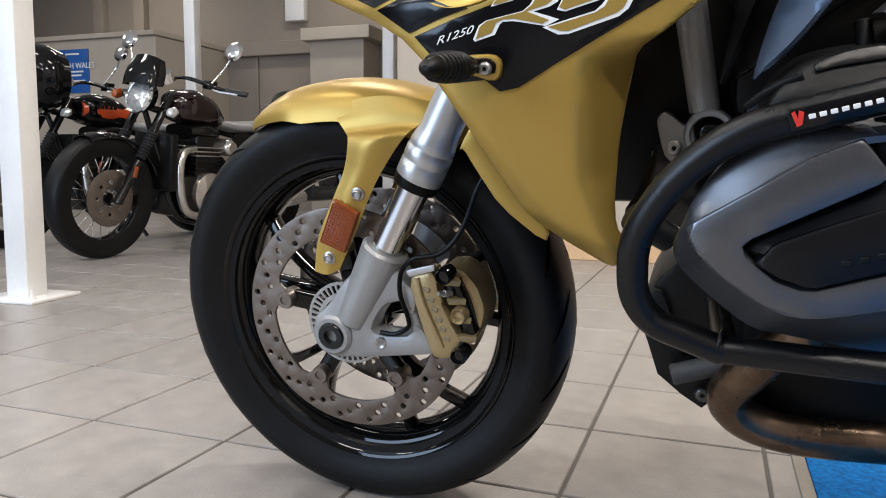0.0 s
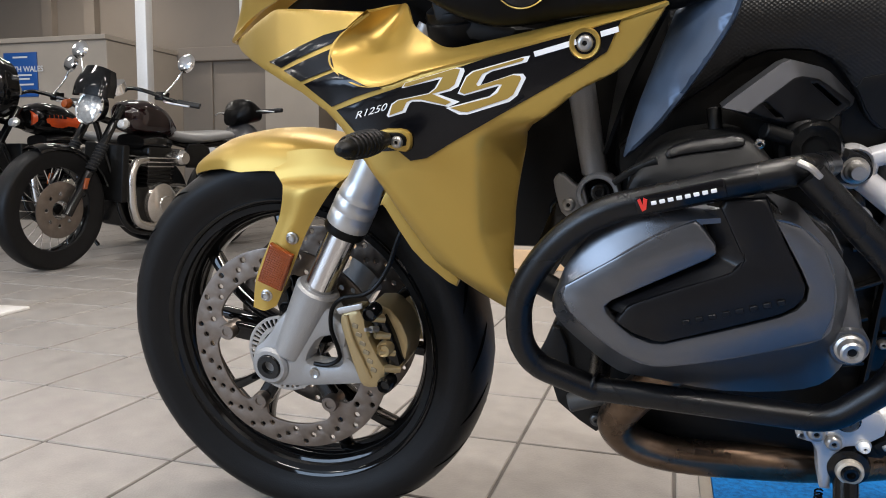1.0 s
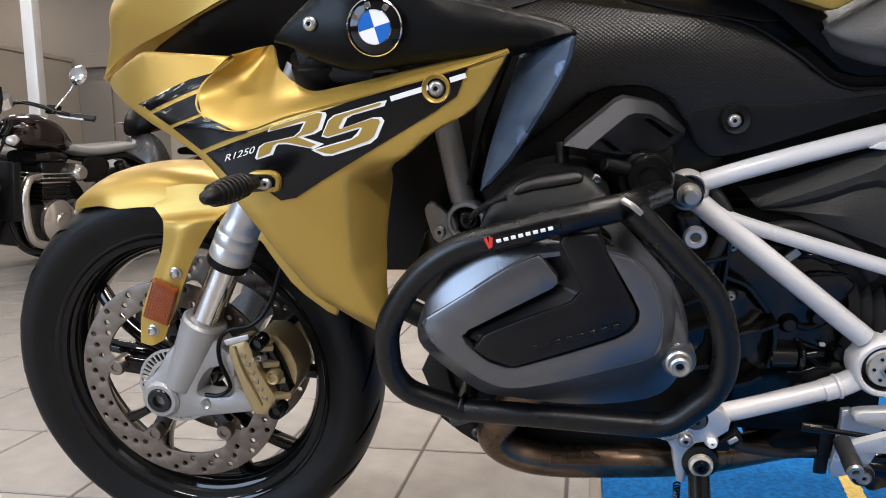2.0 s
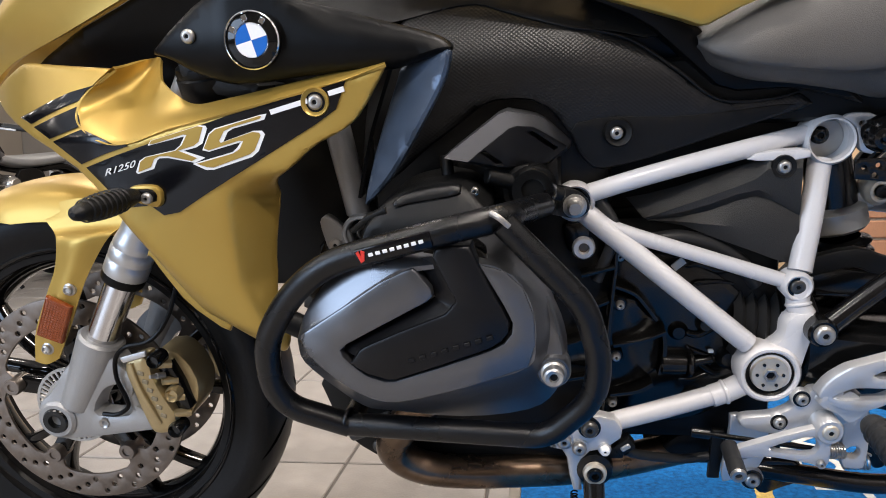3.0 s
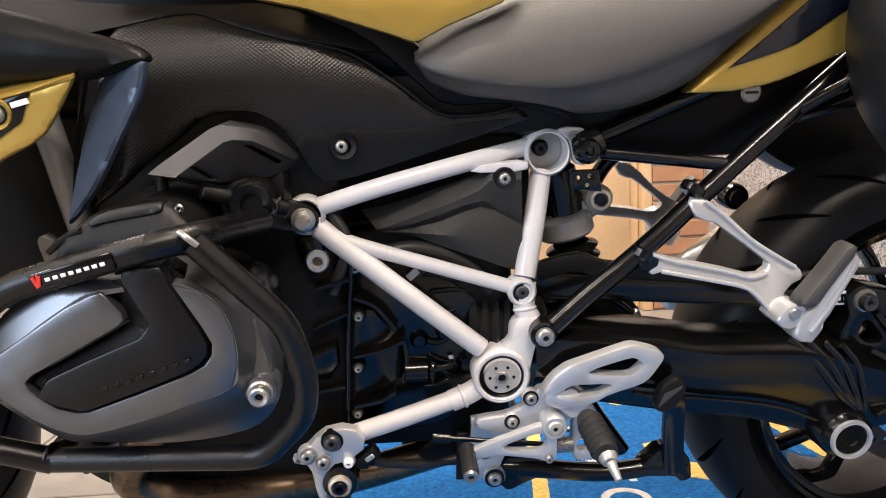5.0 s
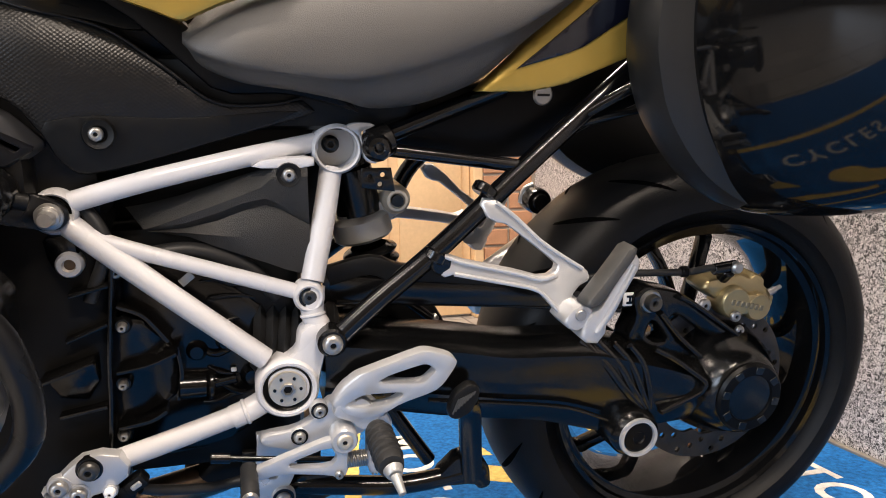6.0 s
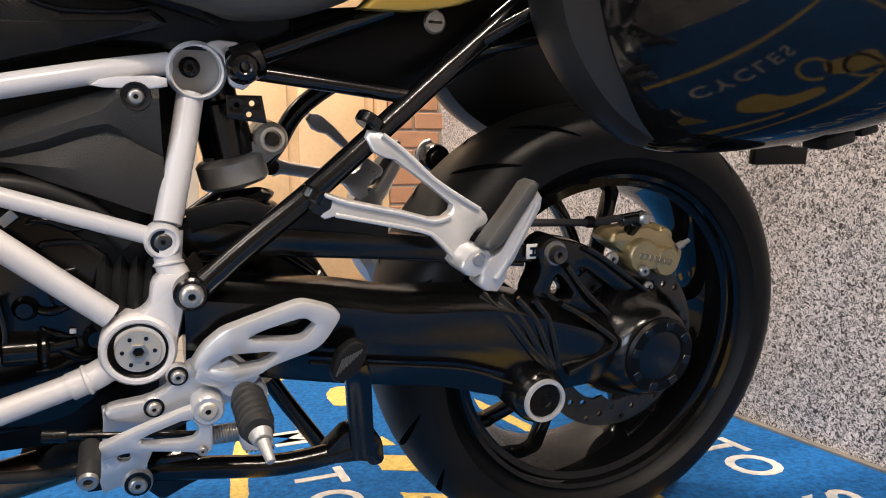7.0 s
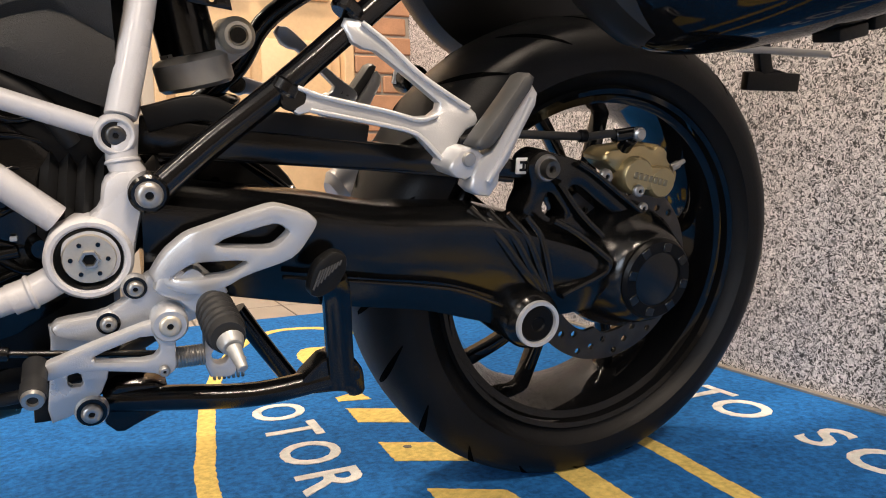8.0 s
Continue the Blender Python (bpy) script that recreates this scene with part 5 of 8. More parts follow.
def tube(points, r, name="frame_tube", n=6):
    return part(name, pipe(points, r, n, 20), WHITE_PAINT, fr)


def frame_ring(x, y, z, ro, ri, deep, name="frame_lug"):
    return part(name, lathe([(ri, deep), (ri, -deep + 0.002), (ri + 0.002, -deep), (ro - 0.003, -deep), (ro, -deep + 0.004), (ro, deep)], (x, y, z), (0, 1, 0), 36, True), WHITE_PAINT, fr)


tube([(0.727, -0.136, 0.581), (0.738, -0.14, 0.572), (0.82, -0.145, 0.502), (0.914, -0.142, 0.421)], 0.0126)
tube([(0.748, -0.141, 0.569), (0.775, -0.14, 0.5565), (0.86, -0.137, 0.527), (0.95, -0.134, 0.496)], 0.0088)
tube([(0.997, -0.085, 0.626), (0.985, -0.107, 0.57), (0.969, -0.131, 0.506)], 0.0133)
tube([(0.97, -0.132, 0.5), (0.968, -0.136, 0.468), (0.975, -0.14, 0.45), (0.955, -0.14, 0.415)], 0.0132)
tube([(0.912, -0.141, 0.37), (0.895, -0.142, 0.361), (0.875, -0.144, 0.354)], 0.0136, n=3)
tube([(0.9, -0.142, 0.362), (0.82, -0.148, 0.339), (0.75, -0.154, 0.321)], 0.012)
for a, b2_, r in (((0.893, -0.1425, 0.36), (0.888, -0.143, 0.3585), 0.0152), ((0.968, -0.136, 0.47), (0.9685, -0.137, 0.466), 0.0148), ((0.9725, -0.1385, 0.456), (0.9735, -0.139, 0.452), 0.0148)):
    part("weld_bead", rod(a, b2_, r, None, 20, 0.3), WHITE_PAINT, fr)
part("frame_gusset", slab([(0.951, 0.452), (0.962, 0.462), (0.98, 0.464), (0.988, 0.456), (0.982, 0.428), (0.976, 0.403), (0.971, 0.378), (0.956, 0.364), (0.92, 0.364), (0.908, 0.41), (0.934, 0.419), (0.948, 0.43)], -0.154, -0.128, 0.008, soft=1), WHITE_PAINT, fr)
frame_ring(0.7155, -0.132, 0.595, 0.0225, 0.0175, 0.016)
frame_ring(1.003, -0.08, 0.65, 0.0285, 0.0235, 0.022)
frame_ring(0.964, -0.134, 0.491, 0.0175, 0.0115, 0.014)
frame_ring(0.937, -0.14, 0.388, 0.0355, 0.0275, 0.018)
part("lug_core", lathe([(0, -0.004), (0.0176, -0.004), (0.0178, 0.008)], (0.7155, -0.135, 0.595), (0, 1, 0), 30), BLACK_METAL, fr)
part("lug_core", lathe([(0, -0.0105), (0.0116, -0.0105), (0.0118, 0.006)], (0.964, -0.134, 0.491), (0, 1, 0), 24), BLACK_METAL, fr)
part("lug_seal", lathe([(0.02, 0.004), (0.0265, -0.002), (0.0278, 0.004)], (0.937, -0.154, 0.388), (0, 1, 0), 36), BLACK_SATIN, fr)
pv = part("pivot_cap", lathe([(0, 0.001), (0.006, 0.001), (0.0065, -0.003), (0.0205, -0.003), (0.0215, 0), (0.0215, 0.02), (0, 0.02)], (0.937, -0.154, 0.388), (0, 1, 0), 36), CAP_ALLOY, fr, "machined pivot cap with six small holes")
part("cap_hexagon", lathe([(0.0052, -0.0005), (0.0058, -0.0045), (0.0082, -0.0045), (0.0088, -0.003), (0.0088, 0.0)], (0.937, -0.156, 0.388), (0, 1, 0), 6), STEEL, fr)
part("cap_socket", lathe([(0, 0.0), (0.0054, -0.0005)], (0.937, -0.156, 0.388), (0, 1, 0), 6), DARK_CAVITY, fr)
for k in range(6):
    a = math.pi * k / 3
    part("cap_hole", lathe([(0, -0.0008), (0.0019, -0.0008), (0.0021, 0.001)], (0.937 + 0.0145 * math.cos(a), -0.1575, 0.388 + 0.0145 * math.sin(a)), (0, 1, 0), 8), BLACK_METAL, fr)
part("lug_bore", lathe([(0, 0.008), (0.0232, 0.008), (0.0234, 0.012)], (1.003, -0.078, 0.65), (0, 1, 0), 30), SHOCK_GREY, fr)
bolt(fr, 0.998, -0.072, 0.653, 0.0105, BLACK_METAL, depth=0.008)
bolt(fr, 0.964, -0.1445, 0.491, 0.0085, BOLT_DARK, depth=0.003)
part("frame_tab", slab([(0.905, 0.632), (0.92, 0.642), (0.975, 0.645), (0.975, 0.632)], -0.12, -0.105, 0.002), WHITE_PAINT, fr)
part("lug_plate", slab([(1.006, 0.672), (1.02, 0.6805), (1.046, 0.679), (1.064, 0.66), (1.05, 0.632), (1.034, 0.636), (1.031, 0.652), (1.026, 0.668)], -0.1, -0.09, 0.002, [ring_points(1.034, 0.6675, 0.0035, 10)]), SILVER, fr)
lowbr = part("lower_bracket", slab([(0.683, 0.2985), (0.6815, 0.304), (0.69, 0.307), (0.698, 0.318), (0.71, 0.33), (0.722, 0.339), (0.742, 0.3425), (0.76, 0.338), (0.769, 0.325), (0.767, 0.312), (0.749, 0.298), (0.731, 0.294), (0.722, 0.284), (0.72, 0.262), (0.721, 0.24), (0.711, 0.24), (0.706, 0.262), (0.703, 0.285), (0.698, 0.295)], -0.176, -0.16, 0.004, [ring_points(0.6885, 0.3015, 0.003, 8)], soft=0), SILVER, fr, "silver side stand bracket")
for x, z, r, m in ((0.73, 0.3265, 0.0105, BOLT_DARK), (0.7, 0.31, 0.0095, STEEL), (0.718, 0.3005, 0.0088, STEEL), (0.748, 0.2985, 0.006, WHITE_MARK)):
    part("bolt_seat", lathe([(0, -0.002), (r * 1.25, -0.002), (r * 1.35, 0.0), (r * 1.35, 0.006)], (x, -0.175, z), (0, 1, 0), 20), BLACK_METAL if m is BOLT_DARK else SILVER, lowbr)
    bolt(lowbr, x, -0.177, z, r, m, depth=0.008)
part("stand_switch", joined(cuboid(0.752, 0.772, -0.168, -0.145, 0.28, 0.297, 0.004), moved(cuboid(-0.012, 0.012, -0.17, -0.15, -0.008, 0.008, 0.003), Matrix.Translation((0.772, 0, 0.297)) @ pose(0, 0, 0, 0, -35, 0))), BLACK_PLASTIC, fr)
part("switch_clip", moved(cuboid(-0.006, 0.006, -0.1725, -0.168, -0.003, 0.003, 0.001, 1), Matrix.Translation((0.773, 0, 0.298)) @ pose(0, 0, 0, 0, -35, 0)), SHOCK_GREY, fr)
part("rubber_flap", slab([(0.884, 0.297), (0.899, 0.296), (0.895, 0.229), (0.881, 0.229)], -0.124, -0.116, 0.002, soft=0), BLACK_PLASTIC, fr)
part("cable", pipe([(0.775, -0.155, 0.285), (0.8, -0.14, 0.27), (0.86, -0.12, 0.255), (0.93, -0.11, 0.268), (1.0, -0.1, 0.3)], 0.006), RUBBER_PART, fr)

# side cover in the frame triangle
COVER_LINES = ([(0.7765, -0.1035, 0.5908), (0.8004, -0.1035, 0.5947), (0.8343, -0.1035, 0.603), (0.8679, -0.1035, 0.6139), (0.9013, -0.1035, 0.6241), (0.9241, -0.105, 0.6309), (0.9314, -0.114, 0.6352), (0.9687, -0.116, 0.6346)],
               [(0.7784, -0.1058, 0.5891), (0.8009, -0.1058, 0.5931), (0.8347, -0.1058, 0.6014), (0.8683, -0.1058, 0.6123), (0.9015, -0.1058, 0.6225), (0.9243, -0.1075, 0.6293), (0.9315, -0.117, 0.6337), (0.9673, -0.119, 0.6332)],
               [(0.794, -0.12, 0.5704), (0.8067, -0.12, 0.574), (0.8354, -0.12, 0.5845), (0.8672, -0.12, 0.5955), (0.8948, -0.12, 0.6051), (0.9162, -0.12, 0.6143), (0.929, -0.12, 0.6257), (0.9673, -0.12, 0.6255)],
               [(0.7952, -0.122, 0.5701), (0.8079, -0.122, 0.5731), (0.8365, -0.122, 0.5829), (0.8683, -0.122, 0.5938), (0.8958, -0.122, 0.6035), (0.9172, -0.122, 0.6119), (0.93, -0.122, 0.6233), (0.9669, -0.122, 0.6232)],
               [(0.7972, -0.121, 0.5691), (0.8093, -0.121, 0.5707), (0.8365, -0.122, 0.5754), (0.8683, -0.122, 0.5843), (0.8978, -0.122, 0.5953), (0.9207, -0.122, 0.5998), (0.9371, -0.122, 0.5938), (0.9679, -0.121, 0.5775)],
               [(0.7987, -0.118, 0.567), (0.8108, -0.117, 0.5676), (0.8377, -0.116, 0.5691), (0.8692, -0.115, 0.5752), (0.8993, -0.114, 0.5861), (0.9204, -0.114, 0.5914), (0.9361, -0.115, 0.5869), (0.9686, -0.117, 0.5677)],
               [(0.7999, -0.12, 0.5667), (0.8119, -0.121, 0.5665), (0.8383, -0.123, 0.5646), (0.8685, -0.125, 0.5612), (0.8975, -0.126, 0.5583), (0.9206, -0.126, 0.556), (0.9385, -0.126, 0.5546), (0.9679, -0.122, 0.5518)],
               [(0.8008, -0.116, 0.565), (0.8135, -0.117, 0.5641), (0.84, -0.119, 0.5594), (0.8691, -0.121, 0.547), (0.8984, -0.122, 0.5357), (0.9219, -0.122, 0.5265), (0.9402, -0.122, 0.5187), (0.9702, -0.118, 0.5079)])
cover_skin = loft([[Vector(p) for p in line] for line in COVER_LINES], caps=False, closed=False)
bmesh.ops.solidify(cover_skin, geom=cover_skin.faces[:], thickness=0.004)
sc = part("frame_side_cover", cover_skin, COVER_GRAIN, moto, "grained dark grey plastic frame side cover")
bolt(sc, 0.947, -0.121, 0.6251, 0.0075)
part("cover_recess", lathe([(0.008, -0.001), (0.013, -0.0025), (0.014, 0.002)], (0.947, -0.1205, 0.6251), (0, 1, 0), 20), BLACK_PLASTIC, sc)
part("ring_nut", lathe([(0.0055, -0.002), (0.0068, -0.007), (0.0115, -0.007), (0.0135, -0.004), (0.0135, 0.02)], (0.725, -0.14, 0.5405), (0, 1, 0), 24), SILVER, moto)
part("nut_socket", lathe([(0, -0.002), (0.0058, -0.0022)], (0.725, -0.14, 0.5405), (0, 1, 0), 12), EXHAUST, moto)
part("sensor_bracket", slab([(0.70, 0.57), (0.73, 0.575), (0.735, 0.54), (0.72, 0.52), (0.705, 0.54)], -0.14, -0.12, 0.004), BLACK_METAL, moto)

# telelever strut and its bracket
strut = part("front_strut", rod((0.4235, -0.1, 0.74), (0.4515, -0.1, 0.577), 0.0165, 0.0155), FORK_CAST, moto, "grey front suspension strut and link")
part("strut_eye", lathe([(0.0185, 0.012), (0.0185, -0.012), (0.02, -0.014), (0.0235, -0.014), (0.0255, -0.011), (0.0255, 0.012)], (0.457, -0.108, 0.556), (0, 1, 0), 32, True), FORK_CAST, strut)
bolt(strut, 0.457, -0.106, 0.556, 0.0125, BLACK_METAL)
part("strut_bracket", slab([(0.404, 0.57), (0.407, 0.577), (0.412, 0.579), (0.418, 0.5765), (0.432, 0.564), (0.44, 0.567), (0.446, 0.541), (0.434, 0.526), (0.421, 0.5265), (0.412, 0.535)], -0.118, -0.1, 0.003), FORK_CAST, strut)
bolt(strut, 0.423, -0.118, 0.543, 0.0082)
part("link_plate", slab([(0.408, 0.548), (0.398, 0.526), (0.383, 0.49), (0.374, 0.476), (0.372, 0.46), (0.4, 0.446), (0.444, 0.52), (0.436, 0.532)], -0.116, -0.11, 0.002, soft=0), BLACK_METAL, strut)
bolt(strut, 0.411, -0.119, 0.5062, 0.0085)
part("link_arm", slab([(0.398, 0.55), (0.45, 0.548), (0.475, 0.5), (0.44, 0.45), (0.41, 0.462), (0.395, 0.49)], -0.11, 0.1, 0.008, both=True), BLACK_METAL, strut)


# ---- bodywork above the engine ----
def panel_y(x, z):
    return -0.24 + 0.16 * max(0.0, z - 0.8) + 0.25 * max(0.0, 0.36 - x) - 0.06 * max(0.0, x - 0.42) + 0.5 * max(0.0, 0.768 + 0.05 * abs(x - 0.5) - z) + 0.45 * max(0.0, z - 0.79 + 0.22 * (x - 0.48)) * min(1.0, max(0.0, (x - 0.43) / 0.05))


emb = part("emblem_panel", slab([(0.267, 0.782), (0.298, 0.807), (0.332, 0.831), (0.385, 0.852), (0.42, 0.834), (0.444, 0.824), (0.484, 0.814), (0.512, 0.805), (0.551, 0.794), (0.577, 0.786), (0.588, 0.78), (0.5935, 0.774), (0.5925, 0.7695), (0.572, 0.7645), (0.541, 0.756), (0.532, 0.754), (0.48, 0.755), (0.431, 0.751), (0.389, 0.746), (0.358, 0.746), (0.332, 0.753), (0.312, 0.762), (0.288, 0.777)], 0.0, 0.022, 0.006, soft=1, step=0.011, yf=panel_y), BLACK_SATIN, moto, "satin black tank side panel with a round emblem")
bolt(emb, 0.321, -0.231, 0.797, 0.0075)
E0 = (0.394, -0.2415, 0.7895)
part("emblem", lathe([(0, -0.006), (0.0265, -0.006), (0.0285, -0.0045), (0.029, 0.004), (0, 0.004)], E0, (0, 1, 0), 40), BLACK_GLOSS, emb, "round emblem with blue and white quarters")
part("emblem_rim", lathe([(0.0268, -0.0065), (0.0276, -0.0078), (0.0288, -0.0065), (0.029, -0.004)], E0, (0, 1, 0), 40), CHROME, emb)
part("emblem_rim", lathe([(0.0162, -0.0062), (0.017, -0.0074), (0.0178, -0.0062)], E0, (0, 1, 0), 36), CHROME, emb)
for k in range(4):
    a0 = math.radians(14 + 90 * k)
    q = [(E0[0], E0[2])] + [(E0[0] + 0.0163 * math.cos(a0 + b * math.pi / 16), E0[2] + 0.0163 * math.sin(a0 + b * math.pi / 16)) for b in range(9)]
    part("emblem_quarter", slab(q, E0[1] - 0.0068, E0[1] - 0.005, 0, soft=0), EMBLEM_BLUE if k % 2 else WHITE_MARK, emb)
for a in (150, 90 + 14, 55):
    c = Matrix.Translation((E0[0] + 0.0222 * math.cos(math.radians(a)), E0[1], E0[2] + 0.0222 * math.sin(math.radians(a)))) @ pose(0, 0, 0, 0, 90 - a, 0)
    part("emblem_mark", moved(cuboid(-0.003, 0.003, -0.0068, -0.005, -0.0032, 0.0032, 0.0006, 1), c), CHROME, emb)
part("duct_lip", slab([(0.285, 0.778), (0.3, 0.785), (0.34, 0.76), (0.37, 0.748), (0.4, 0.742), (0.36, 0.728), (0.32, 0.735), (0.29, 0.752)], -0.2, -0.16, 0.008, soft=1), BLACK_PLASTIC, emb)
WING_EDGE = ((0.61, 0.63, 0.648, 0.677, 0.71, 0.73, 0.746, 0.77), (0.49, 0.508, 0.524, 0.546, 0.567, 0.579, 0.587, 0.5925))


def wing_y(x, z):
    """The blade's rear edge stands out; it falls away forwards and under the fold at its top."""
    back = float(np.interp(z, *WING_EDGE)) - x
    return -0.2515 + 0.75 * max(0.0, back - 0.004) + 0.25 * max(0.0, 0.7 - z)


part("rear_wing", slab([(0.5935, 0.772), (0.592, 0.759), (0.588, 0.746), (0.58, 0.73), (0.568, 0.71), (0.547, 0.677), (0.525, 0.646), (0.506, 0.626), (0.49, 0.612), (0.494, 0.634), (0.503, 0.666), (0.512, 0.691), (0.521, 0.716), (0.53, 0.74), (0.536, 0.757), (0.572, 0.767)], 0.0, 0.012, 0.005, soft=1, step=0.01, yf=wing_y), WING_PAINT, emb, "blue-black metallic rear blade")
part("wing_return", sheet([[(0.53, -0.219, 0.757), (0.524, -0.214, 0.744), (0.511, -0.201, 0.717), (0.494, -0.183, 0.679), (0.469, -0.154, 0.608)],
                           [(0.5, -0.15, 0.76), (0.495, -0.147, 0.744), (0.487, -0.143, 0.715), (0.479, -0.138, 0.677), (0.468, -0.13, 0.608)]], 0.004), BLACK_SATIN, emb)


def grip_y(x, z):
    bend = max(0.0, z - 0.735 + 0.18 * max(0.0, x - 0.7))
    return min(0.6 * bend, 5.0 * bend * bend) + 0.14 * max(0.0, x - 0.72) + 0.08 * max(0.0, 0.7 - z)


part("tank_side_grip", slab([(0.47, 0.605), (0.52, 0.655), (0.53, 0.74), (0.515, 0.81), (0.58, 0.822), (0.611, 0.824), (0.645, 0.811), (0.705, 0.791), (0.745, 0.783), (0.782, 0.77), (0.83, 0.735), (0.874, 0.701), (0.93, 0.7), (0.962, 0.707), (0.985, 0.692), (0.96, 0.684), (0.88, 0.662), (0.781, 0.634), (0.74, 0.628), (0.722, 0.645), (0.712, 0.668), (0.69, 0.7), (0.665, 0.713), (0.618, 0.712), (0.575, 0.68), (0.545, 0.66), (0.51, 0.63)], -0.14, -0.12, 0.006, soft=1, step=0.018, yf=grip_y), GRIP, moto, "black textured rubber tank side grip")
part("tank_flank", slab([(0.3, 0.77), (0.44, 0.79), (0.519, 0.803), (0.58, 0.816), (0.611, 0.818), (0.645, 0.805), (0.705, 0.787), (0.755, 0.781), (0.8, 0.77), (0.825, 0.78), (0.737, 0.815), (0.63, 0.84), (0.3, 0.88)], -0.1425, -0.12, 0.003, soft=1, step=0.018, yf=grip_y), BLACK_PLASTIC, moto, "smooth black tank flank above the grip")
part("grip_edge", pipe([(x, -0.1405 + grip_y(x, z), z) for x, z in ((0.645, 0.808), (0.705, 0.789), (0.745, 0.781), (0.782, 0.768), (0.83, 0.734), (0.874, 0.702), (0.93, 0.7), (0.962, 0.7065))], 0.002, 5, 10), BLACK_PLASTIC, moto)
part("grip_facet", slab([(0.708, 0.682), (0.75, 0.69), (0.84, 0.685), (0.965, 0.695), (0.94, 0.683), (0.86, 0.658), (0.781, 0.636), (0.742, 0.631), (0.725, 0.646)], -0.1415, -0.13, 0.001, soft=1, step=0.018, yf=grip_y), BLACK_PLASTIC, moto)
bolt(moto, 0.761, -0.1415, 0.672, 0.0072)
part("bolt_recess", lathe([(0.0085, 0.0), (0.0145, -0.0022), (0.0165, 0.002)], (0.763, -0.141, 0.672), (0, 1, 0), 22), BLACK_PLASTIC, moto)
part("trim_channel", slab([(0.72, 0.82), (0.79, 0.79), (0.84, 0.745), (0.878, 0.71), (0.95, 0.712), (1.0, 0.7), (1.03, 0.69), (1.0, 0.72), (0.9, 0.735), (0.86, 0.77), (0.83, 0.8), (0.76, 0.84)], -0.125, -0.09, 0.006, soft=1), BLACK_SATIN, moto)
part("fuel_tank", ovals([(0.34, 0, 0.78, 0.07, 0.05), (0.42, 0, 0.79, 0.09, 0.09), (0.55, 0, 0.8, 0.1, 0.1), (0.7, 0, 0.8, 0.1, 0.09), (0.82, 0, 0.78, 0.09, 0.07), (0.9, 0, 0.76, 0.07, 0.03)], 6), BLACK_SATIN, moto)
part("tank_panel", slab([(0.5, 0.868), (0.63, 0.8395), (0.735, 0.817), (0.782, 0.802), (0.825, 0.788), (0.839, 0.7825), (0.845, 0.781), (0.851, 0.782), (0.882, 0.797), (0.94, 0.819), (0.965, 0.845), (0.9, 0.9), (0.5, 0.9)], -0.16, -0.13, 0.004, soft=0, step=0.02, yf=lambda x, z: 0.5 * max(0, z - 0.83)), GOLD, moto, "satin gold tank panel")
THROTTLE = [(0.603, 0.659), (0.611, 0.665), (0.645, 0.688), (0.653, 0.6895), (0.67, 0.686), (0.678, 0.681), (0.706, 0.661), (0.705, 0.657), (0.686, 0.645), (0.673, 0.645), (0.639, 0.647), (0.615, 0.655)]
THROTTLE_RIM = [(0.58, 0.665), (0.589, 0.672), (0.633, 0.702), (0.642, 0.705), (0.674, 0.696), (0.683, 0.691), (0.712, 0.664), (0.711, 0.657), (0.69, 0.6415), (0.676, 0.6405), (0.637, 0.643), (0.604, 0.655)]


def throttle_y(x, z):
    return -0.255 + 0.85 * (x - 0.58)


tcover = part("air_intake_cover", slab(THROTTLE, 0.0, 0.012, 0.0015, [[(0.6155, 0.667), (0.6205, 0.667), (0.637, 0.6525), (0.631, 0.652)], [(0.663, 0.6815), (0.669, 0.6815), (0.696, 0.66), (0.692, 0.6575)]], soft=0, hole_soft=0, yf=throttle_y), COVER_BLACK, moto, "grey throttle body cover with two slots")
part("cover_bevel", loft([[Vector((x, throttle_y(x, z) + 0.001, z)) for x, z in THROTTLE], [Vector((x, throttle_y(x, z) + 0.011, z)) for x, z in THROTTLE_RIM], [Vector((x, throttle_y(x, z) + 0.06, z)) for x, z in THROTTLE_RIM]], caps=False), COVER_GREY, tcover)
# added dark mass closing the gap round the intake cover, shade as colour
part("intake_infill", cuboid(0.475, 0.76, -0.125, 0.125, 0.57, 0.8, 0.02), DARK_CAVITY, moto)
part("battery_tray", cuboid(0.74, 0.99, -0.06, 0.06, 0.49, 0.7, 0.015), DARK_CAVITY, moto)
part("seat_base", cuboid(0.8, 1.1, -0.1, 0.1, 0.67, 0.75, 0.02), DARK_CAVITY, moto)
part("throttle_body", joined(cuboid(0.58, 0.7, -0.16, -0.1, 0.6, 0.66, 0.015), rod((0.66, -0.2, 0.62), (0.67, -0.1, 0.62), 0.028)), DARK_CAVITY, moto)
part("throttle_ring", lathe([(0.012, -0.004), (0.022, -0.006), (0.026, 0), (0.026, 0.03)], (0.668, -0.2, 0.622), (0, 1, 0), 24), BLACK_METAL, moto)
part("injector", joined(rod((0.58, -0.2, 0.625), (0.575, -0.19, 0.66), 0.007), rod((0.62, -0.21, 0.64), (0.7, -0.17, 0.61), 0.008)), BLACK_PLASTIC, moto)

# seat and tail
STATIONS = (0.852, 0.862, 0.9, 0.95, 1.0, 1.035, 1.08, 1.12, 1.16, 1.2, 1.25, 1.3)
LOW = (0.754, 0.739, 0.7235, 0.7165, 0.7075, 0.699, 0.7025, 0.714, 0.733, 0.767, 0.807, 0.85)
FOLD = (0.763, 0.753, 0.744, 0.738, 0.735, 0.741, 0.752, 0.766, 0.78, 0.795, 0.825, 0.862)
CROWN = (0.777, 0.785, 0.804, 0.824, 0.838, 0.845, 0.85, 0.856, 0.861, 0.865, 0.87, 0.878)


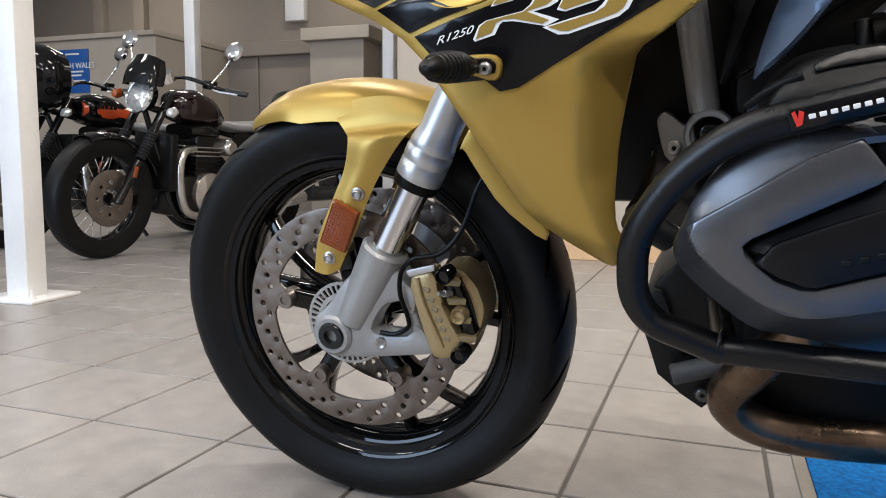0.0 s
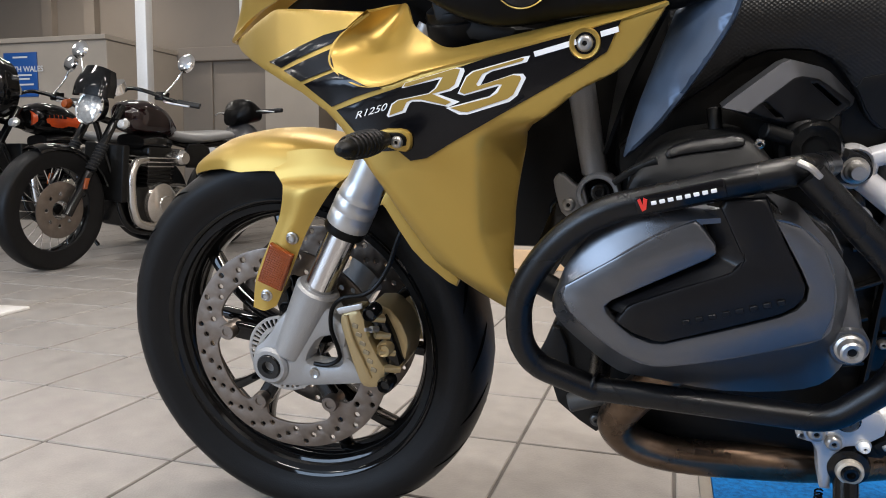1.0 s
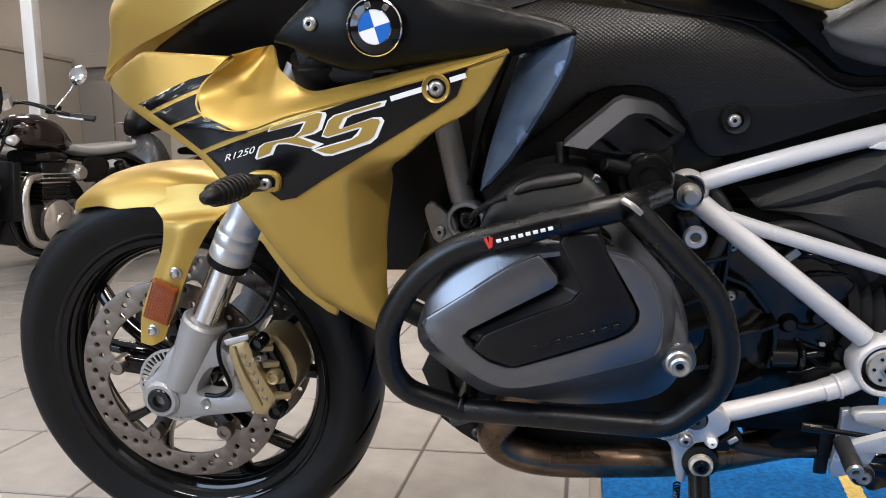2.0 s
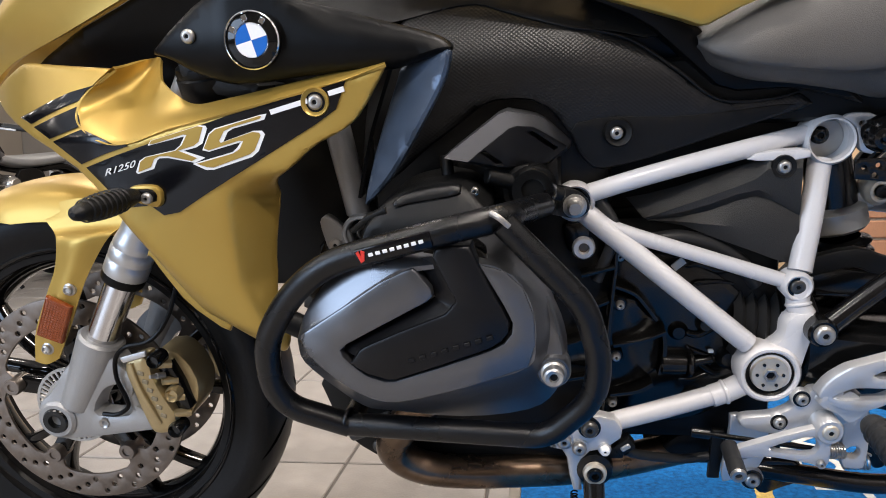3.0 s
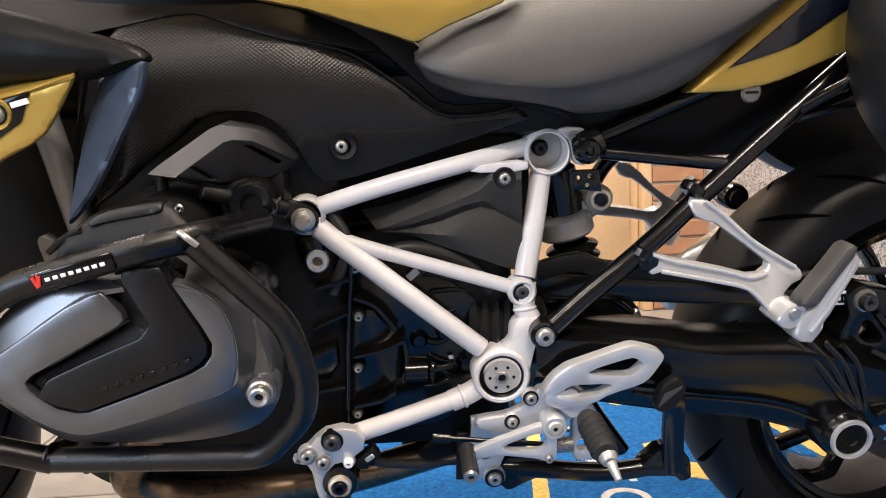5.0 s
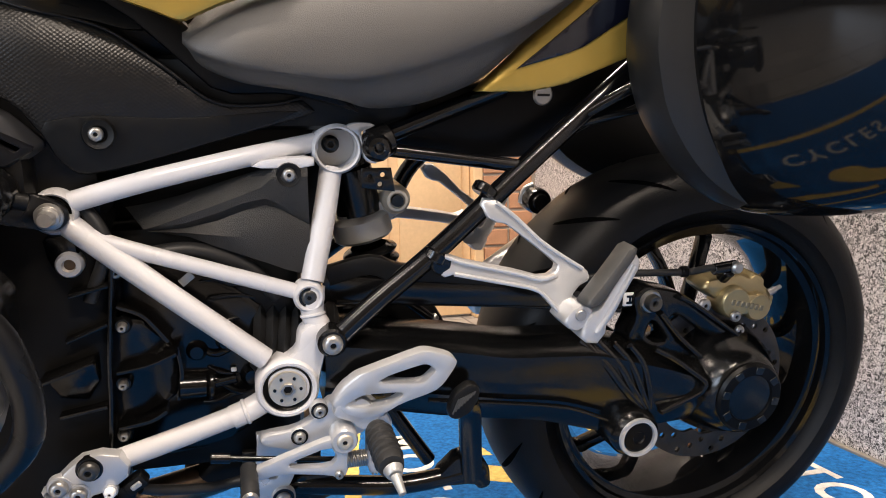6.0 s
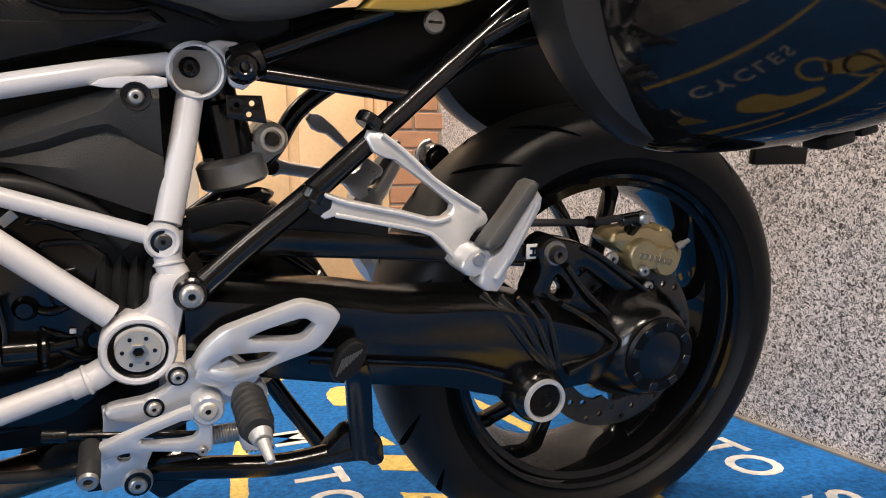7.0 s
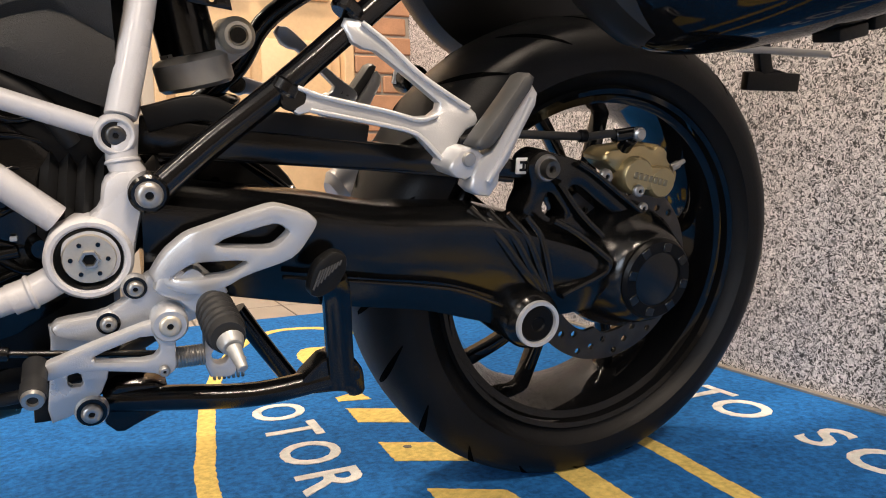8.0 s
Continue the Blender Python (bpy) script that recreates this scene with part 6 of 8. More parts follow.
def seat_line(level, y, pinch):
    return [Vector((x - 0.006 * (k == 0) * pinch, y + (0.03, 0.012, 0.0)[min(k, 2)] * (1 if y < 0 else 0), z)) for k, (x, z) in enumerate(zip(STATIONS, level))]


half_seat = sheet([seat_line([z + 0.004 for z in LOW], -0.09, 0), seat_line(LOW, -0.136, 0), seat_line([0.35 * a + 0.65 * b for a, b in zip(LOW, FOLD)], -0.157, 1), seat_line(FOLD, -0.165, 1),
                   seat_line([0.55 * a + 0.45 * b for a, b in zip(FOLD, CROWN)], -0.159, 1), seat_line([0.15 * a + 0.85 * b for a, b in zip(FOLD, CROWN)], -0.14, 1), seat_line([z + 0.006 for z in CROWN], -0.1, 0), seat_line([z + 0.012 for z in CROWN], 0.0, 0)], 0.006, 4, 4)
seat = part("seat", joined(half_seat.copy(), mirrored(half_seat)), SEAT_VINYL, moto, "charcoal vinyl rider seat")
half_seat.free()
tail = part("tail_panel", slab([(1.158, 0.717), (1.168, 0.727), (1.21, 0.765), (1.242, 0.796), (1.279, 0.829), (1.33, 0.862), (1.42, 0.86), (1.4, 0.79), (1.378, 0.774), (1.365, 0.768), (1.268, 0.728), (1.241, 0.7215), (1.213, 0.7175), (1.173, 0.7165)], -0.13, -0.11, 0.003, soft=0, step=0.008, yf=lambda x, z: 0.7 * max(0.0, 0.76 * (z - 0.743) - 0.65 * (x - 1.196))), GOLD, moto, "satin gold tail panel with a dark inset")
part("tail_inset", slab([(1.202, 0.743), (1.237, 0.771), (1.305, 0.827), (1.363, 0.84), (1.369, 0.822), (1.352, 0.8145), (1.283, 0.7695), (1.265, 0.762)], -0.1322, -0.12, 0.001, soft=0, step=0.008, yf=lambda x, z: 0.7 * max(0.0, 0.76 * (z - 0.743) - 0.65 * (x - 1.196))), NAVY_DECAL, tail)
under = part("undertail", slab([(1.03, 0.69), (1.1, 0.715), (1.19, 0.725), (1.38, 0.775), (1.46, 0.8), (1.5, 0.74), (1.36, 0.69), (1.3, 0.66), (1.275, 0.642), (1.25, 0.635), (1.19, 0.634), (1.15, 0.633), (1.07, 0.645), (1.05, 0.66)], -0.08, 0.08, 0.008, both=True), BLACK_SATIN, moto, "black undertail with a keyhole")
part("key_lock", lathe([(0, -0.005), (0.011, -0.005), (0.013, -0.003), (0.013, 0.004)], (1.257, -0.078, 0.712), (0, 1, 0), 24), STEEL, under)
part("key_slot", cuboid(1.249, 1.265, -0.0845, -0.0825, 0.7105, 0.7135, 0.0005, 1), BLACK_METAL, under)

# rear subframe
sub = part("rear_subframe", pipe([(0.985, -0.155, 0.437), (1.04, -0.15, 0.484), (1.105, -0.145, 0.535), (1.19, -0.13, 0.605), (1.27, -0.118, 0.672), (1.42, -0.1, 0.795)], 0.0125, 6, 18), TUBE_GLOSS, moto, "black tubular rear subframe")
part("subframe_tube", pipe([(1.045, -0.11, 0.652), (1.13, -0.119, 0.642), (1.22, -0.1255, 0.631)], 0.008), TUBE_GLOSS, sub)
part("subframe_tube", pipe([(1.05, -0.1, 0.662), (1.12, -0.1, 0.69), (1.2, -0.095, 0.72)], 0.0105), TUBE_GLOSS, sub)
part("subframe_clamp", rod((1.036, -0.12, 0.655), (1.06, -0.112, 0.664), 0.019), BLACK_METAL, sub)
bolt(sub, 1.044, -0.118, 0.655, 0.0165, BLACK_METAL, depth=0.02)
part("pivot_boss", lathe([(0, -0.012), (0.014, -0.012), (0.0165, -0.009), (0.0165, 0.015), (0, 0.015)], (0.986, -0.16, 0.4445), (0, 1, 0), 24), BLACK_METAL, sub)
bolt(sub, 0.986, -0.172, 0.4445, 0.0115, STEEL, depth=0.008)
part("subframe_boss", rod((1.1035, -0.148, 0.527), (1.1105, -0.147, 0.5385), 0.0152), TUBE_GLOSS, sub)
part("subframe_boss", rod((1.164, -0.138, 0.601), (1.171, -0.136, 0.6115), 0.0152), TUBE_GLOSS, sub)
part("perforated_tab", slab([(1.03, 0.628), (1.065, 0.628), (1.07, 0.6), (1.03, 0.605)], -0.1, -0.097, 0.001, [ring_points(1.04, 0.618, 0.003, 8), ring_points(1.055, 0.62, 0.003, 8), ring_points(1.052, 0.609, 0.003, 8)], soft=0), BLACK_METAL, sub)
part("subframe_tube", mirrored(pipe([(0.985, -0.165, 0.437), (1.105, -0.145, 0.535), (1.174, -0.13, 0.625), (1.42, -0.1, 0.765)], 0.0125)), TUBE_GLOSS, sub)


def hanger(side):
    fix = (lambda b: b) if side < 0 else mirrored
    def lean(x, z):
        return -0.138 - 0.167 * (x - 1.166) + 0.28 * (z - 0.601)

    def flange(points):
        return bar([(x, lean(x, z) - 0.008, z) for x, z in points], 0.009, 0.0045, 3, 0.35)
    h = part("passenger_footrest_hanger", fix(slab([(1.164, 0.598), (1.175, 0.5975), (1.183, 0.593), (1.201, 0.579), (1.227, 0.554), (1.251, 0.537), (1.276, 0.5215), (1.282, 0.516), (1.2835, 0.51), (1.281, 0.505), (1.271, 0.5), (1.264, 0.492), (1.26, 0.484), (1.268, 0.472), (1.262, 0.462), (1.248, 0.464), (1.243, 0.471), (1.223, 0.493), (1.214, 0.496), (1.194, 0.501), (1.126, 0.513), (1.116, 0.51), (1.11, 0.514), (1.099, 0.526), (1.104, 0.533), (1.116, 0.537), (1.14, 0.529), (1.196, 0.518), (1.224, 0.511), (1.236, 0.512), (1.244, 0.518), (1.246, 0.524), (1.223, 0.543), (1.197, 0.563), (1.189, 0.569), (1.178, 0.571), (1.168, 0.576), (1.159, 0.59)],
                                                     -0.007, 0.009, 0.0035, soft=0, both=True, yf=lean)), SILVER, moto, "silver cast passenger footrest hanger")
    part("hanger_flange", fix(flange([(1.178, 0.594), (1.2, 0.577), (1.2265, 0.5515), (1.251, 0.5345), (1.274, 0.5205)])), SILVER, h)
    part("hanger_flange", fix(flange([(1.116, 0.5345), (1.14, 0.5265), (1.196, 0.5155), (1.224, 0.5085), (1.242, 0.513)])), SILVER, h)
    part("hanger_flange", fix(flange([(1.126, 0.515), (1.194, 0.503), (1.216, 0.498), (1.228, 0.491), (1.249, 0.467)])), SILVER, h)
    part("footrest_bracket", fix(slab([(1.239, 0.468), (1.243, 0.476), (1.25, 0.484), (1.259, 0.4875), (1.268, 0.486), (1.274, 0.48), (1.272, 0.472), (1.265, 0.461), (1.256, 0.457), (1.246, 0.46)], -0.222, -0.18, 0.003, soft=0)), SILVER, h)
    part("footrest", fix(slab([(1.259, 0.45), (1.263, 0.463), (1.272, 0.479), (1.281, 0.484), (1.291, 0.503), (1.307, 0.529), (1.315, 0.544), (1.32, 0.546), (1.326, 0.538), (1.325, 0.527), (1.312, 0.502), (1.299, 0.474), (1.291, 0.463), (1.29, 0.453), (1.281, 0.441), (1.267, 0.443)], -0.226, -0.196, 0.004, soft=0, both=True)), SILVER, h)
    part("footrest_edge", fix(bar([(1.277, -0.228, 0.456), (1.29, -0.229, 0.478), (1.303, -0.229, 0.503), (1.318, -0.228, 0.533)], 0.006, 0.005, 3, 0.4)), SILVER, h)
    part("footrest_rubber", fix(slab([(1.26, 0.489), (1.266, 0.498), (1.284, 0.521), (1.298, 0.54), (1.307, 0.553), (1.314, 0.556), (1.32, 0.552), (1.316, 0.541), (1.3, 0.518), (1.287, 0.498), (1.278, 0.488), (1.268, 0.485)], -0.231, -0.2, 0.005, soft=0, both=True)), STRIP_RUBBER, h)
    pin = lathe([(0, -0.003), (0.0058, -0.003), (0.007, -0.001), (0.0072, 0.004)], (1.2585, -0.222, 0.4765), (0, 1, 0), 18)
    part("hinge_pin", fix(pin), STEEL, h)
    part("hanger_bush", fix(rod((1.112, -0.16, 0.525), (1.112, -0.14, 0.525), 0.012)), BLACK_METAL, h)


hanger(-1)
hanger(1)

part("far_mount", lathe([(0, -0.016), (0.012, -0.016), (0.014, -0.01), (0.019, -0.01), (0.021, -0.004), (0.021, 0.03)], (1.348, 0.13, 0.537), (0, 1, 0), 24), BLACK_METAL, moto)
part("far_mount", pipe([(1.33, 0.15, 0.53), (1.335, 0.15, 0.55), (1.348, 0.15, 0.557)], 0.007), SILVER, moto)

# rear suspension unit
shock = part("shock_absorber", lathe([(0, 0), (0.034, 0), (0.038, 0.004), (0.038, 0.027), (0.034, 0.031), (0.028, 0.033), (0.028, 0.037), (0, 0.037)], (1.047, -0.02, 0.527), (-0.25, 0, 1), 32), SHOCK_GREY, moto, "grey suspension unit with preload adjuster")
part("shock_body", rod((1.041, -0.02, 0.556), (1.026, -0.02, 0.62), 0.029), BLACK_METAL, shock)
part("adjuster_centre", lathe([(0, -0.0085), (0.0075, -0.0085), (0.008, -0.004)], (1.083, -0.046, 0.5795), (0, 1, 0), 24), BLACK_METAL, shock)
part("preload_adjuster", lathe([(0, -0.002), (0.009, -0.002), (0.01, -0.006), (0.0135, -0.006), (0.0145, -0.002), (0.017, 0), (0.0185, 0.004), (0.0185, 0.022), (0.017, 0.023), (0.017, 0.025), (0.0185, 0.026), (0.0185, 0.06), (0, 0.06)], (1.083, -0.046, 0.5795), (0, 1, 0), 30), CAP_ALLOY, shock)
part("adjuster_link", bar([(1.086, -0.02, 0.575), (1.06, -0.02, 0.555)], 0.03, 0.03), SHOCK_GREY, shock)
for k in range(4):
    part("bellows_fold", lathe([(0.024, -0.008), (0.034, -0.003), (0.036, 0), (0.034, 0.003), (0.024, 0.008)], (1.054 + 0.0035 * k, -0.02, 0.508 - 0.014 * k), (-0.25, 0, 1), 28), BLACK_METAL, shock)
part("shock_spring", sweep([Vector((1.09 - 0.0011 * k + 0.03 * math.cos(k * 0.35), -0.02 + 0.03 * math.sin(k * 0.35), 0.38 + 0.0009 * k)) for k in range(90)], circle(0.006, 8)), BLACK_METAL, shock)
part("shock_top", rod((1.03, -0.02, 0.6), (1.015, -0.02, 0.67), 0.025), BLACK_METAL, shock)

# swing arm, final drive and torque link
arm = part("swing_arm", beam([(0.98, -0.105, 0.4, 0.045, 0.05), (1.05, -0.11, 0.388, 0.043, 0.052), (1.14, -0.114, 0.374, 0.042, 0.055), (1.2, -0.116, 0.364, 0.042, 0.054), (1.26, -0.118, 0.358, 0.042, 0.057), (1.32, -0.12, 0.348, 0.043, 0.064), (1.37, -0.121, 0.336, 0.044, 0.064), (1.42, -0.121, 0.332, 0.044, 0.054), (1.46, -0.12, 0.326, 0.044, 0.046), (1.5, -0.115, 0.322, 0.04, 0.042)]), BLACK_METAL, moto, "black cast swing arm with shaft drive")
part("final_drive", lathe([(0, -0.05), (0.035, -0.05), (0.045, -0.048), (0.055, -0.04), (0.062, -0.024), (0.075, 0.0), (0.082, 0.03), (0.08, 0.06), (0.0, 0.06)], (1.536, -0.13, 0.325), (0, 1, 0), 40), BLACK_METAL, arm)
part("hub_cap", lathe([(0, 0.004), (0.03, 0.003), (0.033, -0.004), (0.046, -0.004), (0.0495, 0.0), (0.0495, 0.02)], (1.537, -0.178, 0.325), (0, 1, 0), 40), BLACK_SATIN, arm)
for k in range(8):
    a = math.pi * k / 4 + 0.2
    part("cap_notch", moved(cuboid(-0.006, 0.006, -0.1835, -0.18, 0.034, 0.045, 0.001, 1), Matrix.Translation((1.537, 0, 0.325)) @ pose(0, 0, 0, 0, math.degrees(a), 0)), BLACK_METAL, arm)
part("pivot_housing", lathe([(0, -0.056), (0.026, -0.056), (0.031, -0.05), (0.034, -0.04), (0.035, 0.03), (0, 0.03)], (1.3715, -0.13, 0.291), (0, 1, 0), 36), BLACK_METAL, arm)
part("pivot_ring", lathe([(0.0208, -0.0005), (0.0216, -0.004), (0.0258, -0.004), (0.0266, 0.0)], (1.3705, -0.1855, 0.291), (0, 1, 0), 40), SILVER, arm, "bare metal ring")
part("pivot_plug", lathe([(0, -0.001), (0.007, -0.001), (0.0085, -0.003), (0.0185, -0.002), (0.0208, 0.002)], (1.3705, -0.1855, 0.291), (0, 1, 0), 36), BLACK_SATIN, arm)
part("drive_web", slab([(1.38, 0.455), (1.386, 0.466), (1.4, 0.473), (1.416, 0.468), (1.44, 0.463), (1.465, 0.453), (1.5, 0.429), (1.538, 0.401), (1.567, 0.381), (1.562, 0.366), (1.54, 0.35), (1.52, 0.336), (1.46, 0.352), (1.42, 0.382), (1.383, 0.388), (1.376, 0.402), (1.388, 0.43)], -0.128, -0.09, 0.005,
                       [[(1.436, 0.424), (1.446, 0.431), (1.456, 0.427), (1.496, 0.398), (1.517, 0.384), (1.489, 0.381), (1.474, 0.384), (1.452, 0.404)], [(1.41, 0.424), (1.418, 0.42), (1.438, 0.394), (1.418, 0.393), (1.403, 0.404)]], soft=1), BLACK_METAL, arm)
part("web_edge", bar([(1.42, -0.13, 0.436), (1.452, -0.132, 0.399), (1.49, -0.136, 0.366), (1.52, -0.14, 0.34)], 0.012, 0.008, 3, 0.4), BLACK_METAL, arm)
part("web_edge", bar([(1.445, -0.131, 0.4575), (1.467, -0.131, 0.446), (1.5, -0.131, 0.424), (1.55, -0.131, 0.39)], 0.01, 0.007, 3, 0.4), BLACK_METAL, arm)
part("cast_rib", bar([(1.4, -0.156, 0.398), (1.426, -0.162, 0.384), (1.464, -0.165, 0.357), (1.4725, -0.166, 0.349), (1.4715, -0.166, 0.341), (1.461, -0.166, 0.333), (1.41, -0.167, 0.314)], 0.016, 0.0075, 4, 0.4), BLACK_METAL, arm)
part("arm_crease", bar([(1.1, -0.159, 0.359), (1.2, -0.162, 0.345), (1.28, -0.165, 0.332), (1.335, -0.166, 0.31)], 0.008, 0.004, 4, 0.45), BLACK_METAL, arm)
for k in range(4):
    part("gaiter_fold", bar([(1.303 + 0.021 * k, -0.141 - 0.004 * k, 0.412 - 0.003 * k), (1.329 + 0.0175 * k, -0.16, 0.385 - 0.001 * k), (1.353 + 0.012 * k, -0.167, 0.354 - 0.001 * k), (1.381 + 0.005 * k, -0.166, 0.322)], 0.014, 0.011 - 0.001 * k, 5, 0.45), BLACK_METAL, arm)
hug = part("inner_mudguard", slab([(1.0, 0.36), (1.0, 0.47), (1.1, 0.468), (1.135, 0.44), (1.16, 0.4), (1.165, 0.36)], -0.02, 0.05, 0.006), BLACK_PLASTIC, moto, "black inner mudguard ahead of the rear wheel")
part("drain_hose", pipe([(1.08, -0.05, 0.46), (1.12, -0.06, 0.43), (1.15, -0.055, 0.4), (1.2, -0.05, 0.385)], 0.006), BLACK_GLOSS, hug)
part("hose_clip", lathe([(0.006, -0.004), (0.0085, -0.003), (0.0085, 0.003), (0.006, 0.004)], (1.13, -0.058, 0.422), (0.6, 0, -0.8), 14), STEEL, hug)
part("torque_link", sweep(spline([(0.985, -0.085, 0.486), (1.07, -0.095, 0.477), (1.224, -0.1, 0.464), (1.34, -0.103, 0.451), (1.41, -0.105, 0.447)], 5), lambda t: box_section(0.02, 0.036 - 0.017 * t, 0.15)), BLACK_METAL, arm)
part("link_groove", bar([(1.0, -0.097, 0.468), (1.2, -0.103, 0.453), (1.37, -0.113, 0.437)], 0.008, 0.005, 4), BLACK_METAL, arm)
part("link_pad", bar([(0.99, -0.094, 0.5), (1.04, -0.096, 0.512), (1.075, -0.097, 0.5), (1.14, -0.099, 0.494), (1.2, -0.101, 0.485)], 0.014, 0.024, 3), BLACK_PLASTIC, arm)
part("link_washer", lathe([(0, -0.014), (0.014, -0.014), (0.0155, -0.011), (0.0155, 0.01)], (1.405, -0.118, 0.452), (0, 1, 0), 24), STEEL, arm)
part("link_nut", lathe([(0.003, -0.02), (0.0045, -0.023), (0.0095, -0.024), (0.0115, -0.02), (0.0115, -0.014)], (1.405, -0.118, 0.452), (0, 1, 0), 20), BOLT_DARK, arm)
part("link_tag", joined(cuboid(1.37, 1.388, -0.121, -0.118, 0.4445, 0.463, 0.001, 1)), WHITE_MARK, arm)
part("tag_mark", joined(cuboid(1.374, 1.384, -0.1222, -0.1205, 0.448, 0.451, 0.0004, 1), cuboid(1.374, 1.384, -0.1222, -0.1205, 0.4565, 0.4595, 0.0004, 1), cuboid(1.3775, 1.3805, -0.1222, -0.1205, 0.45, 0.458, 0.0004, 1)), BLACK_DECAL, arm)
for x, z, r in ((1.489, 0.44, 0.0095), (1.54, 0.421, 0.008), (1.549, 0.4, 0.007)):
    bolt(arm, x, -0.125, z, r)
part("silencer", rod((1.24, 0.14, 0.375), (1.47, 0.17, 0.5), 0.036, 0.05, 28, 0.3), SILVER, moto, "brushed steel silencer on the far side")
# rear calliper
rc = part("rear_brake_calliper", slab([(1.493, 0.458), (1.503, 0.47), (1.528, 0.472), (1.553, 0.477), (1.57, 0.469), (1.578, 0.476), (1.594, 0.468), (1.595, 0.456), (1.614, 0.443), (1.613, 0.426), (1.604, 0.414), (1.584, 0.41), (1.551, 0.419), (1.53, 0.434), (1.508, 0.446)], -0.112, -0.07, 0.008, soft=1), CALIPER, moto, "gold rear brake calliper")
part("piston_housing", joined(lathe([(0, -0.004), (0.02, -0.004), (0.0225, -0.001), (0.0235, 0.004), (0.0235, 0.03)], (1.541, -0.12, 0.4385), (0, 1, 0), 32), lathe([(0, -0.003), (0.0175, -0.003), (0.02, 0), (0.0205, 0.004), (0.0205, 0.03)], (1.58, -0.12, 0.4295), (0, 1, 0), 32), cuboid(1.541, 1.58, -0.1225, -0.1, 0.42, 0.449, 0.004)), CALIPER, rc)
part("raised_mark", joined(*[moved(cuboid(-0.003, 0.003, -0.1248, -0.122, -0.004, 0.004, 0.0008, 1), Matrix.Translation((1.536 + 0.0078 * k, 0, 0.44 - 0.0018 * k)) @ pose(0, 0, 0, 0, 12, 0)) for k in range(7)]), CALIPER_MARK, rc, "pale raised bars")
part("bleed_nipple", lathe([(0, -0.01), (0.003, -0.01), (0.0035, 0.0), (0.005, 0.0), (0.005, 0.012)], (1.612, -0.11, 0.45), (-0.9, 0, -0.4), 12), STEEL, rc)
part("hose_union", joined(rod((1.504, -0.115, 0.486), (1.54, -0.115, 0.49), 0.008), rod((1.527, -0.118, 0.484), (1.527, -0.105, 0.47), 0.009)), BLACK_METAL, rc)
part("union_bolt", lathe([(0, -0.006), (0.006, -0.006), (0.0085, -0.003), (0.0085, 0.004)], (1.535, -0.122, 0.489), (0, 1, 0), 14), STEEL, rc)
part("brake_line", pipe([(1.3, -0.115, 0.482), (1.352, -0.117, 0.4885), (1.426, -0.118, 0.487), (1.465, -0.118, 0.486), (1.497, -0.116, 0.489), (1.51, -0.115, 0.486)], 0.0048), RUBBER_PART, rc)
part("line_clip", rod((1.452, -0.118, 0.4868), (1.462, -0.118, 0.4866), 0.0075), BLACK_SATIN, rc)

# rider's footrest, gear lever and heel guard
plate = part("footrest_plate", slab([(0.903, 0.331), (0.909, 0.337), (0.943, 0.34), (0.962, 0.35), (0.98, 0.372), (0.99, 0.374), (1.005, 0.364), (1.024, 0.362), (1.046, 0.358), (1.05, 0.348), (1.028, 0.336), (1.02, 0.325), (0.99, 0.324), (0.969, 0.317), (0.942, 0.313), (0.907, 0.323)], -0.164, -0.148, 0.0045, soft=1), SILVER, moto, "silver cast footrest plate")
part("lower_plate", slab([(0.9, 0.33), (0.901, 0.308), (0.892, 0.232), (0.914, 0.238), (0.936, 0.252), (0.946, 0.275), (0.947, 0.315)], -0.138, -0.13, 0.002, [[(0.911, 0.278), (0.922, 0.279), (0.924, 0.266), (0.912, 0.266)]], soft=1), SILVER, plate)
part("switch_bracket", slab([(1.029, 0.33), (1.028, 0.26), (1.056, 0.256), (1.06, 0.272), (1.06, 0.34)], -0.142, -0.13, 0.003, [ring_points(1.043, 0.28, 0.008, 12)], soft=1), SILVER, plate)
part("heel_guard", slab([(0.98, 0.371), (0.993, 0.394), (1.009, 0.409), (1.018, 0.414), (1.08, 0.4335), (1.091, 0.4345), (1.118, 0.426), (1.126, 0.4185), (1.125, 0.412), (1.111, 0.391), (1.1, 0.3825), (1.06, 0.371), (1.046, 0.363), (1.03, 0.358), (1.008, 0.358)], -0.188, -0.172, 0.003,
                        [[(1.034, 0.4), (1.046, 0.407), (1.084, 0.417), (1.092, 0.4165), (1.1005, 0.4095), (1.098, 0.406), (1.088, 0.397), (1.078, 0.396)], [(0.998, 0.371), (1.004, 0.377), (1.016, 0.385), (1.023, 0.3865), (1.061, 0.3855), (1.063, 0.382), (1.052, 0.3755), (1.043, 0.373)]], soft=1, hole_soft=1, yf=lambda x, z: 0.3 * max(0, 1.02 - x)), SILVER, plate)
part("guard_neck", slab([(0.984, 0.36), (0.988, 0.374), (1.002, 0.384), (1.02, 0.372), (1.03, 0.355), (1.01, 0.348)], -0.18, -0.162, 0.004), SILVER, plate)
for x, z, r, y in ((0.971, 0.362, 0.0095, -0.162), (0.948, 0.332, 0.0095, -0.162), (0.929, 0.241, 0.0125, -0.14)):
    part("bolt_seat", lathe([(0, -0.003), (r, -0.003), (r + 0.002, 0), (r + 0.002, 0.006)], (x, y, z), (0, 1, 0), 20), SILVER, plate)
    part("washer", lathe([(0, -0.0005), (r * 1.02, -0.0005), (r * 1.05, 0.002)], (x, y - 0.003, z), (0, 1, 0), 20), BLACK_METAL, plate)
    bolt(plate, x, y - 0.003, z, r * 0.74, STEEL, depth=0.006)
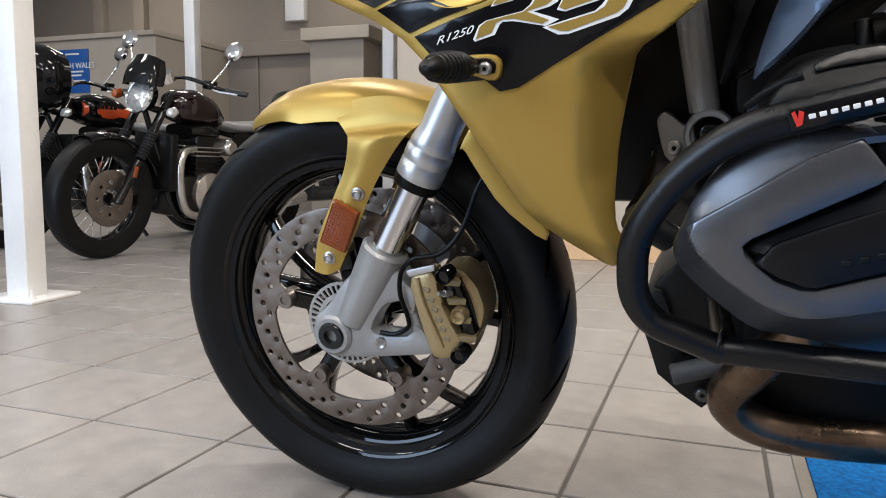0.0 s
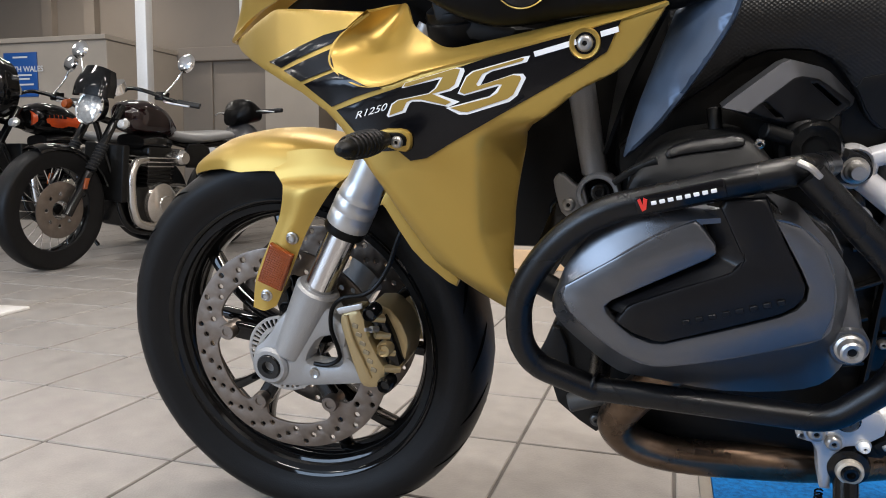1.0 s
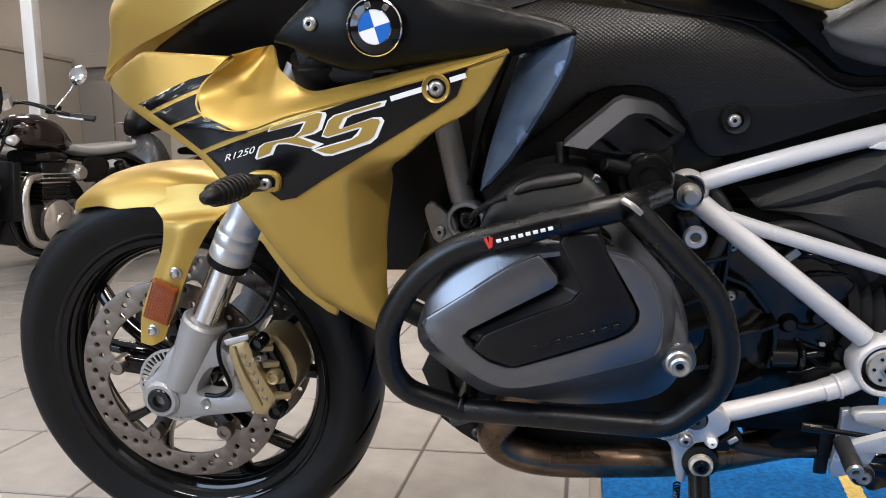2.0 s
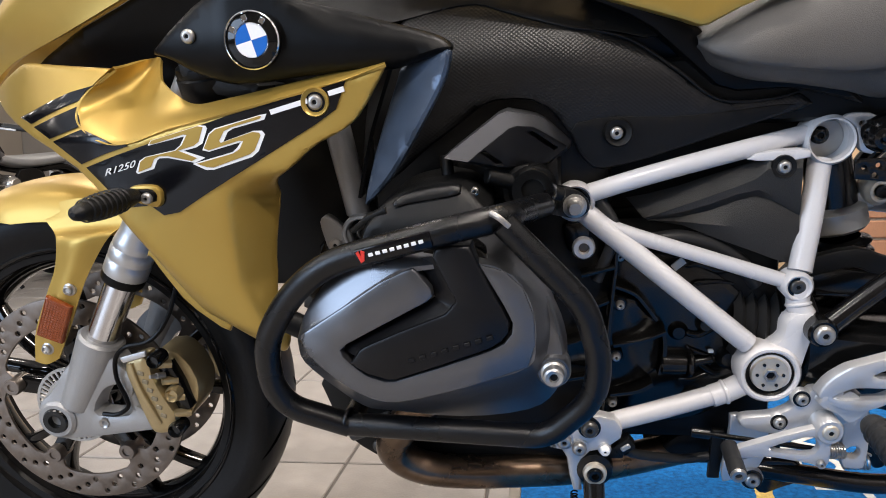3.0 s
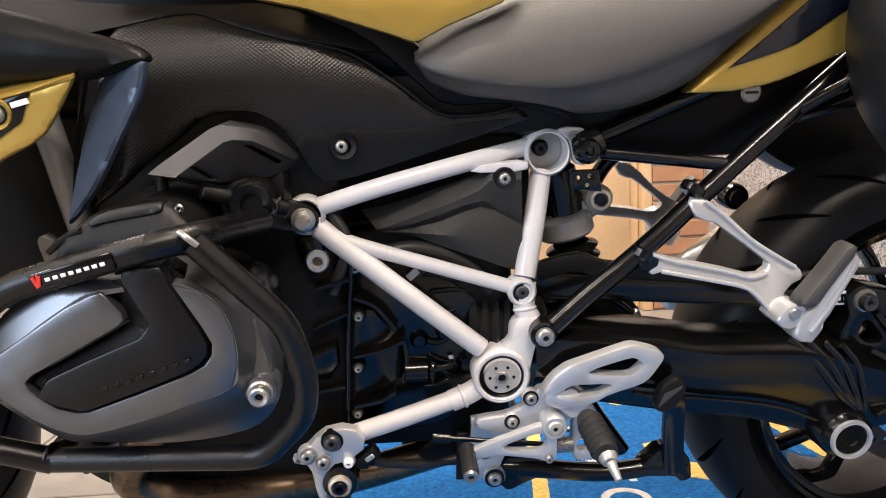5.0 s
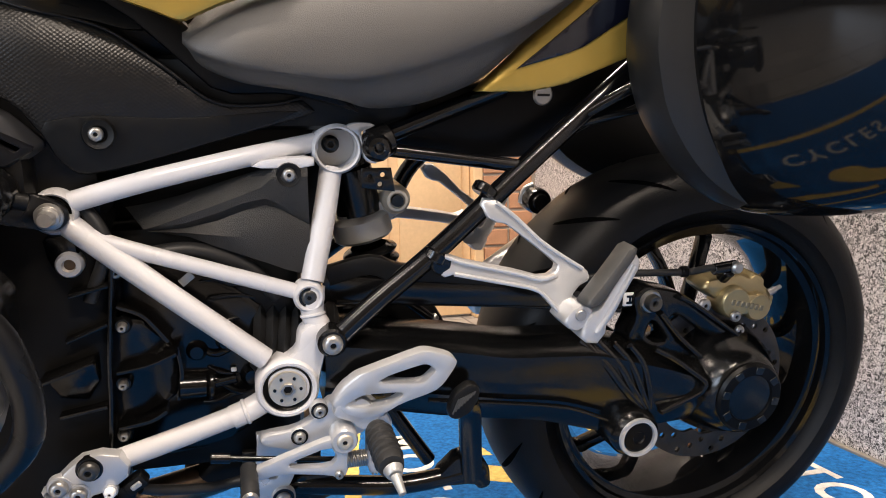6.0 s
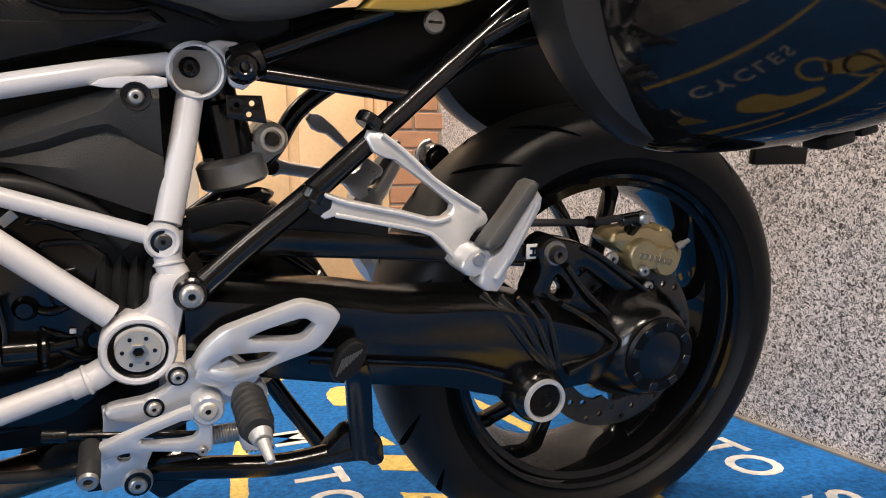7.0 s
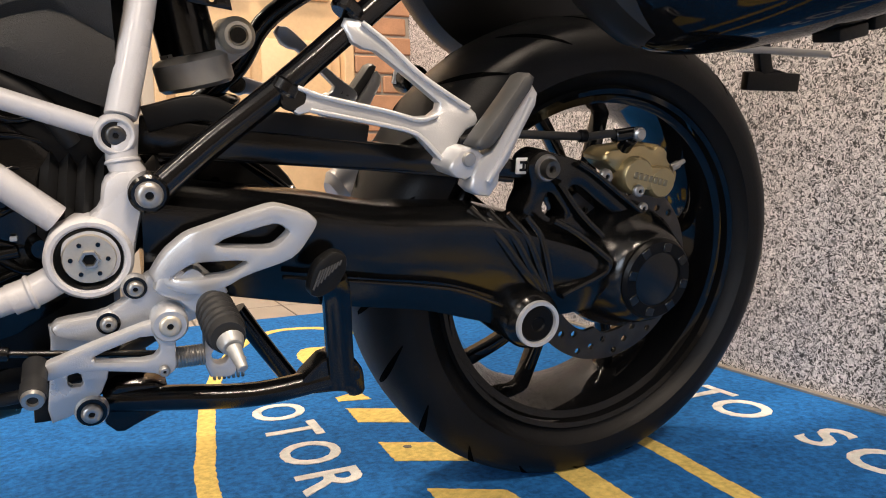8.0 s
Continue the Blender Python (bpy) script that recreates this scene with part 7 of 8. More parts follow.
lever = part("gear_lever", slab([(0.984, 0.338), (0.94, 0.324), (0.893, 0.307), (0.887, 0.299), (0.895, 0.293), (0.927, 0.299), (0.98, 0.29), (0.99, 0.284), (1.0, 0.29), (1.0, 0.313), (1.003, 0.335)], -0.186, -0.176, 0.003, [[(0.934, 0.311), (0.981, 0.3265), (0.988, 0.311), (0.98, 0.302), (0.937, 0.3055)]], soft=1), SILVER, moto, "silver gear lever with rubber toe piece")
part("lever_pivot", lathe([(0, 0.0), (0.006, 0.0), (0.0065, -0.003), (0.0135, -0.003), (0.0155, 0.0), (0.0155, 0.03)], (0.996, -0.187, 0.333), (0, 1, 0), 26), SILVER, lever)
bolt(lever, 0.996, -0.189, 0.333, 0.0095, CAP_ALLOY, depth=0.004)
part("toe_rubber", lathe([(0, -0.024), (0.006, -0.024), (0.0095, -0.022), (0.0102, -0.018), (0.0095, -0.015), (0.0102, -0.012), (0.0095, -0.009), (0.0102, -0.006), (0.0095, -0.003), (0.0098, 0.024), (0, 0.024)], (0.891, -0.197, 0.3), (0, 1, 0.2), 20), RUBBER_PART, lever)
part("toe_cap", lathe([(0, 0.0), (0.004, 0.0), (0.0045, -0.003), (0.008, -0.003), (0.009, 0.001)], (0.891, -0.2205, 0.2955), (0, 1, 0.2), 16), STEEL, lever)
part("shift_rod", rod((0.85, -0.16, 0.315), (0.99, -0.168, 0.3), 0.0032), BLACK_METAL, lever)
part("rod_joint", rod((0.85, -0.16, 0.315), (0.872, -0.162, 0.313), 0.006), BLACK_METAL, lever)
bolt(lever, 0.9895, -0.187, 0.292, 0.005)
peg = part("footrest", lathe([(0.0, 0.0), (0.01, 0.0), (0.0125, 0.003), (0.014, 0.008)] + [((0.0136, 0.0146)[k % 2], 0.012 + 0.0075 * k) for k in range(8)] + [(0.014, 0.072), (0.013, 0.0765), (0.0, 0.077)], (1.0285, -0.208, 0.3565), (0.02, -1, -0.05), 28), RUBBER_PART, moto, "rubber-covered rider footrest with a metal feeler")
for k in range(5):
    c = Vector((1.0285, -0.208, 0.3565)) + Vector((0.02, -1, -0.05)).normalized() * (0.017 + 0.0115 * k)
    part("footrest_rib", lathe([(0.0135, -0.003), (0.0163, -0.0008), (0.0163, 0.0008), (0.0135, 0.003)], c, (0.25, -1, -0.05), 24), RUBBER_PART, peg)
part("feeler", joined(rod((1.031, -0.284, 0.351), (1.032, -0.293, 0.348), 0.0105, 0.0085), rod((1.032, -0.293, 0.348), (1.036, -0.311, 0.3375), 0.0058, 0.0038)), SHOCK_GREY, peg)
part("footrest_clevis", bar([(1.02, -0.155, 0.362), (1.018, -0.18, 0.36)], 0.03, 0.034), SILVER, peg)
part("footrest_spring", sweep([Vector((1.0 + 0.00024 * k, -0.152 + 0.0085 * math.cos(k * 0.55), 0.2885 + 0.0085 * math.sin(k * 0.55))) for k in range(115)], circle(0.0017, 8)), STEEL, plate)

# centre stand
cs = part("centre_stand", pipe([(0.94, -0.105, 0.235), (1.0, -0.115, 0.232), (1.08, -0.122, 0.226), (1.16, -0.125, 0.235), (1.185, -0.125, 0.24)], 0.0125, 6, 16), BLACK_METAL, moto, "black centre stand, folded up")
part("stand_foot", slab([(1.12, 0.236), (1.151, 0.266), (1.183, 0.253), (1.191, 0.241), (1.194, 0.213), (1.178, 0.211), (1.17, 0.22), (1.128, 0.222)], -0.135, -0.11, 0.004), BLACK_METAL, cs)
part("stand_tang", bar([(1.168, -0.13, 0.226), (1.161, -0.14, 0.282), (1.152, -0.16, 0.336), (1.143, -0.176, 0.358)], 0.012, 0.028, 3), BLACK_METAL, cs)
pad = part("tang_pad", slab([(1.1165, 0.359), (1.123, 0.379), (1.14, 0.3905), (1.153, 0.386), (1.1535, 0.371), (1.144, 0.353), (1.127, 0.345), (1.1175, 0.349)], -0.192, -0.178, 0.004, soft=2), BLACK_PLASTIC, cs)
for k in range(8):
    part("pad_rib", bar([(1.1205 + 0.0035 * k, -0.1925, 0.3545 + 0.0031 * k), (1.1275 + 0.0028 * k, -0.1925, 0.3725 - 0.0046 * k + 0.0058 * k)], 0.0016, 0.0016), STRIP_RUBBER, cs)
part("stand_bracket", slab([(0.94, 0.253), (0.996, 0.25), (0.996, 0.22), (0.975, 0.212), (0.951, 0.2), (0.936, 0.216)], -0.115, -0.09, 0.004), BLACK_METAL, cs)
part("stand_leg", pipe([(1.085, 0.02, 0.27), (1.11, 0.02, 0.23), (1.15, 0.02, 0.17)], 0.011), BLACK_METAL, cs)
part("stand_spring", sweep([Vector((1.035 + 0.0003 * k, -0.13 + 0.009 * math.cos(k * 0.42), 0.262 + 0.009 * math.sin(k * 0.42))) for k in range(110)], circle(0.0016, 6)), STEEL, cs)
part("floor_casing", slab([(0.86, 0.28), (0.98, 0.28), (0.98, 0.235), (0.9, 0.225), (0.8, 0.23)], -0.09, 0.09, 0.01, both=True), DARK_CAVITY, moto)

# ---- panniers ----
CASE = [(1.352, 0.97), (1.325, 0.88), (1.317, 0.79), (1.325, 0.738), (1.346, 0.686), (1.391, 0.631), (1.44, 0.598), (1.478, 0.5855), (1.543, 0.588), (1.61, 0.605), (1.685, 0.634), (1.78, 0.672), (1.87, 0.725), (1.93, 0.8), (1.945, 0.88), (1.9, 0.98), (1.75, 1.04), (1.55, 1.045), (1.42, 1.02)]


def domed_lid(outline, cx, cz, y, sphere_y, radius):
    """A lid shaped as part of a ball inside an outline, rolled in tightly at its rim."""
    rows = []
    for k in range(34):
        s = math.sin(math.pi / 2 * (1 - k / 33.5))
        row = []
        for p in outline:
            dx, dz = (p.x - cx) * s, (p.y - cz) * s
            turn = min(1.0, max(0.0, (dx + 0.15) / 0.3))
            bent_x = dx + 0.1 * turn * turn * (3 - 2 * turn)      # it turns away faster towards the back
            ball = sphere_y - math.sqrt(max(0.004, radius ** 2 - bent_x * bent_x - dz * dz))
            row.append(Vector((cx + dx, y + (min(ball, y) - y) * math.sqrt(1 - s ** 9), cz + dz)))
        rows.append(row)
    return loft(rows)


def pannier(side, label):
    case = tagged(empty("pannier", moto.matrix_world.copy()), label, "pannier", "panniers on the motorcycle")
    fix = (lambda b: b) if side < 0 else mirrored
    rim = ring_curve(CASE, 5)
    lid_rim = [Vector((1.65 + (p.x - 1.65) * 0.927, 0.82 + (p.y - 0.82) * 1.02)) for p in rim]
    part("case_shell", fix(domed_lid(lid_rim, 1.681, 0.83, -0.19, -0.124, 0.344)), BLACK_GLOSS, case, "gloss black outer shell")
    part("case_back", fix(slab([(p.x, p.y) for p in rim], -0.226, -0.14, 0.03, soft=0, both=True)), RIBBON, case, "satin black inner shell")
    if side < 0:
        for x0, z0, w in ((1.616, 0.6065, 0.02), (1.655, 0.619, 0.012)):
            part("case_foot", moved(cuboid(-w, w, -0.322, -0.29, -0.0065, 0.0065, 0.002), Matrix.Translation((x0, 0, z0)) @ pose(0, 0, 0, 0, -13, 0)), BLACK_PLASTIC, case)
    else:
        case.matrix_world = case.matrix_world @ Matrix.Translation((-0.005, 0, -0.025))


pannier(-1, "gloss black hard pannier hung beside the rear wheel")
pannier(1, "black hard pannier on the far side of the tail")
part("carrier_bracket", pipe([(1.28, -0.115, 0.682), (1.36, -0.14, 0.73), (1.42, -0.17, 0.74)], 0.007), BLACK_METAL, moto)
part("carrier_bracket", pipe([(1.272, -0.113, 0.675), (1.4, -0.13, 0.705), (1.45, -0.16, 0.7)], 0.005), BLACK_METAL, moto)
part("plate_bracket", joined(cuboid(1.8107, 1.9181, -0.017, -0.003, 0.5411, 0.5685, 0.003), bar([(1.8498, -0.01, 0.5665), (1.8438, -0.01, 0.5782), (1.8278, -0.01, 0.6282)], 0.014, 0.024), slab([(1.8320, 0.5685), (1.8378, 0.5782), (1.8557, 0.5748), (1.8919, 0.5685)], -0.014, -0.008, 0.001, soft=0)), BLACK_PLASTIC, moto, "small black bracket behind the rear wheel")
part("hugger_edge", cuboid(1.7541, 1.9734, -0.02, 0.0, 0.5935, 0.6043, 0.004), SHOCK_GREY, moto)
part("rear_hugger_arm", bar([(1.5, -0.03, 0.76), (1.65, -0.01, 0.72), (1.87, 0.01, 0.665)], 0.06, 0.03), BLACK_SATIN, moto)

# ---- carpet pattern ----
def floor_stroke(points, w, mat, name="carpet_line", n=6):
    p = [np.array((q.x, q.y)) for q in spline([(a, b, 0) for a, b in points], n)]
    left, right = [], []
    for i, q in enumerate(p):
        d = p[min(i + 1, len(p) - 1)] - p[max(i - 1, 0)]
        nn = np.array((-d[1], d[0])) / max(1e-9, np.hypot(*d))
        left.append(tuple(q + nn * w / 2))
        right.append(tuple(q - nn * w / 2))
    return flat_shape(name, left + right[::-1], mat)


floor_stroke([(1.05, -1.25), (1.045, -0.6), (1.053, 0.07), (1.072, 0.265), (1.104, 0.496), (1.165, 0.77), (1.247, 0.985), (1.345, 1.105), (1.426, 1.112), (1.493, 1.069), (1.545, 0.985), (1.61, 0.77), (1.66, 0.45), (1.681, 0.0), (1.662, -0.25), (1.645, -0.6), (1.62, -1.25)], 0.03, CARPET_YELLOW)
floor_stroke([(1.05, -1.25), (1.2, -1.36), (1.34, -1.4), (1.5, -1.36), (1.62, -1.25)], 0.03, CARPET_YELLOW)
# the stylised machine in the emblem, as plain bars and rings
flat_shape("carpet_block", [(1.318, 0.158), (1.407, 0.109), (1.419, 0.017), (1.314, 0.074)], CARPET_YELLOW)
flat_shape("carpet_block", [(1.325, 0.349), (1.41, 0.3), (1.403, 0.218), (1.321, 0.265)], CARPET_YELLOW)
flat_shape("carpet_block", [(1.316, -0.036), (1.408, -0.091), (1.418, -0.19), (1.309, -0.12)], CARPET_YELLOW)
flat_shape("carpet_block", [(1.34, 0.792), (1.372, 0.864), (1.439, 0.85), (1.426, 0.706), (1.337, 0.68)], CARPET_YELLOW, soft=1)
flat_shape("carpet_block", [(1.327, 0.422), (1.376, 0.44), (1.385, 0.38), (1.325, 0.395)], CARPET_YELLOW)
flat_shape("carpet_block", [(1.496, -0.051), (1.542, -0.064), (1.536, -0.189), (1.56, -0.4), (1.53, -0.42), (1.49, -0.164)], CARPET_YELLOW)
flat_shape("carpet_stain", [(1.344, 0.118), (1.35, 0.125), (1.358, 0.12), (1.356, 0.112), (1.347, 0.111)], DIM_WALL, 0.0075, 1)
flat_shape("carpet_block", [(1.35, -0.35), (1.42, -0.3), (1.5, -0.42), (1.55, -0.62), (1.5, -0.66), (1.44, -0.5), (1.36, -0.46)], CARPET_YELLOW, soft=1)
for cx, cy in ((1.4, -0.72), (1.56, -0.86)):
    floor_stroke([(cx + 0.075 * math.cos(a), cy + 0.075 * math.sin(a)) for a in (0.3 + 0.58 * k for k in range(11))], 0.022, CARPET_YELLOW, "carpet_ring", 3)
flat_shape("carpet_block", [(1.4, -0.78), (1.47, -0.72), (1.56, -0.8), (1.62, -0.95), (1.55, -1.0), (1.48, -0.88)], CARPET_YELLOW, soft=1)
carpet_text("MOTOR", 1.207, 0.29, 0.126, -90, spacing=1.34)
carpet_text("CYCLES", 1.2, -0.5, 0.126, -90, spacing=1.34)
for letter, lx, ly in (("T", 1.93, 0.1), ("O", 1.922, 0.004), ("S", 1.924, -0.157), ("O", 1.91, -0.262), ("U", 1.9, -0.37), ("T", 1.9, -0.47), ("H", 1.9, -0.57)):
    carpet_text(letter, lx, ly, 0.128, -90)

# ---- door, brick pier and skirting beyond the motorcycle ----
structure("wall_door", joined(cuboid(1.1, 1.14, DOOR_Y + 0.02, DOOR_Y + 0.13, 0, CEILING, 0), cuboid(1.1, WALL_E, DOOR_Y + 0.07, DOOR_Y + 0.13, 2.1, CEILING, 0)), CREAM_WALL, "cream wall round the wooden door")
door = structure("door_1", cuboid(1.17, 1.83, DOOR_Y + 0.05, DOOR_Y + 0.09, 0.01, 2.06, 0.004), WOOD, "pale wooden door with raised panels, shut")
for x0, x1 in ((1.21, 1.48), (1.52, 1.79)):
    for z0, z1 in ((0.15, 0.95), (1.1, 1.95)):
        part("door_panel", cuboid(x0, x1, DOOR_Y + 0.035, DOOR_Y + 0.052, z0, z1, 0.008), WOOD, door)
part("door_handle", pipe([(1.235, DOOR_Y + 0.04, 1.02), (1.235, DOOR_Y - 0.01, 1.02), (1.3, DOOR_Y - 0.015, 1.02)], 0.009), STEEL, door)
for x0 in (1.14, 1.832):
    structure("trim", cuboid(x0, x0 + 0.04, DOOR_Y + 0.0, DOOR_Y + 0.1, 0, 2.1, 0.004), WOOD, "pale wooden door frame")
pier = structure("wall_brick", cuboid(1.876, WALL_E, DOOR_Y + 0.012, DOOR_Y + 0.12, 0, 2.1, 0), MORTAR, "orange brick pier with pale mortar joints")
brick_me = {}
rnd = random.Random(4)
for row in range(28):
    z = 0.006 + 0.075 * row
    x = 1.876
    cuts = (0.215, 0.015) if row % 2 else (0.103, 0.125)
    for wdt in cuts:
        if wdt < 0.03:
            continue
        key = wdt
        if key not in brick_me:
            bm = cuboid(0, wdt, -0.006, 0.02, 0, 0.065, 0.004, 1)
            first = part("brick", bm, BRICK, pier, flat=True)
            brick_me[key] = first.data
            first.location = (x, DOOR_Y + 0.006, z)
        else:
            ob = new("brick", brick_me[key])
            ob.parent = pier
            ob.location = (x, DOOR_Y + 0.006 + rnd.uniform(-0.002, 0.002), z)
        x += wdt + 0.01
structure("trim", cuboid(WALL_E - 0.014, WALL_E - 0.001, MAT_Y0, DOOR_Y, 0, 0.012, 0.002), TRIM_METAL, "thin strip at the foot of the chippings wall")

# ---- far end of the showroom ----
structure("wall_north", cuboid(-10.4, -1.3, 6.6, 6.75, 0, CEILING, 0), BEIGE_WALL, "taupe painted far wall")
structure("wall_low", cuboid(-10.2, -5.1, 5.35, 6.6, 0, 1.85, 0.01), CREAM_WALL, "cream boxed-out partition with a ledge on top")
structure("trim", cuboid(-10.2, -5.08, 5.31, 6.6, 1.85, 1.9, 0.006), CREAM_WALL, "cream ledge on the partition")
structure("trim", cuboid(-5.1, -3.75, 6.5, 6.6, 1.78, 1.94, 0.01), BEIGE_WALL, "taupe beam along the far wall")
structure("pillar", cuboid(-3.75, -3.1, 6.2, 6.6, 0, 1.85, 0.006), CREAM_WALL, "cream painted brick pier")
structure("pillar", cuboid(-3.82, -3.0, 6.12, 6.6, 1.85, 1.98, 0.006), CREAM_WALL, "cream capping on the pier")
for x in (-7.0, -6.35):
    structure("pillar", cuboid(x - 0.08, x + 0.08, 6.5, 6.6, 1.9, CEILING, 0.004), BEIGE_WALL, "taupe upright on the far wall")
structure("trim", cuboid(-4.7, -4.67, 6.57, 6.6, 0.72, 1.78, 0.003), BEIGE_WALL, "surface cable duct on the far wall")
tagged(part("socket_box", joined(cuboid(-4.76, -4.6, 6.53, 6.6, 0.66, 0.78, 0.01), cuboid(-4.73, -4.63, 6.525, 6.532, 0.69, 0.75, 0.004)), POST_WHITE), "white surface socket box on the far wall", "socket")
tagged(part("junction_box", cuboid(-4.25, -4.0, 6.5, 6.6, 2.15, 2.5, 0.012), POST_WHITE), "white wall-mounted cabinet above the beam", "cabinet")


def post(x, y, turn, label):
    ob = structure("post", cuboid(-0.048, 0.048, -0.048, 0.048, 0.0, CEILING, 0.008), POST_WHITE, label, flat=False)
    ob.matrix_world = pose(x, y, 0, 0, 0, turn)
    part("base_plate", cuboid(-0.13, 0.13, -0.12, 0.12, 0, 0.012, 0.003), POST_WHITE, ob)
    for sx in (-1, 1):
        part("anchor_bolt", joined(lathe([(0, 0.035), (0.006, 0.035), (0.007, 0.01), (0.014, 0.01), (0.014, 0.0)], (sx * 0.1, -0.085, 0.012), (0, 0, 1), 10)), POST_WHITE, ob)
    return ob


post(-1.91, 0.985, 6, "white painted square steel post bolted to the floor")
post(-3.56, 4.02, 6, "white painted square steel post")
post(-2.05, 4.55, 6, "white painted square steel post")
SIGN_BLUE = material("blue_poster", (0.02, 0.1, 0.36), 0.4)
poster = tagged(part("poster", cuboid(-6.45, -6.0, 5.335, 5.348, 1.28, 1.75, 0.002), SIGN_BLUE), "blue and white poster on the partition wall", "poster")
t = text_mesh("SOUTH WALES", 0.085, 0.001, 0.001)
part("lettering", moved(t, Matrix.Translation((-6.2, 5.333, 1.57)) @ LEFT_SIDE), WHITE_MARK, poster, flat=True)
for k, (w, z) in enumerate(((0.3, 1.5), (0.24, 1.46), (0.34, 1.4), (0.2, 1.69))):
    part("text_bar", cuboid(-6.22 - w / 2, -6.22 + w / 2, 5.331, 5.334, z, z + 0.018, 0), WHITE_MARK, poster, flat=True)

for k, (lx, ly) in enumerate(CEILING_LIGHTS):
    if k == 0:
        fitting = tagged(part("ceiling_light", joined(cuboid(-0.5, 0.5, -0.1, 0.1, -0.05, 0.0, 0.01)), POST_WHITE), "white ceiling light fitting, switched on", "ceiling light", "ceiling lights")
        fitting.location = (lx, ly, CEILING)
    else:
        copy_thing(fitting, pose(lx, ly, CEILING))

# ---- other machines in the showroom ----
TANK_MAROON = material("maroon_tank_paint", (0.01, 0.003, 0.0035), 0.12, 0, 0.4)
TANK_ORANGE = material("orange_tank_paint", (0.55, 0.07, 0.012), 0.2, 0, 0.6)
SEAT_GREY = material("grey_seat", (0.22, 0.22, 0.22), 0.4)
SCOOTER_RED = material("red_scooter_paint", (0.3, 0.012, 0.02), 0.25, 0, 0.5)
SCOOTER_GREY = material("grey_scooter_plastic", (0.045, 0.045, 0.047), 0.3, 0, 0.3)
LENS = material("headlight_glass", (0.62, 0.62, 0.6), 0.08, 0.6, 0.8, 0.3, 60, 120)
DULL_ALLOY = material("dull_engine_alloy", (0.6, 0.57, 0.53), 0.22, 0.92)


def street_bike(name, m, label, tank_mat, flyscreen, band):
    """An upright twin with spoked wheels; x runs back from the front axle, y to its right, z up."""
    b = tagged(empty(name), label, "motorcycle", "parked motorcycles")

    FRONT = ("fork_leg", "fork_gaiter", "upper_tube", "reflector", "mirror_stem", "mirror", "handle_grip", "indicator", "indicator_stalk", "headlight", "headlight_lens", "headlight_rim",
             "handlebar", "brake_lever", "master_cylinder", "clocks", "flyscreen")

    def p(nm, bm, mat, parent=b, lab=""):
        if nm in FRONT:        # the rake of the steering
            for v in bm.verts:
                v.co.x += 0.24 * max(0.0, v.co.z - 0.33)
        return part(nm, bm, mat, parent, lab)
    for wx, R, w in ((0.0, 0.325, 0.052), (1.42, 0.32, 0.068)):
        wh = p("wheel", lathe([(0.225, -0.03), (0.235, -0.034), (0.228, -0.02), (0.222, 0), (0.228, 0.02), (0.235, 0.034), (0.225, 0.03), (0.215, 0)], (wx, 0, R), (0, 1, 0), 48, True), BLACK_GLOSS)
        p("tyre", lathe(tyre_profile(R, w, 0.228, 0.02), (wx, 0, R), (0, 1, 0), 56, True), RUBBER, wh)
        p("hub", lathe([(0, -0.05), (0.03, -0.05), (0.035, -0.03), (0.035, 0.03), (0.03, 0.05), (0, 0.05)], (wx, 0, R), (0, 1, 0), 20), BLACK_METAL, wh)
        for k in range(24):
            a = 2 * math.pi * k / 24
            a2 = a + (0.5 if k % 2 else -0.5)
            p("spoke", rod((wx + 0.034 * math.sin(a2), 0.03 * (-1) ** (k // 2), R + 0.034 * math.cos(a2)), (wx + 0.222 * math.sin(a), 0, R + 0.222 * math.cos(a)), 0.0024, None, 6), CHROME, wh)
        vents = [ring_points(wx + 0.085 * math.sin(2 * math.pi * k / 8), R + 0.085 * math.cos(2 * math.pi * k / 8), 0.011, 8) for k in range(8)]
        p("brake_disc", slab(ring_points(wx, R, 0.15, 40), -0.062, -0.057, 0.001, [ring_points(wx, R, 0.05, 20)] + vents, soft=0, hole_soft=0), DISC_STEEL, wh)
    for s in (-1, 1):
        f = p("fork_leg", rod((0.01, s * 0.095, 0.3), (0.1, s * 0.095, 0.53), 0.026), BLACK_METAL)
        p("fork_gaiter", lathe([(0.034 if k % 2 else 0.024, 0.0083 * k) for k in range(19)], (0.105, s * 0.095, 0.54), (0.36, 0, 0.93), 16), RUBBER_PART, f)
        p("upper_tube", rod((0.15, s * 0.095, 0.67), (0.23, s * 0.095, 0.9), 0.024), BLACK_METAL, f)
        p("reflector", cuboid(0.055, 0.08, s * 0.125 - 0.006, s * 0.125 + 0.006, 0.44, 0.5, 0.003), AMBER, f)
        p("mirror_stem", pipe([(0.3, s * 0.3, 0.98), (0.33, s * 0.34, 1.07), (0.32, s * 0.38, 1.14 if s < 0 else 1.18)], 0.006), CHROME)
        p("mirror", lathe([(0, -0.012), (0.045, -0.012), (0.055, 0.0), (0.045, 0.018), (0, 0.028)], (0.32, s * 0.39, 1.165 if s < 0 else 1.205), (-1, 0, 0), 24), CHROME)
        p("handle_grip", rod((0.42, s * 0.3, 0.95), (0.47, s * 0.42, 0.94), 0.017), RUBBER_PART)
        p("indicator", joined(lathe([(0, 0.03), (0.022, 0.025), (0.03, 0), (0.022, -0.02), (0, -0.025)], (0.15, s * 0.21, 0.8 if s < 0 else 0.88), (-1, 0, 0), 16)), LENS if s < 0 else AMBER)
        p("indicator_stalk", rod((0.18, s * 0.09, 0.82), (0.16, s * 0.19, 0.82 if s < 0 else 0.88), 0.006), BLACK_METAL)
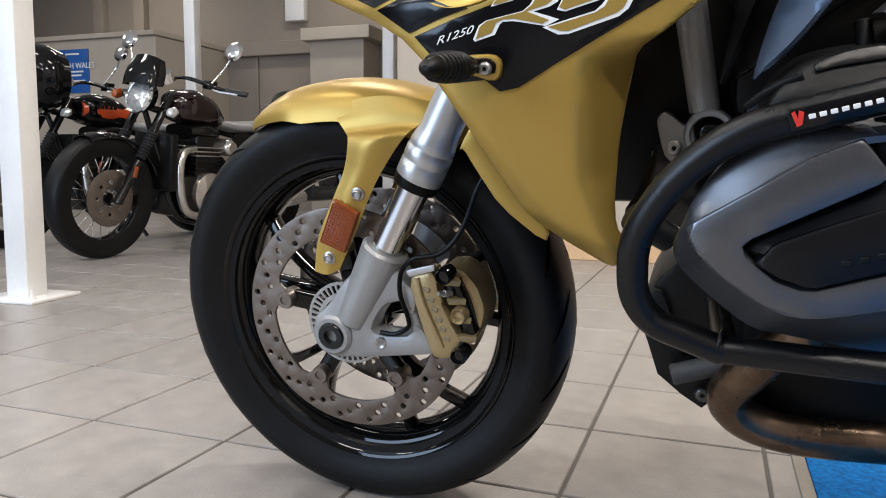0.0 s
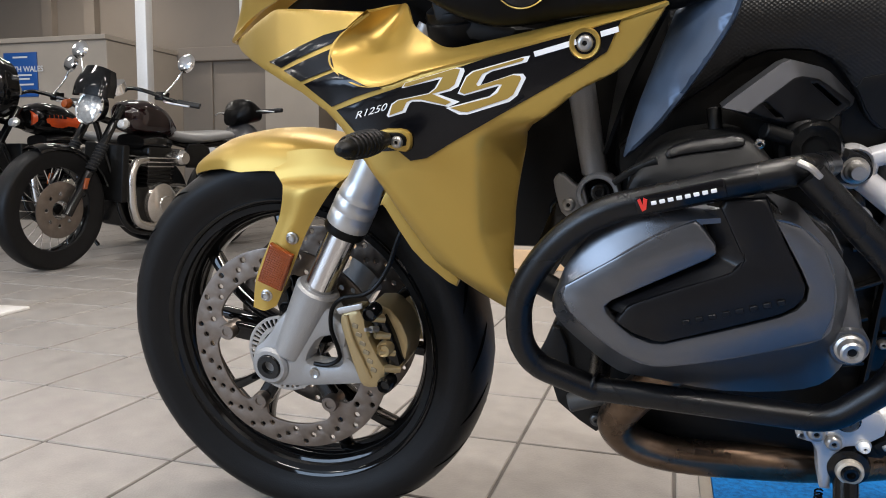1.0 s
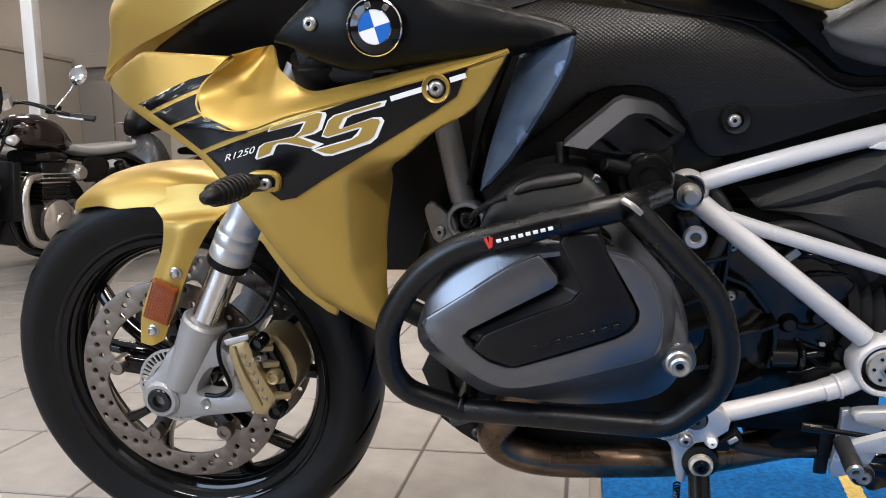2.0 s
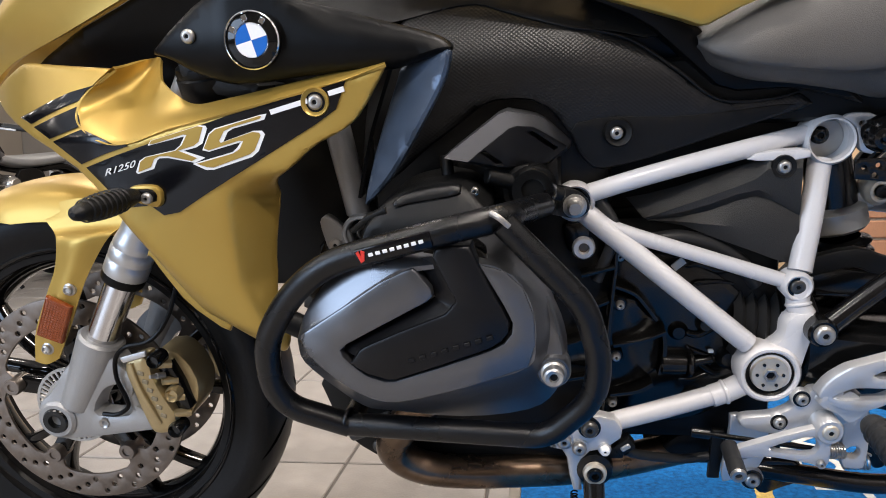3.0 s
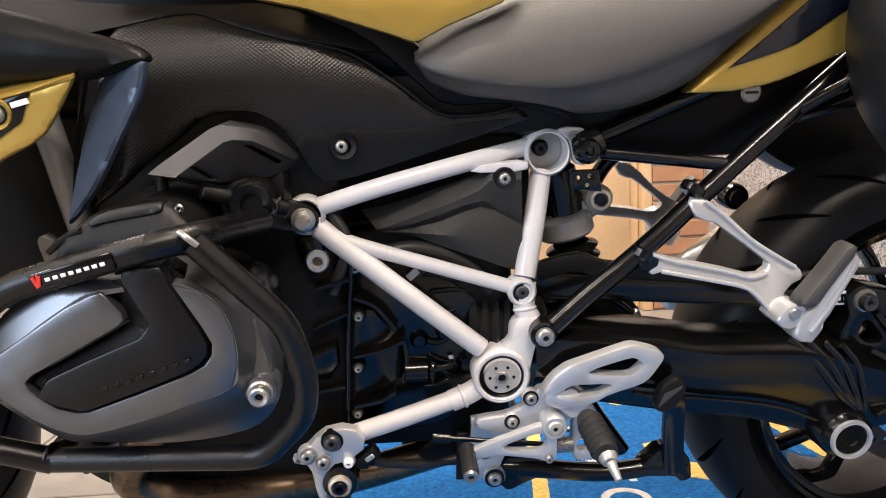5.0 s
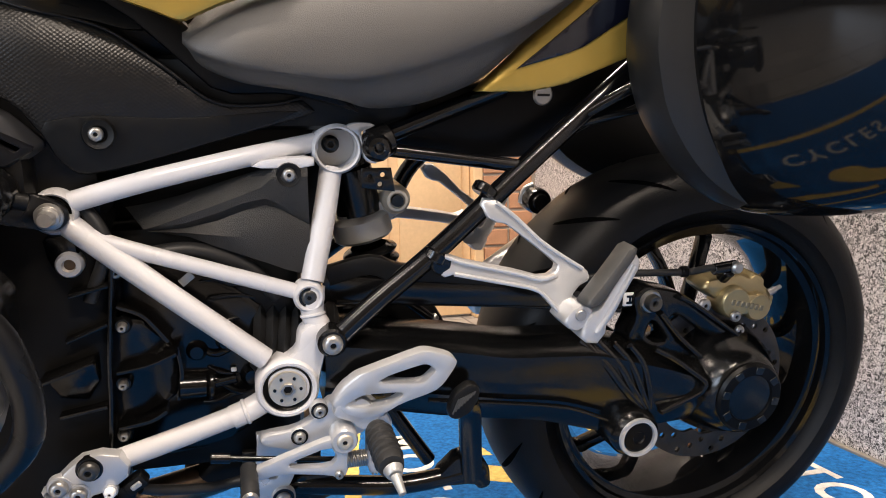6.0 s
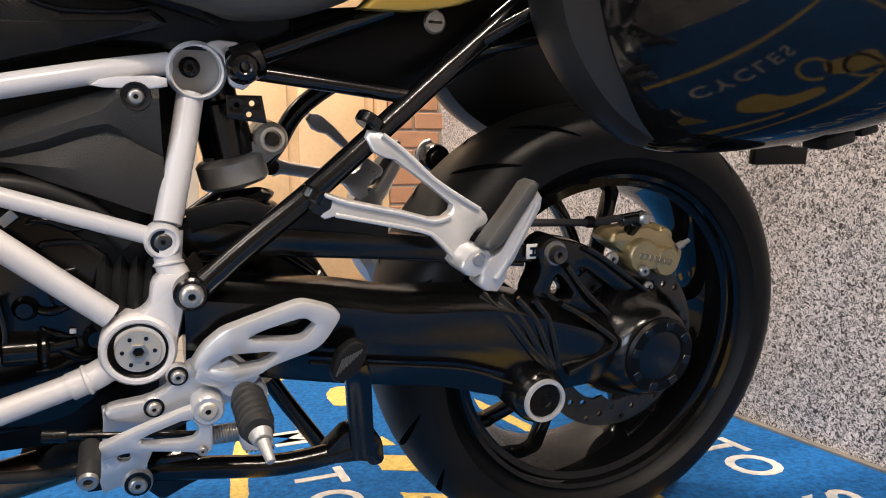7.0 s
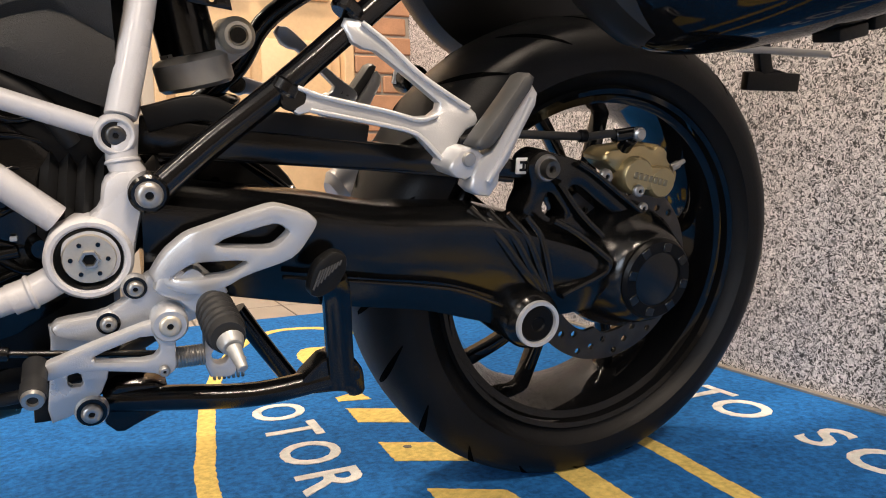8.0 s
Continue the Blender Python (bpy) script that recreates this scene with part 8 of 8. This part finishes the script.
    hl = p("headlight", lathe([(0, 0.09), (0.05, 0.085), (0.085, 0.05), (0.092, 0.0), (0.084, -0.006), (0.0, 0.006)], (0.1, 0, 0.87), (1, 0, 0), 32), BLACK_GLOSS)
    p("headlight_lens", lathe([(0, -0.03), (0.04, -0.026), (0.075, -0.014), (0.084, -0.002), (0.084, 0.004)], (0.1, 0, 0.87), (1, 0, 0), 32), LENS, hl)
    p("headlight_rim", lathe([(0.082, -0.006), (0.088, -0.01), (0.094, -0.002), (0.092, 0.006)], (0.1, 0, 0.87), (1, 0, 0), 32), CHROME, hl)
    p("handlebar", pipe([(0.47, -0.42, 0.94), (0.42, -0.3, 0.95), (0.3, -0.12, 1.0), (0.28, 0, 0.99), (0.3, 0.12, 1.0), (0.42, 0.3, 0.95), (0.47, 0.42, 0.94)], 0.011), BLACK_METAL)
    p("brake_lever", pipe([(0.38, -0.24, 0.95), (0.34, -0.3, 0.94), (0.38, -0.42, 0.93)], 0.006), POLISHED)
    p("master_cylinder", cuboid(0.36, 0.42, -0.24, -0.18, 0.95, 1.0, 0.01), BLACK_SATIN)
    p("clocks", joined(lathe([(0, 0), (0.045, 0), (0.045, 0.06), (0, 0.065)], (0.22, -0.06, 0.97), (-0.6, 0, 0.8), 20), lathe([(0, 0), (0.045, 0), (0.045, 0.06), (0, 0.065)], (0.22, 0.06, 0.97), (-0.6, 0, 0.8), 20)), CHROME)
    if flyscreen:
        p("flyscreen", sheet([[(0.13, -0.125, 0.93), (0.06, -0.1, 0.93), (0.03, 0, 0.94), (0.06, 0.1, 0.93), (0.13, 0.125, 0.93)], [(0.13, -0.125, 1.0), (0.06, -0.095, 1.01), (0.035, 0, 1.02), (0.06, 0.095, 1.01), (0.13, 0.125, 1.0)],
                              [(0.13, -0.1, 1.07), (0.08, -0.07, 1.09), (0.065, 0, 1.1), (0.08, 0.07, 1.09), (0.13, 0.1, 1.07)]], 0.004), BLACK_GLOSS)
    else:
        p("batwing_fairing", ovals([(0.0, 0, 0.98, 0.1, 0.08), (0.06, 0, 1.0, 0.24, 0.17), (0.16, 0, 1.0, 0.3, 0.2), (0.26, 0, 1.0, 0.28, 0.18)], 5), BLACK_GLOSS)
    gd = loft([[Vector((0.345 * math.sin(a), 0.07 * math.sin(u * 1.3), 0.325 + (0.345 - 0.03 * abs(u) ** 3) * math.cos(a))) for u in (j / 6 - 1 for j in range(13))] for a in (math.radians(-22 + 9 * k) for k in range(11))], False, False)
    bmesh.ops.recalc_face_normals(gd, faces=gd.faces)
    bmesh.ops.solidify(gd, geom=gd.faces[:], thickness=0.004)
    p("front_mudguard", gd, BLACK_GLOSS)
    tk = p("fuel_tank", ovals([(0.44, 0, 0.84, 0.05, 0.05), (0.49, 0, 0.84, 0.1, 0.085), (0.6, 0, 0.84, 0.125, 0.105), (0.74, 0, 0.82, 0.11, 0.09), (0.86, 0, 0.78, 0.06, 0.045)], 5), tank_mat)
    if band:
        p("tank_band", ovals([(0.46, 0, 0.84, 0.09, 0.055), (0.6, 0, 0.835, 0.1285, 0.085), (0.78, 0, 0.82, 0.108, 0.06)], 5), TANK_ORANGE, tk)
        p("tank_mark", joined(*[cuboid(0.52 + 0.03 * k, 0.542 + 0.03 * k, -0.132, -0.125, 0.845, 0.868, 0.001, 1) for k in range(5)]), BLACK_DECAL, tk)
    p("seat", ovals([(0.82, 0, 0.76, 0.08, 0.025), (0.95, 0, 0.745, 0.13, 0.035), (1.1, 0, 0.75, 0.13, 0.035), (1.4, 0, 0.78, 0.1, 0.03)], 5), SEAT_GREY)
    p("rear_mudguard", ovals([(1.1, 0, 0.7, 0.08, 0.03), (1.35, 0, 0.72, 0.09, 0.03), (1.65, 0, 0.62, 0.08, 0.03)], 5), BLACK_GLOSS)
    eng = p("engine", joined(cuboid(0.45, 0.95, -0.13, 0.13, 0.2, 0.45, 0.03), cuboid(0.56, 0.76, -0.12, 0.12, 0.44, 0.68, 0.01)), BLACK_METAL)
    for k in range(7):
        p("cylinder_fin", cuboid(0.55, 0.77, -0.13, 0.13, 0.46 + 0.025 * k, 0.468 + 0.025 * k, 0.002, 1), DULL_ALLOY if k > 3 else BLACK_METAL, eng)
    p("rocker_cover", ovals([(0.54, 0, 0.7, 0.1, 0.04), (0.66, 0, 0.71, 0.13, 0.05), (0.78, 0, 0.7, 0.1, 0.04)], 4), BLACK_METAL, eng)
    p("crankcase_cover", joined(lathe([(0, -0.045), (0.05, -0.043), (0.055, -0.036), (0.1, -0.028), (0.125, -0.012), (0.13, 0.02)], (0.66, -0.14, 0.34), (0, 1, 0), 32), lathe([(0, -0.035), (0.05, -0.033), (0.08, -0.02), (0.085, 0.02)], (0.84, -0.14, 0.36), (0, 1, 0), 28)), DULL_ALLOY, eng)
    p("carburettor", lathe([(0, -0.055), (0.035, -0.055), (0.048, -0.04), (0.052, -0.02), (0.052, 0.05)], (0.82, -0.12, 0.62), (0, 1, 0), 20), DULL_ALLOY, eng)
    p("exhaust_pipe", pipe([(0.56, -0.1, 0.6), (0.46, -0.12, 0.58), (0.42, -0.13, 0.48), (0.44, -0.14, 0.3), (0.52, -0.15, 0.22), (0.8, -0.16, 0.2), (1.0, -0.17, 0.22)], 0.025), DULL_ALLOY, eng)
    p("silencer", rod((1.0, -0.17, 0.22), (1.6, -0.18, 0.3), 0.04, 0.045), CHROME, eng)
    p("radiator", cuboid(0.34, 0.39, -0.14, 0.14, 0.36, 0.68, 0.008), BLACK_PLASTIC)
    p("frame_tube", joined(pipe([(0.25, 0, 0.85), (0.36, -0.05, 0.5), (0.45, -0.12, 0.2), (0.95, -0.12, 0.22), (1.05, -0.1, 0.6)], 0.016), pipe([(0.3, 0, 0.82), (0.7, 0, 0.74), (1.1, 0, 0.68)], 0.02)), BLACK_METAL)
    p("side_panel", slab([(0.84, 0.56), (0.86, 0.7), (1.0, 0.72), (1.1, 0.68), (1.04, 0.56)], -0.15, -0.13, 0.01, soft=1), BLACK_GLOSS)
    p("shock_absorber", rod((1.18, -0.14, 0.68), (1.36, -0.14, 0.36), 0.032), BLACK_METAL)
    p("swing_arm", bar([(0.95, -0.12, 0.34), (1.42, -0.12, 0.32)], 0.03, 0.05), BLACK_METAL)
    p("footrest", rod((0.8, -0.15, 0.3), (0.8, -0.3, 0.28), 0.015), RUBBER_PART)
    p("prop_stand", rod((0.7, -0.14, 0.22), (0.76, -0.26, 0.03), 0.012), BLACK_METAL)
    b.matrix_world = m
    return b


street_bike("parked_motorcycle", pose(-2.593, 2.013, 0.0, 5.3, 0, 87), "parked maroon retro motorcycle with spoked wheels and black flyscreen", TANK_MAROON, True, False)
street_bike("parked_cruiser", pose(-3.42, 2.15, 0.0, 0, 0, 80), "parked black and orange cruiser with a bulbous fairing", BLACK_GLOSS, False, True)


def scooter(m, label, paint):
    s = tagged(empty("parked_scooter"), label, "scooter", "parked scooters")
    for wx in (0, 1.25):
        wh = part("wheel", lathe([(0, -0.05), (0.06, -0.05), (0.15, -0.03), (0.16, 0), (0.15, 0.03), (0.06, 0.05), (0, 0.05)], (wx, 0, 0.24), (0, 1, 0), 32), BLACK_METAL, s)
        part("tyre", lathe(tyre_profile(0.24, 0.05, 0.15, 0.02), (wx, 0, 0.24), (0, 1, 0), 40, True), RUBBER, wh)
    part("side_stripe", ovals([(0.42, 0, 0.6, 0.12, 0.02), (0.6, 0, 0.66, 0.158, 0.025), (0.8, 0, 0.72, 0.172, 0.02)], 4), SCOOTER_RED, s)
    part("leg_shield", ovals([(0.02, 0, 0.55, 0.1, 0.2), (0.12, 0, 0.6, 0.22, 0.3), (0.25, 0, 0.55, 0.2, 0.25), (0.3, 0, 0.3, 0.16, 0.08), (0.6, 0, 0.28, 0.17, 0.06)], 5), paint, s)
    part("front_mudguard", ovals([(-0.24, 0, 0.36, 0.04, 0.03), (-0.1, 0, 0.47, 0.08, 0.05), (0.1, 0, 0.48, 0.08, 0.06)], 4), paint, s)
    part("rear_body", ovals([(0.55, 0, 0.45, 0.12, 0.15), (0.8, 0, 0.58, 0.17, 0.17), (1.2, 0, 0.66, 0.15, 0.12), (1.55, 0, 0.74, 0.05, 0.04)], 5), paint, s)
    part("seat", ovals([(0.55, 0, 0.76, 0.1, 0.03), (0.8, 0, 0.78, 0.15, 0.05), (1.3, 0, 0.83, 0.13, 0.05), (1.5, 0, 0.84, 0.05, 0.03)], 5), BLACK_SATIN, s)
    part("handlebar_cowl", ovals([(0.05, 0, 0.93, 0.08, 0.06), (0.14, 0, 0.98, 0.16, 0.1), (0.28, 0, 0.97, 0.1, 0.06)], 4), BLACK_SATIN, s)
    for k in (-1, 1):
        part("handle_grip", rod((0.2, k * 0.18, 0.98), (0.26, k * 0.36, 0.99), 0.017), RUBBER_PART, s)
        part("brake_lever", pipe([(0.16, k * 0.18, 0.98), (0.14, k * 0.26, 0.98), (0.18, k * 0.36, 0.97)], 0.006), POLISHED, s)
    s.matrix_world = m
    return s


scooter(pose(-2.75, 3.9, 0, 0, 0, 70), "parked grey scooter with a red stripe and black handlebar cowl", SCOOTER_GREY)
scooter(pose(-1.95, 4.9, 0, 0, 0, 70), "parked black scooter beyond a white post", BLACK_SATIN)

# ---- floor tiles ----
TW, TH = PITCH_X - 0.0065, PITCH_Y - 0.0065
tile_first = None
rest = bmesh.new()
for i in range(-34, 10):
    for j in range(-13, 26):
        x, y = GRID_X + PITCH_X * i + 0.00325, GRID_Y + PITCH_Y * j + 0.00325
        if x < -10.1 or x > 3.0 or y < -3.8 or y > 7.8:
            continue
        if x > MAT_X0 and x + TW < MAT_X1 and y > MAT_Y0 and y + TH < MAT_Y1:
            continue
        if -13 <= i <= 1 and -4 <= j <= 14:
            if tile_first is None:
                tile_first = part("tile", cuboid(0, TW, 0, TH, -0.012, 0, 0.0018, 1), TILE, floor, flat=True)
                ob = tile_first
            else:
                ob = new("tile", tile_first.data)
                ob.parent = floor
            ob.location = (x, y, -0.0001 if x + TW > MAT_X0 else 0.0)
        else:
            v = [rest.verts.new(q) for q in ((x, y, -0.0003), (x + TW, y, -0.0003), (x + TW, y + TH, -0.0003), (x, y + TH, -0.0003))]
            rest.faces.new(v)
            w = [rest.verts.new((q.co.x, q.co.y, -0.012)) for q in v]
            for k in range(4):
                rest.faces.new((v[k], w[k], w[(k + 1) % 4], v[(k + 1) % 4]))
tagged(part("distant_tiles", rest, TILE, floor, flat=True), kind="stuff")
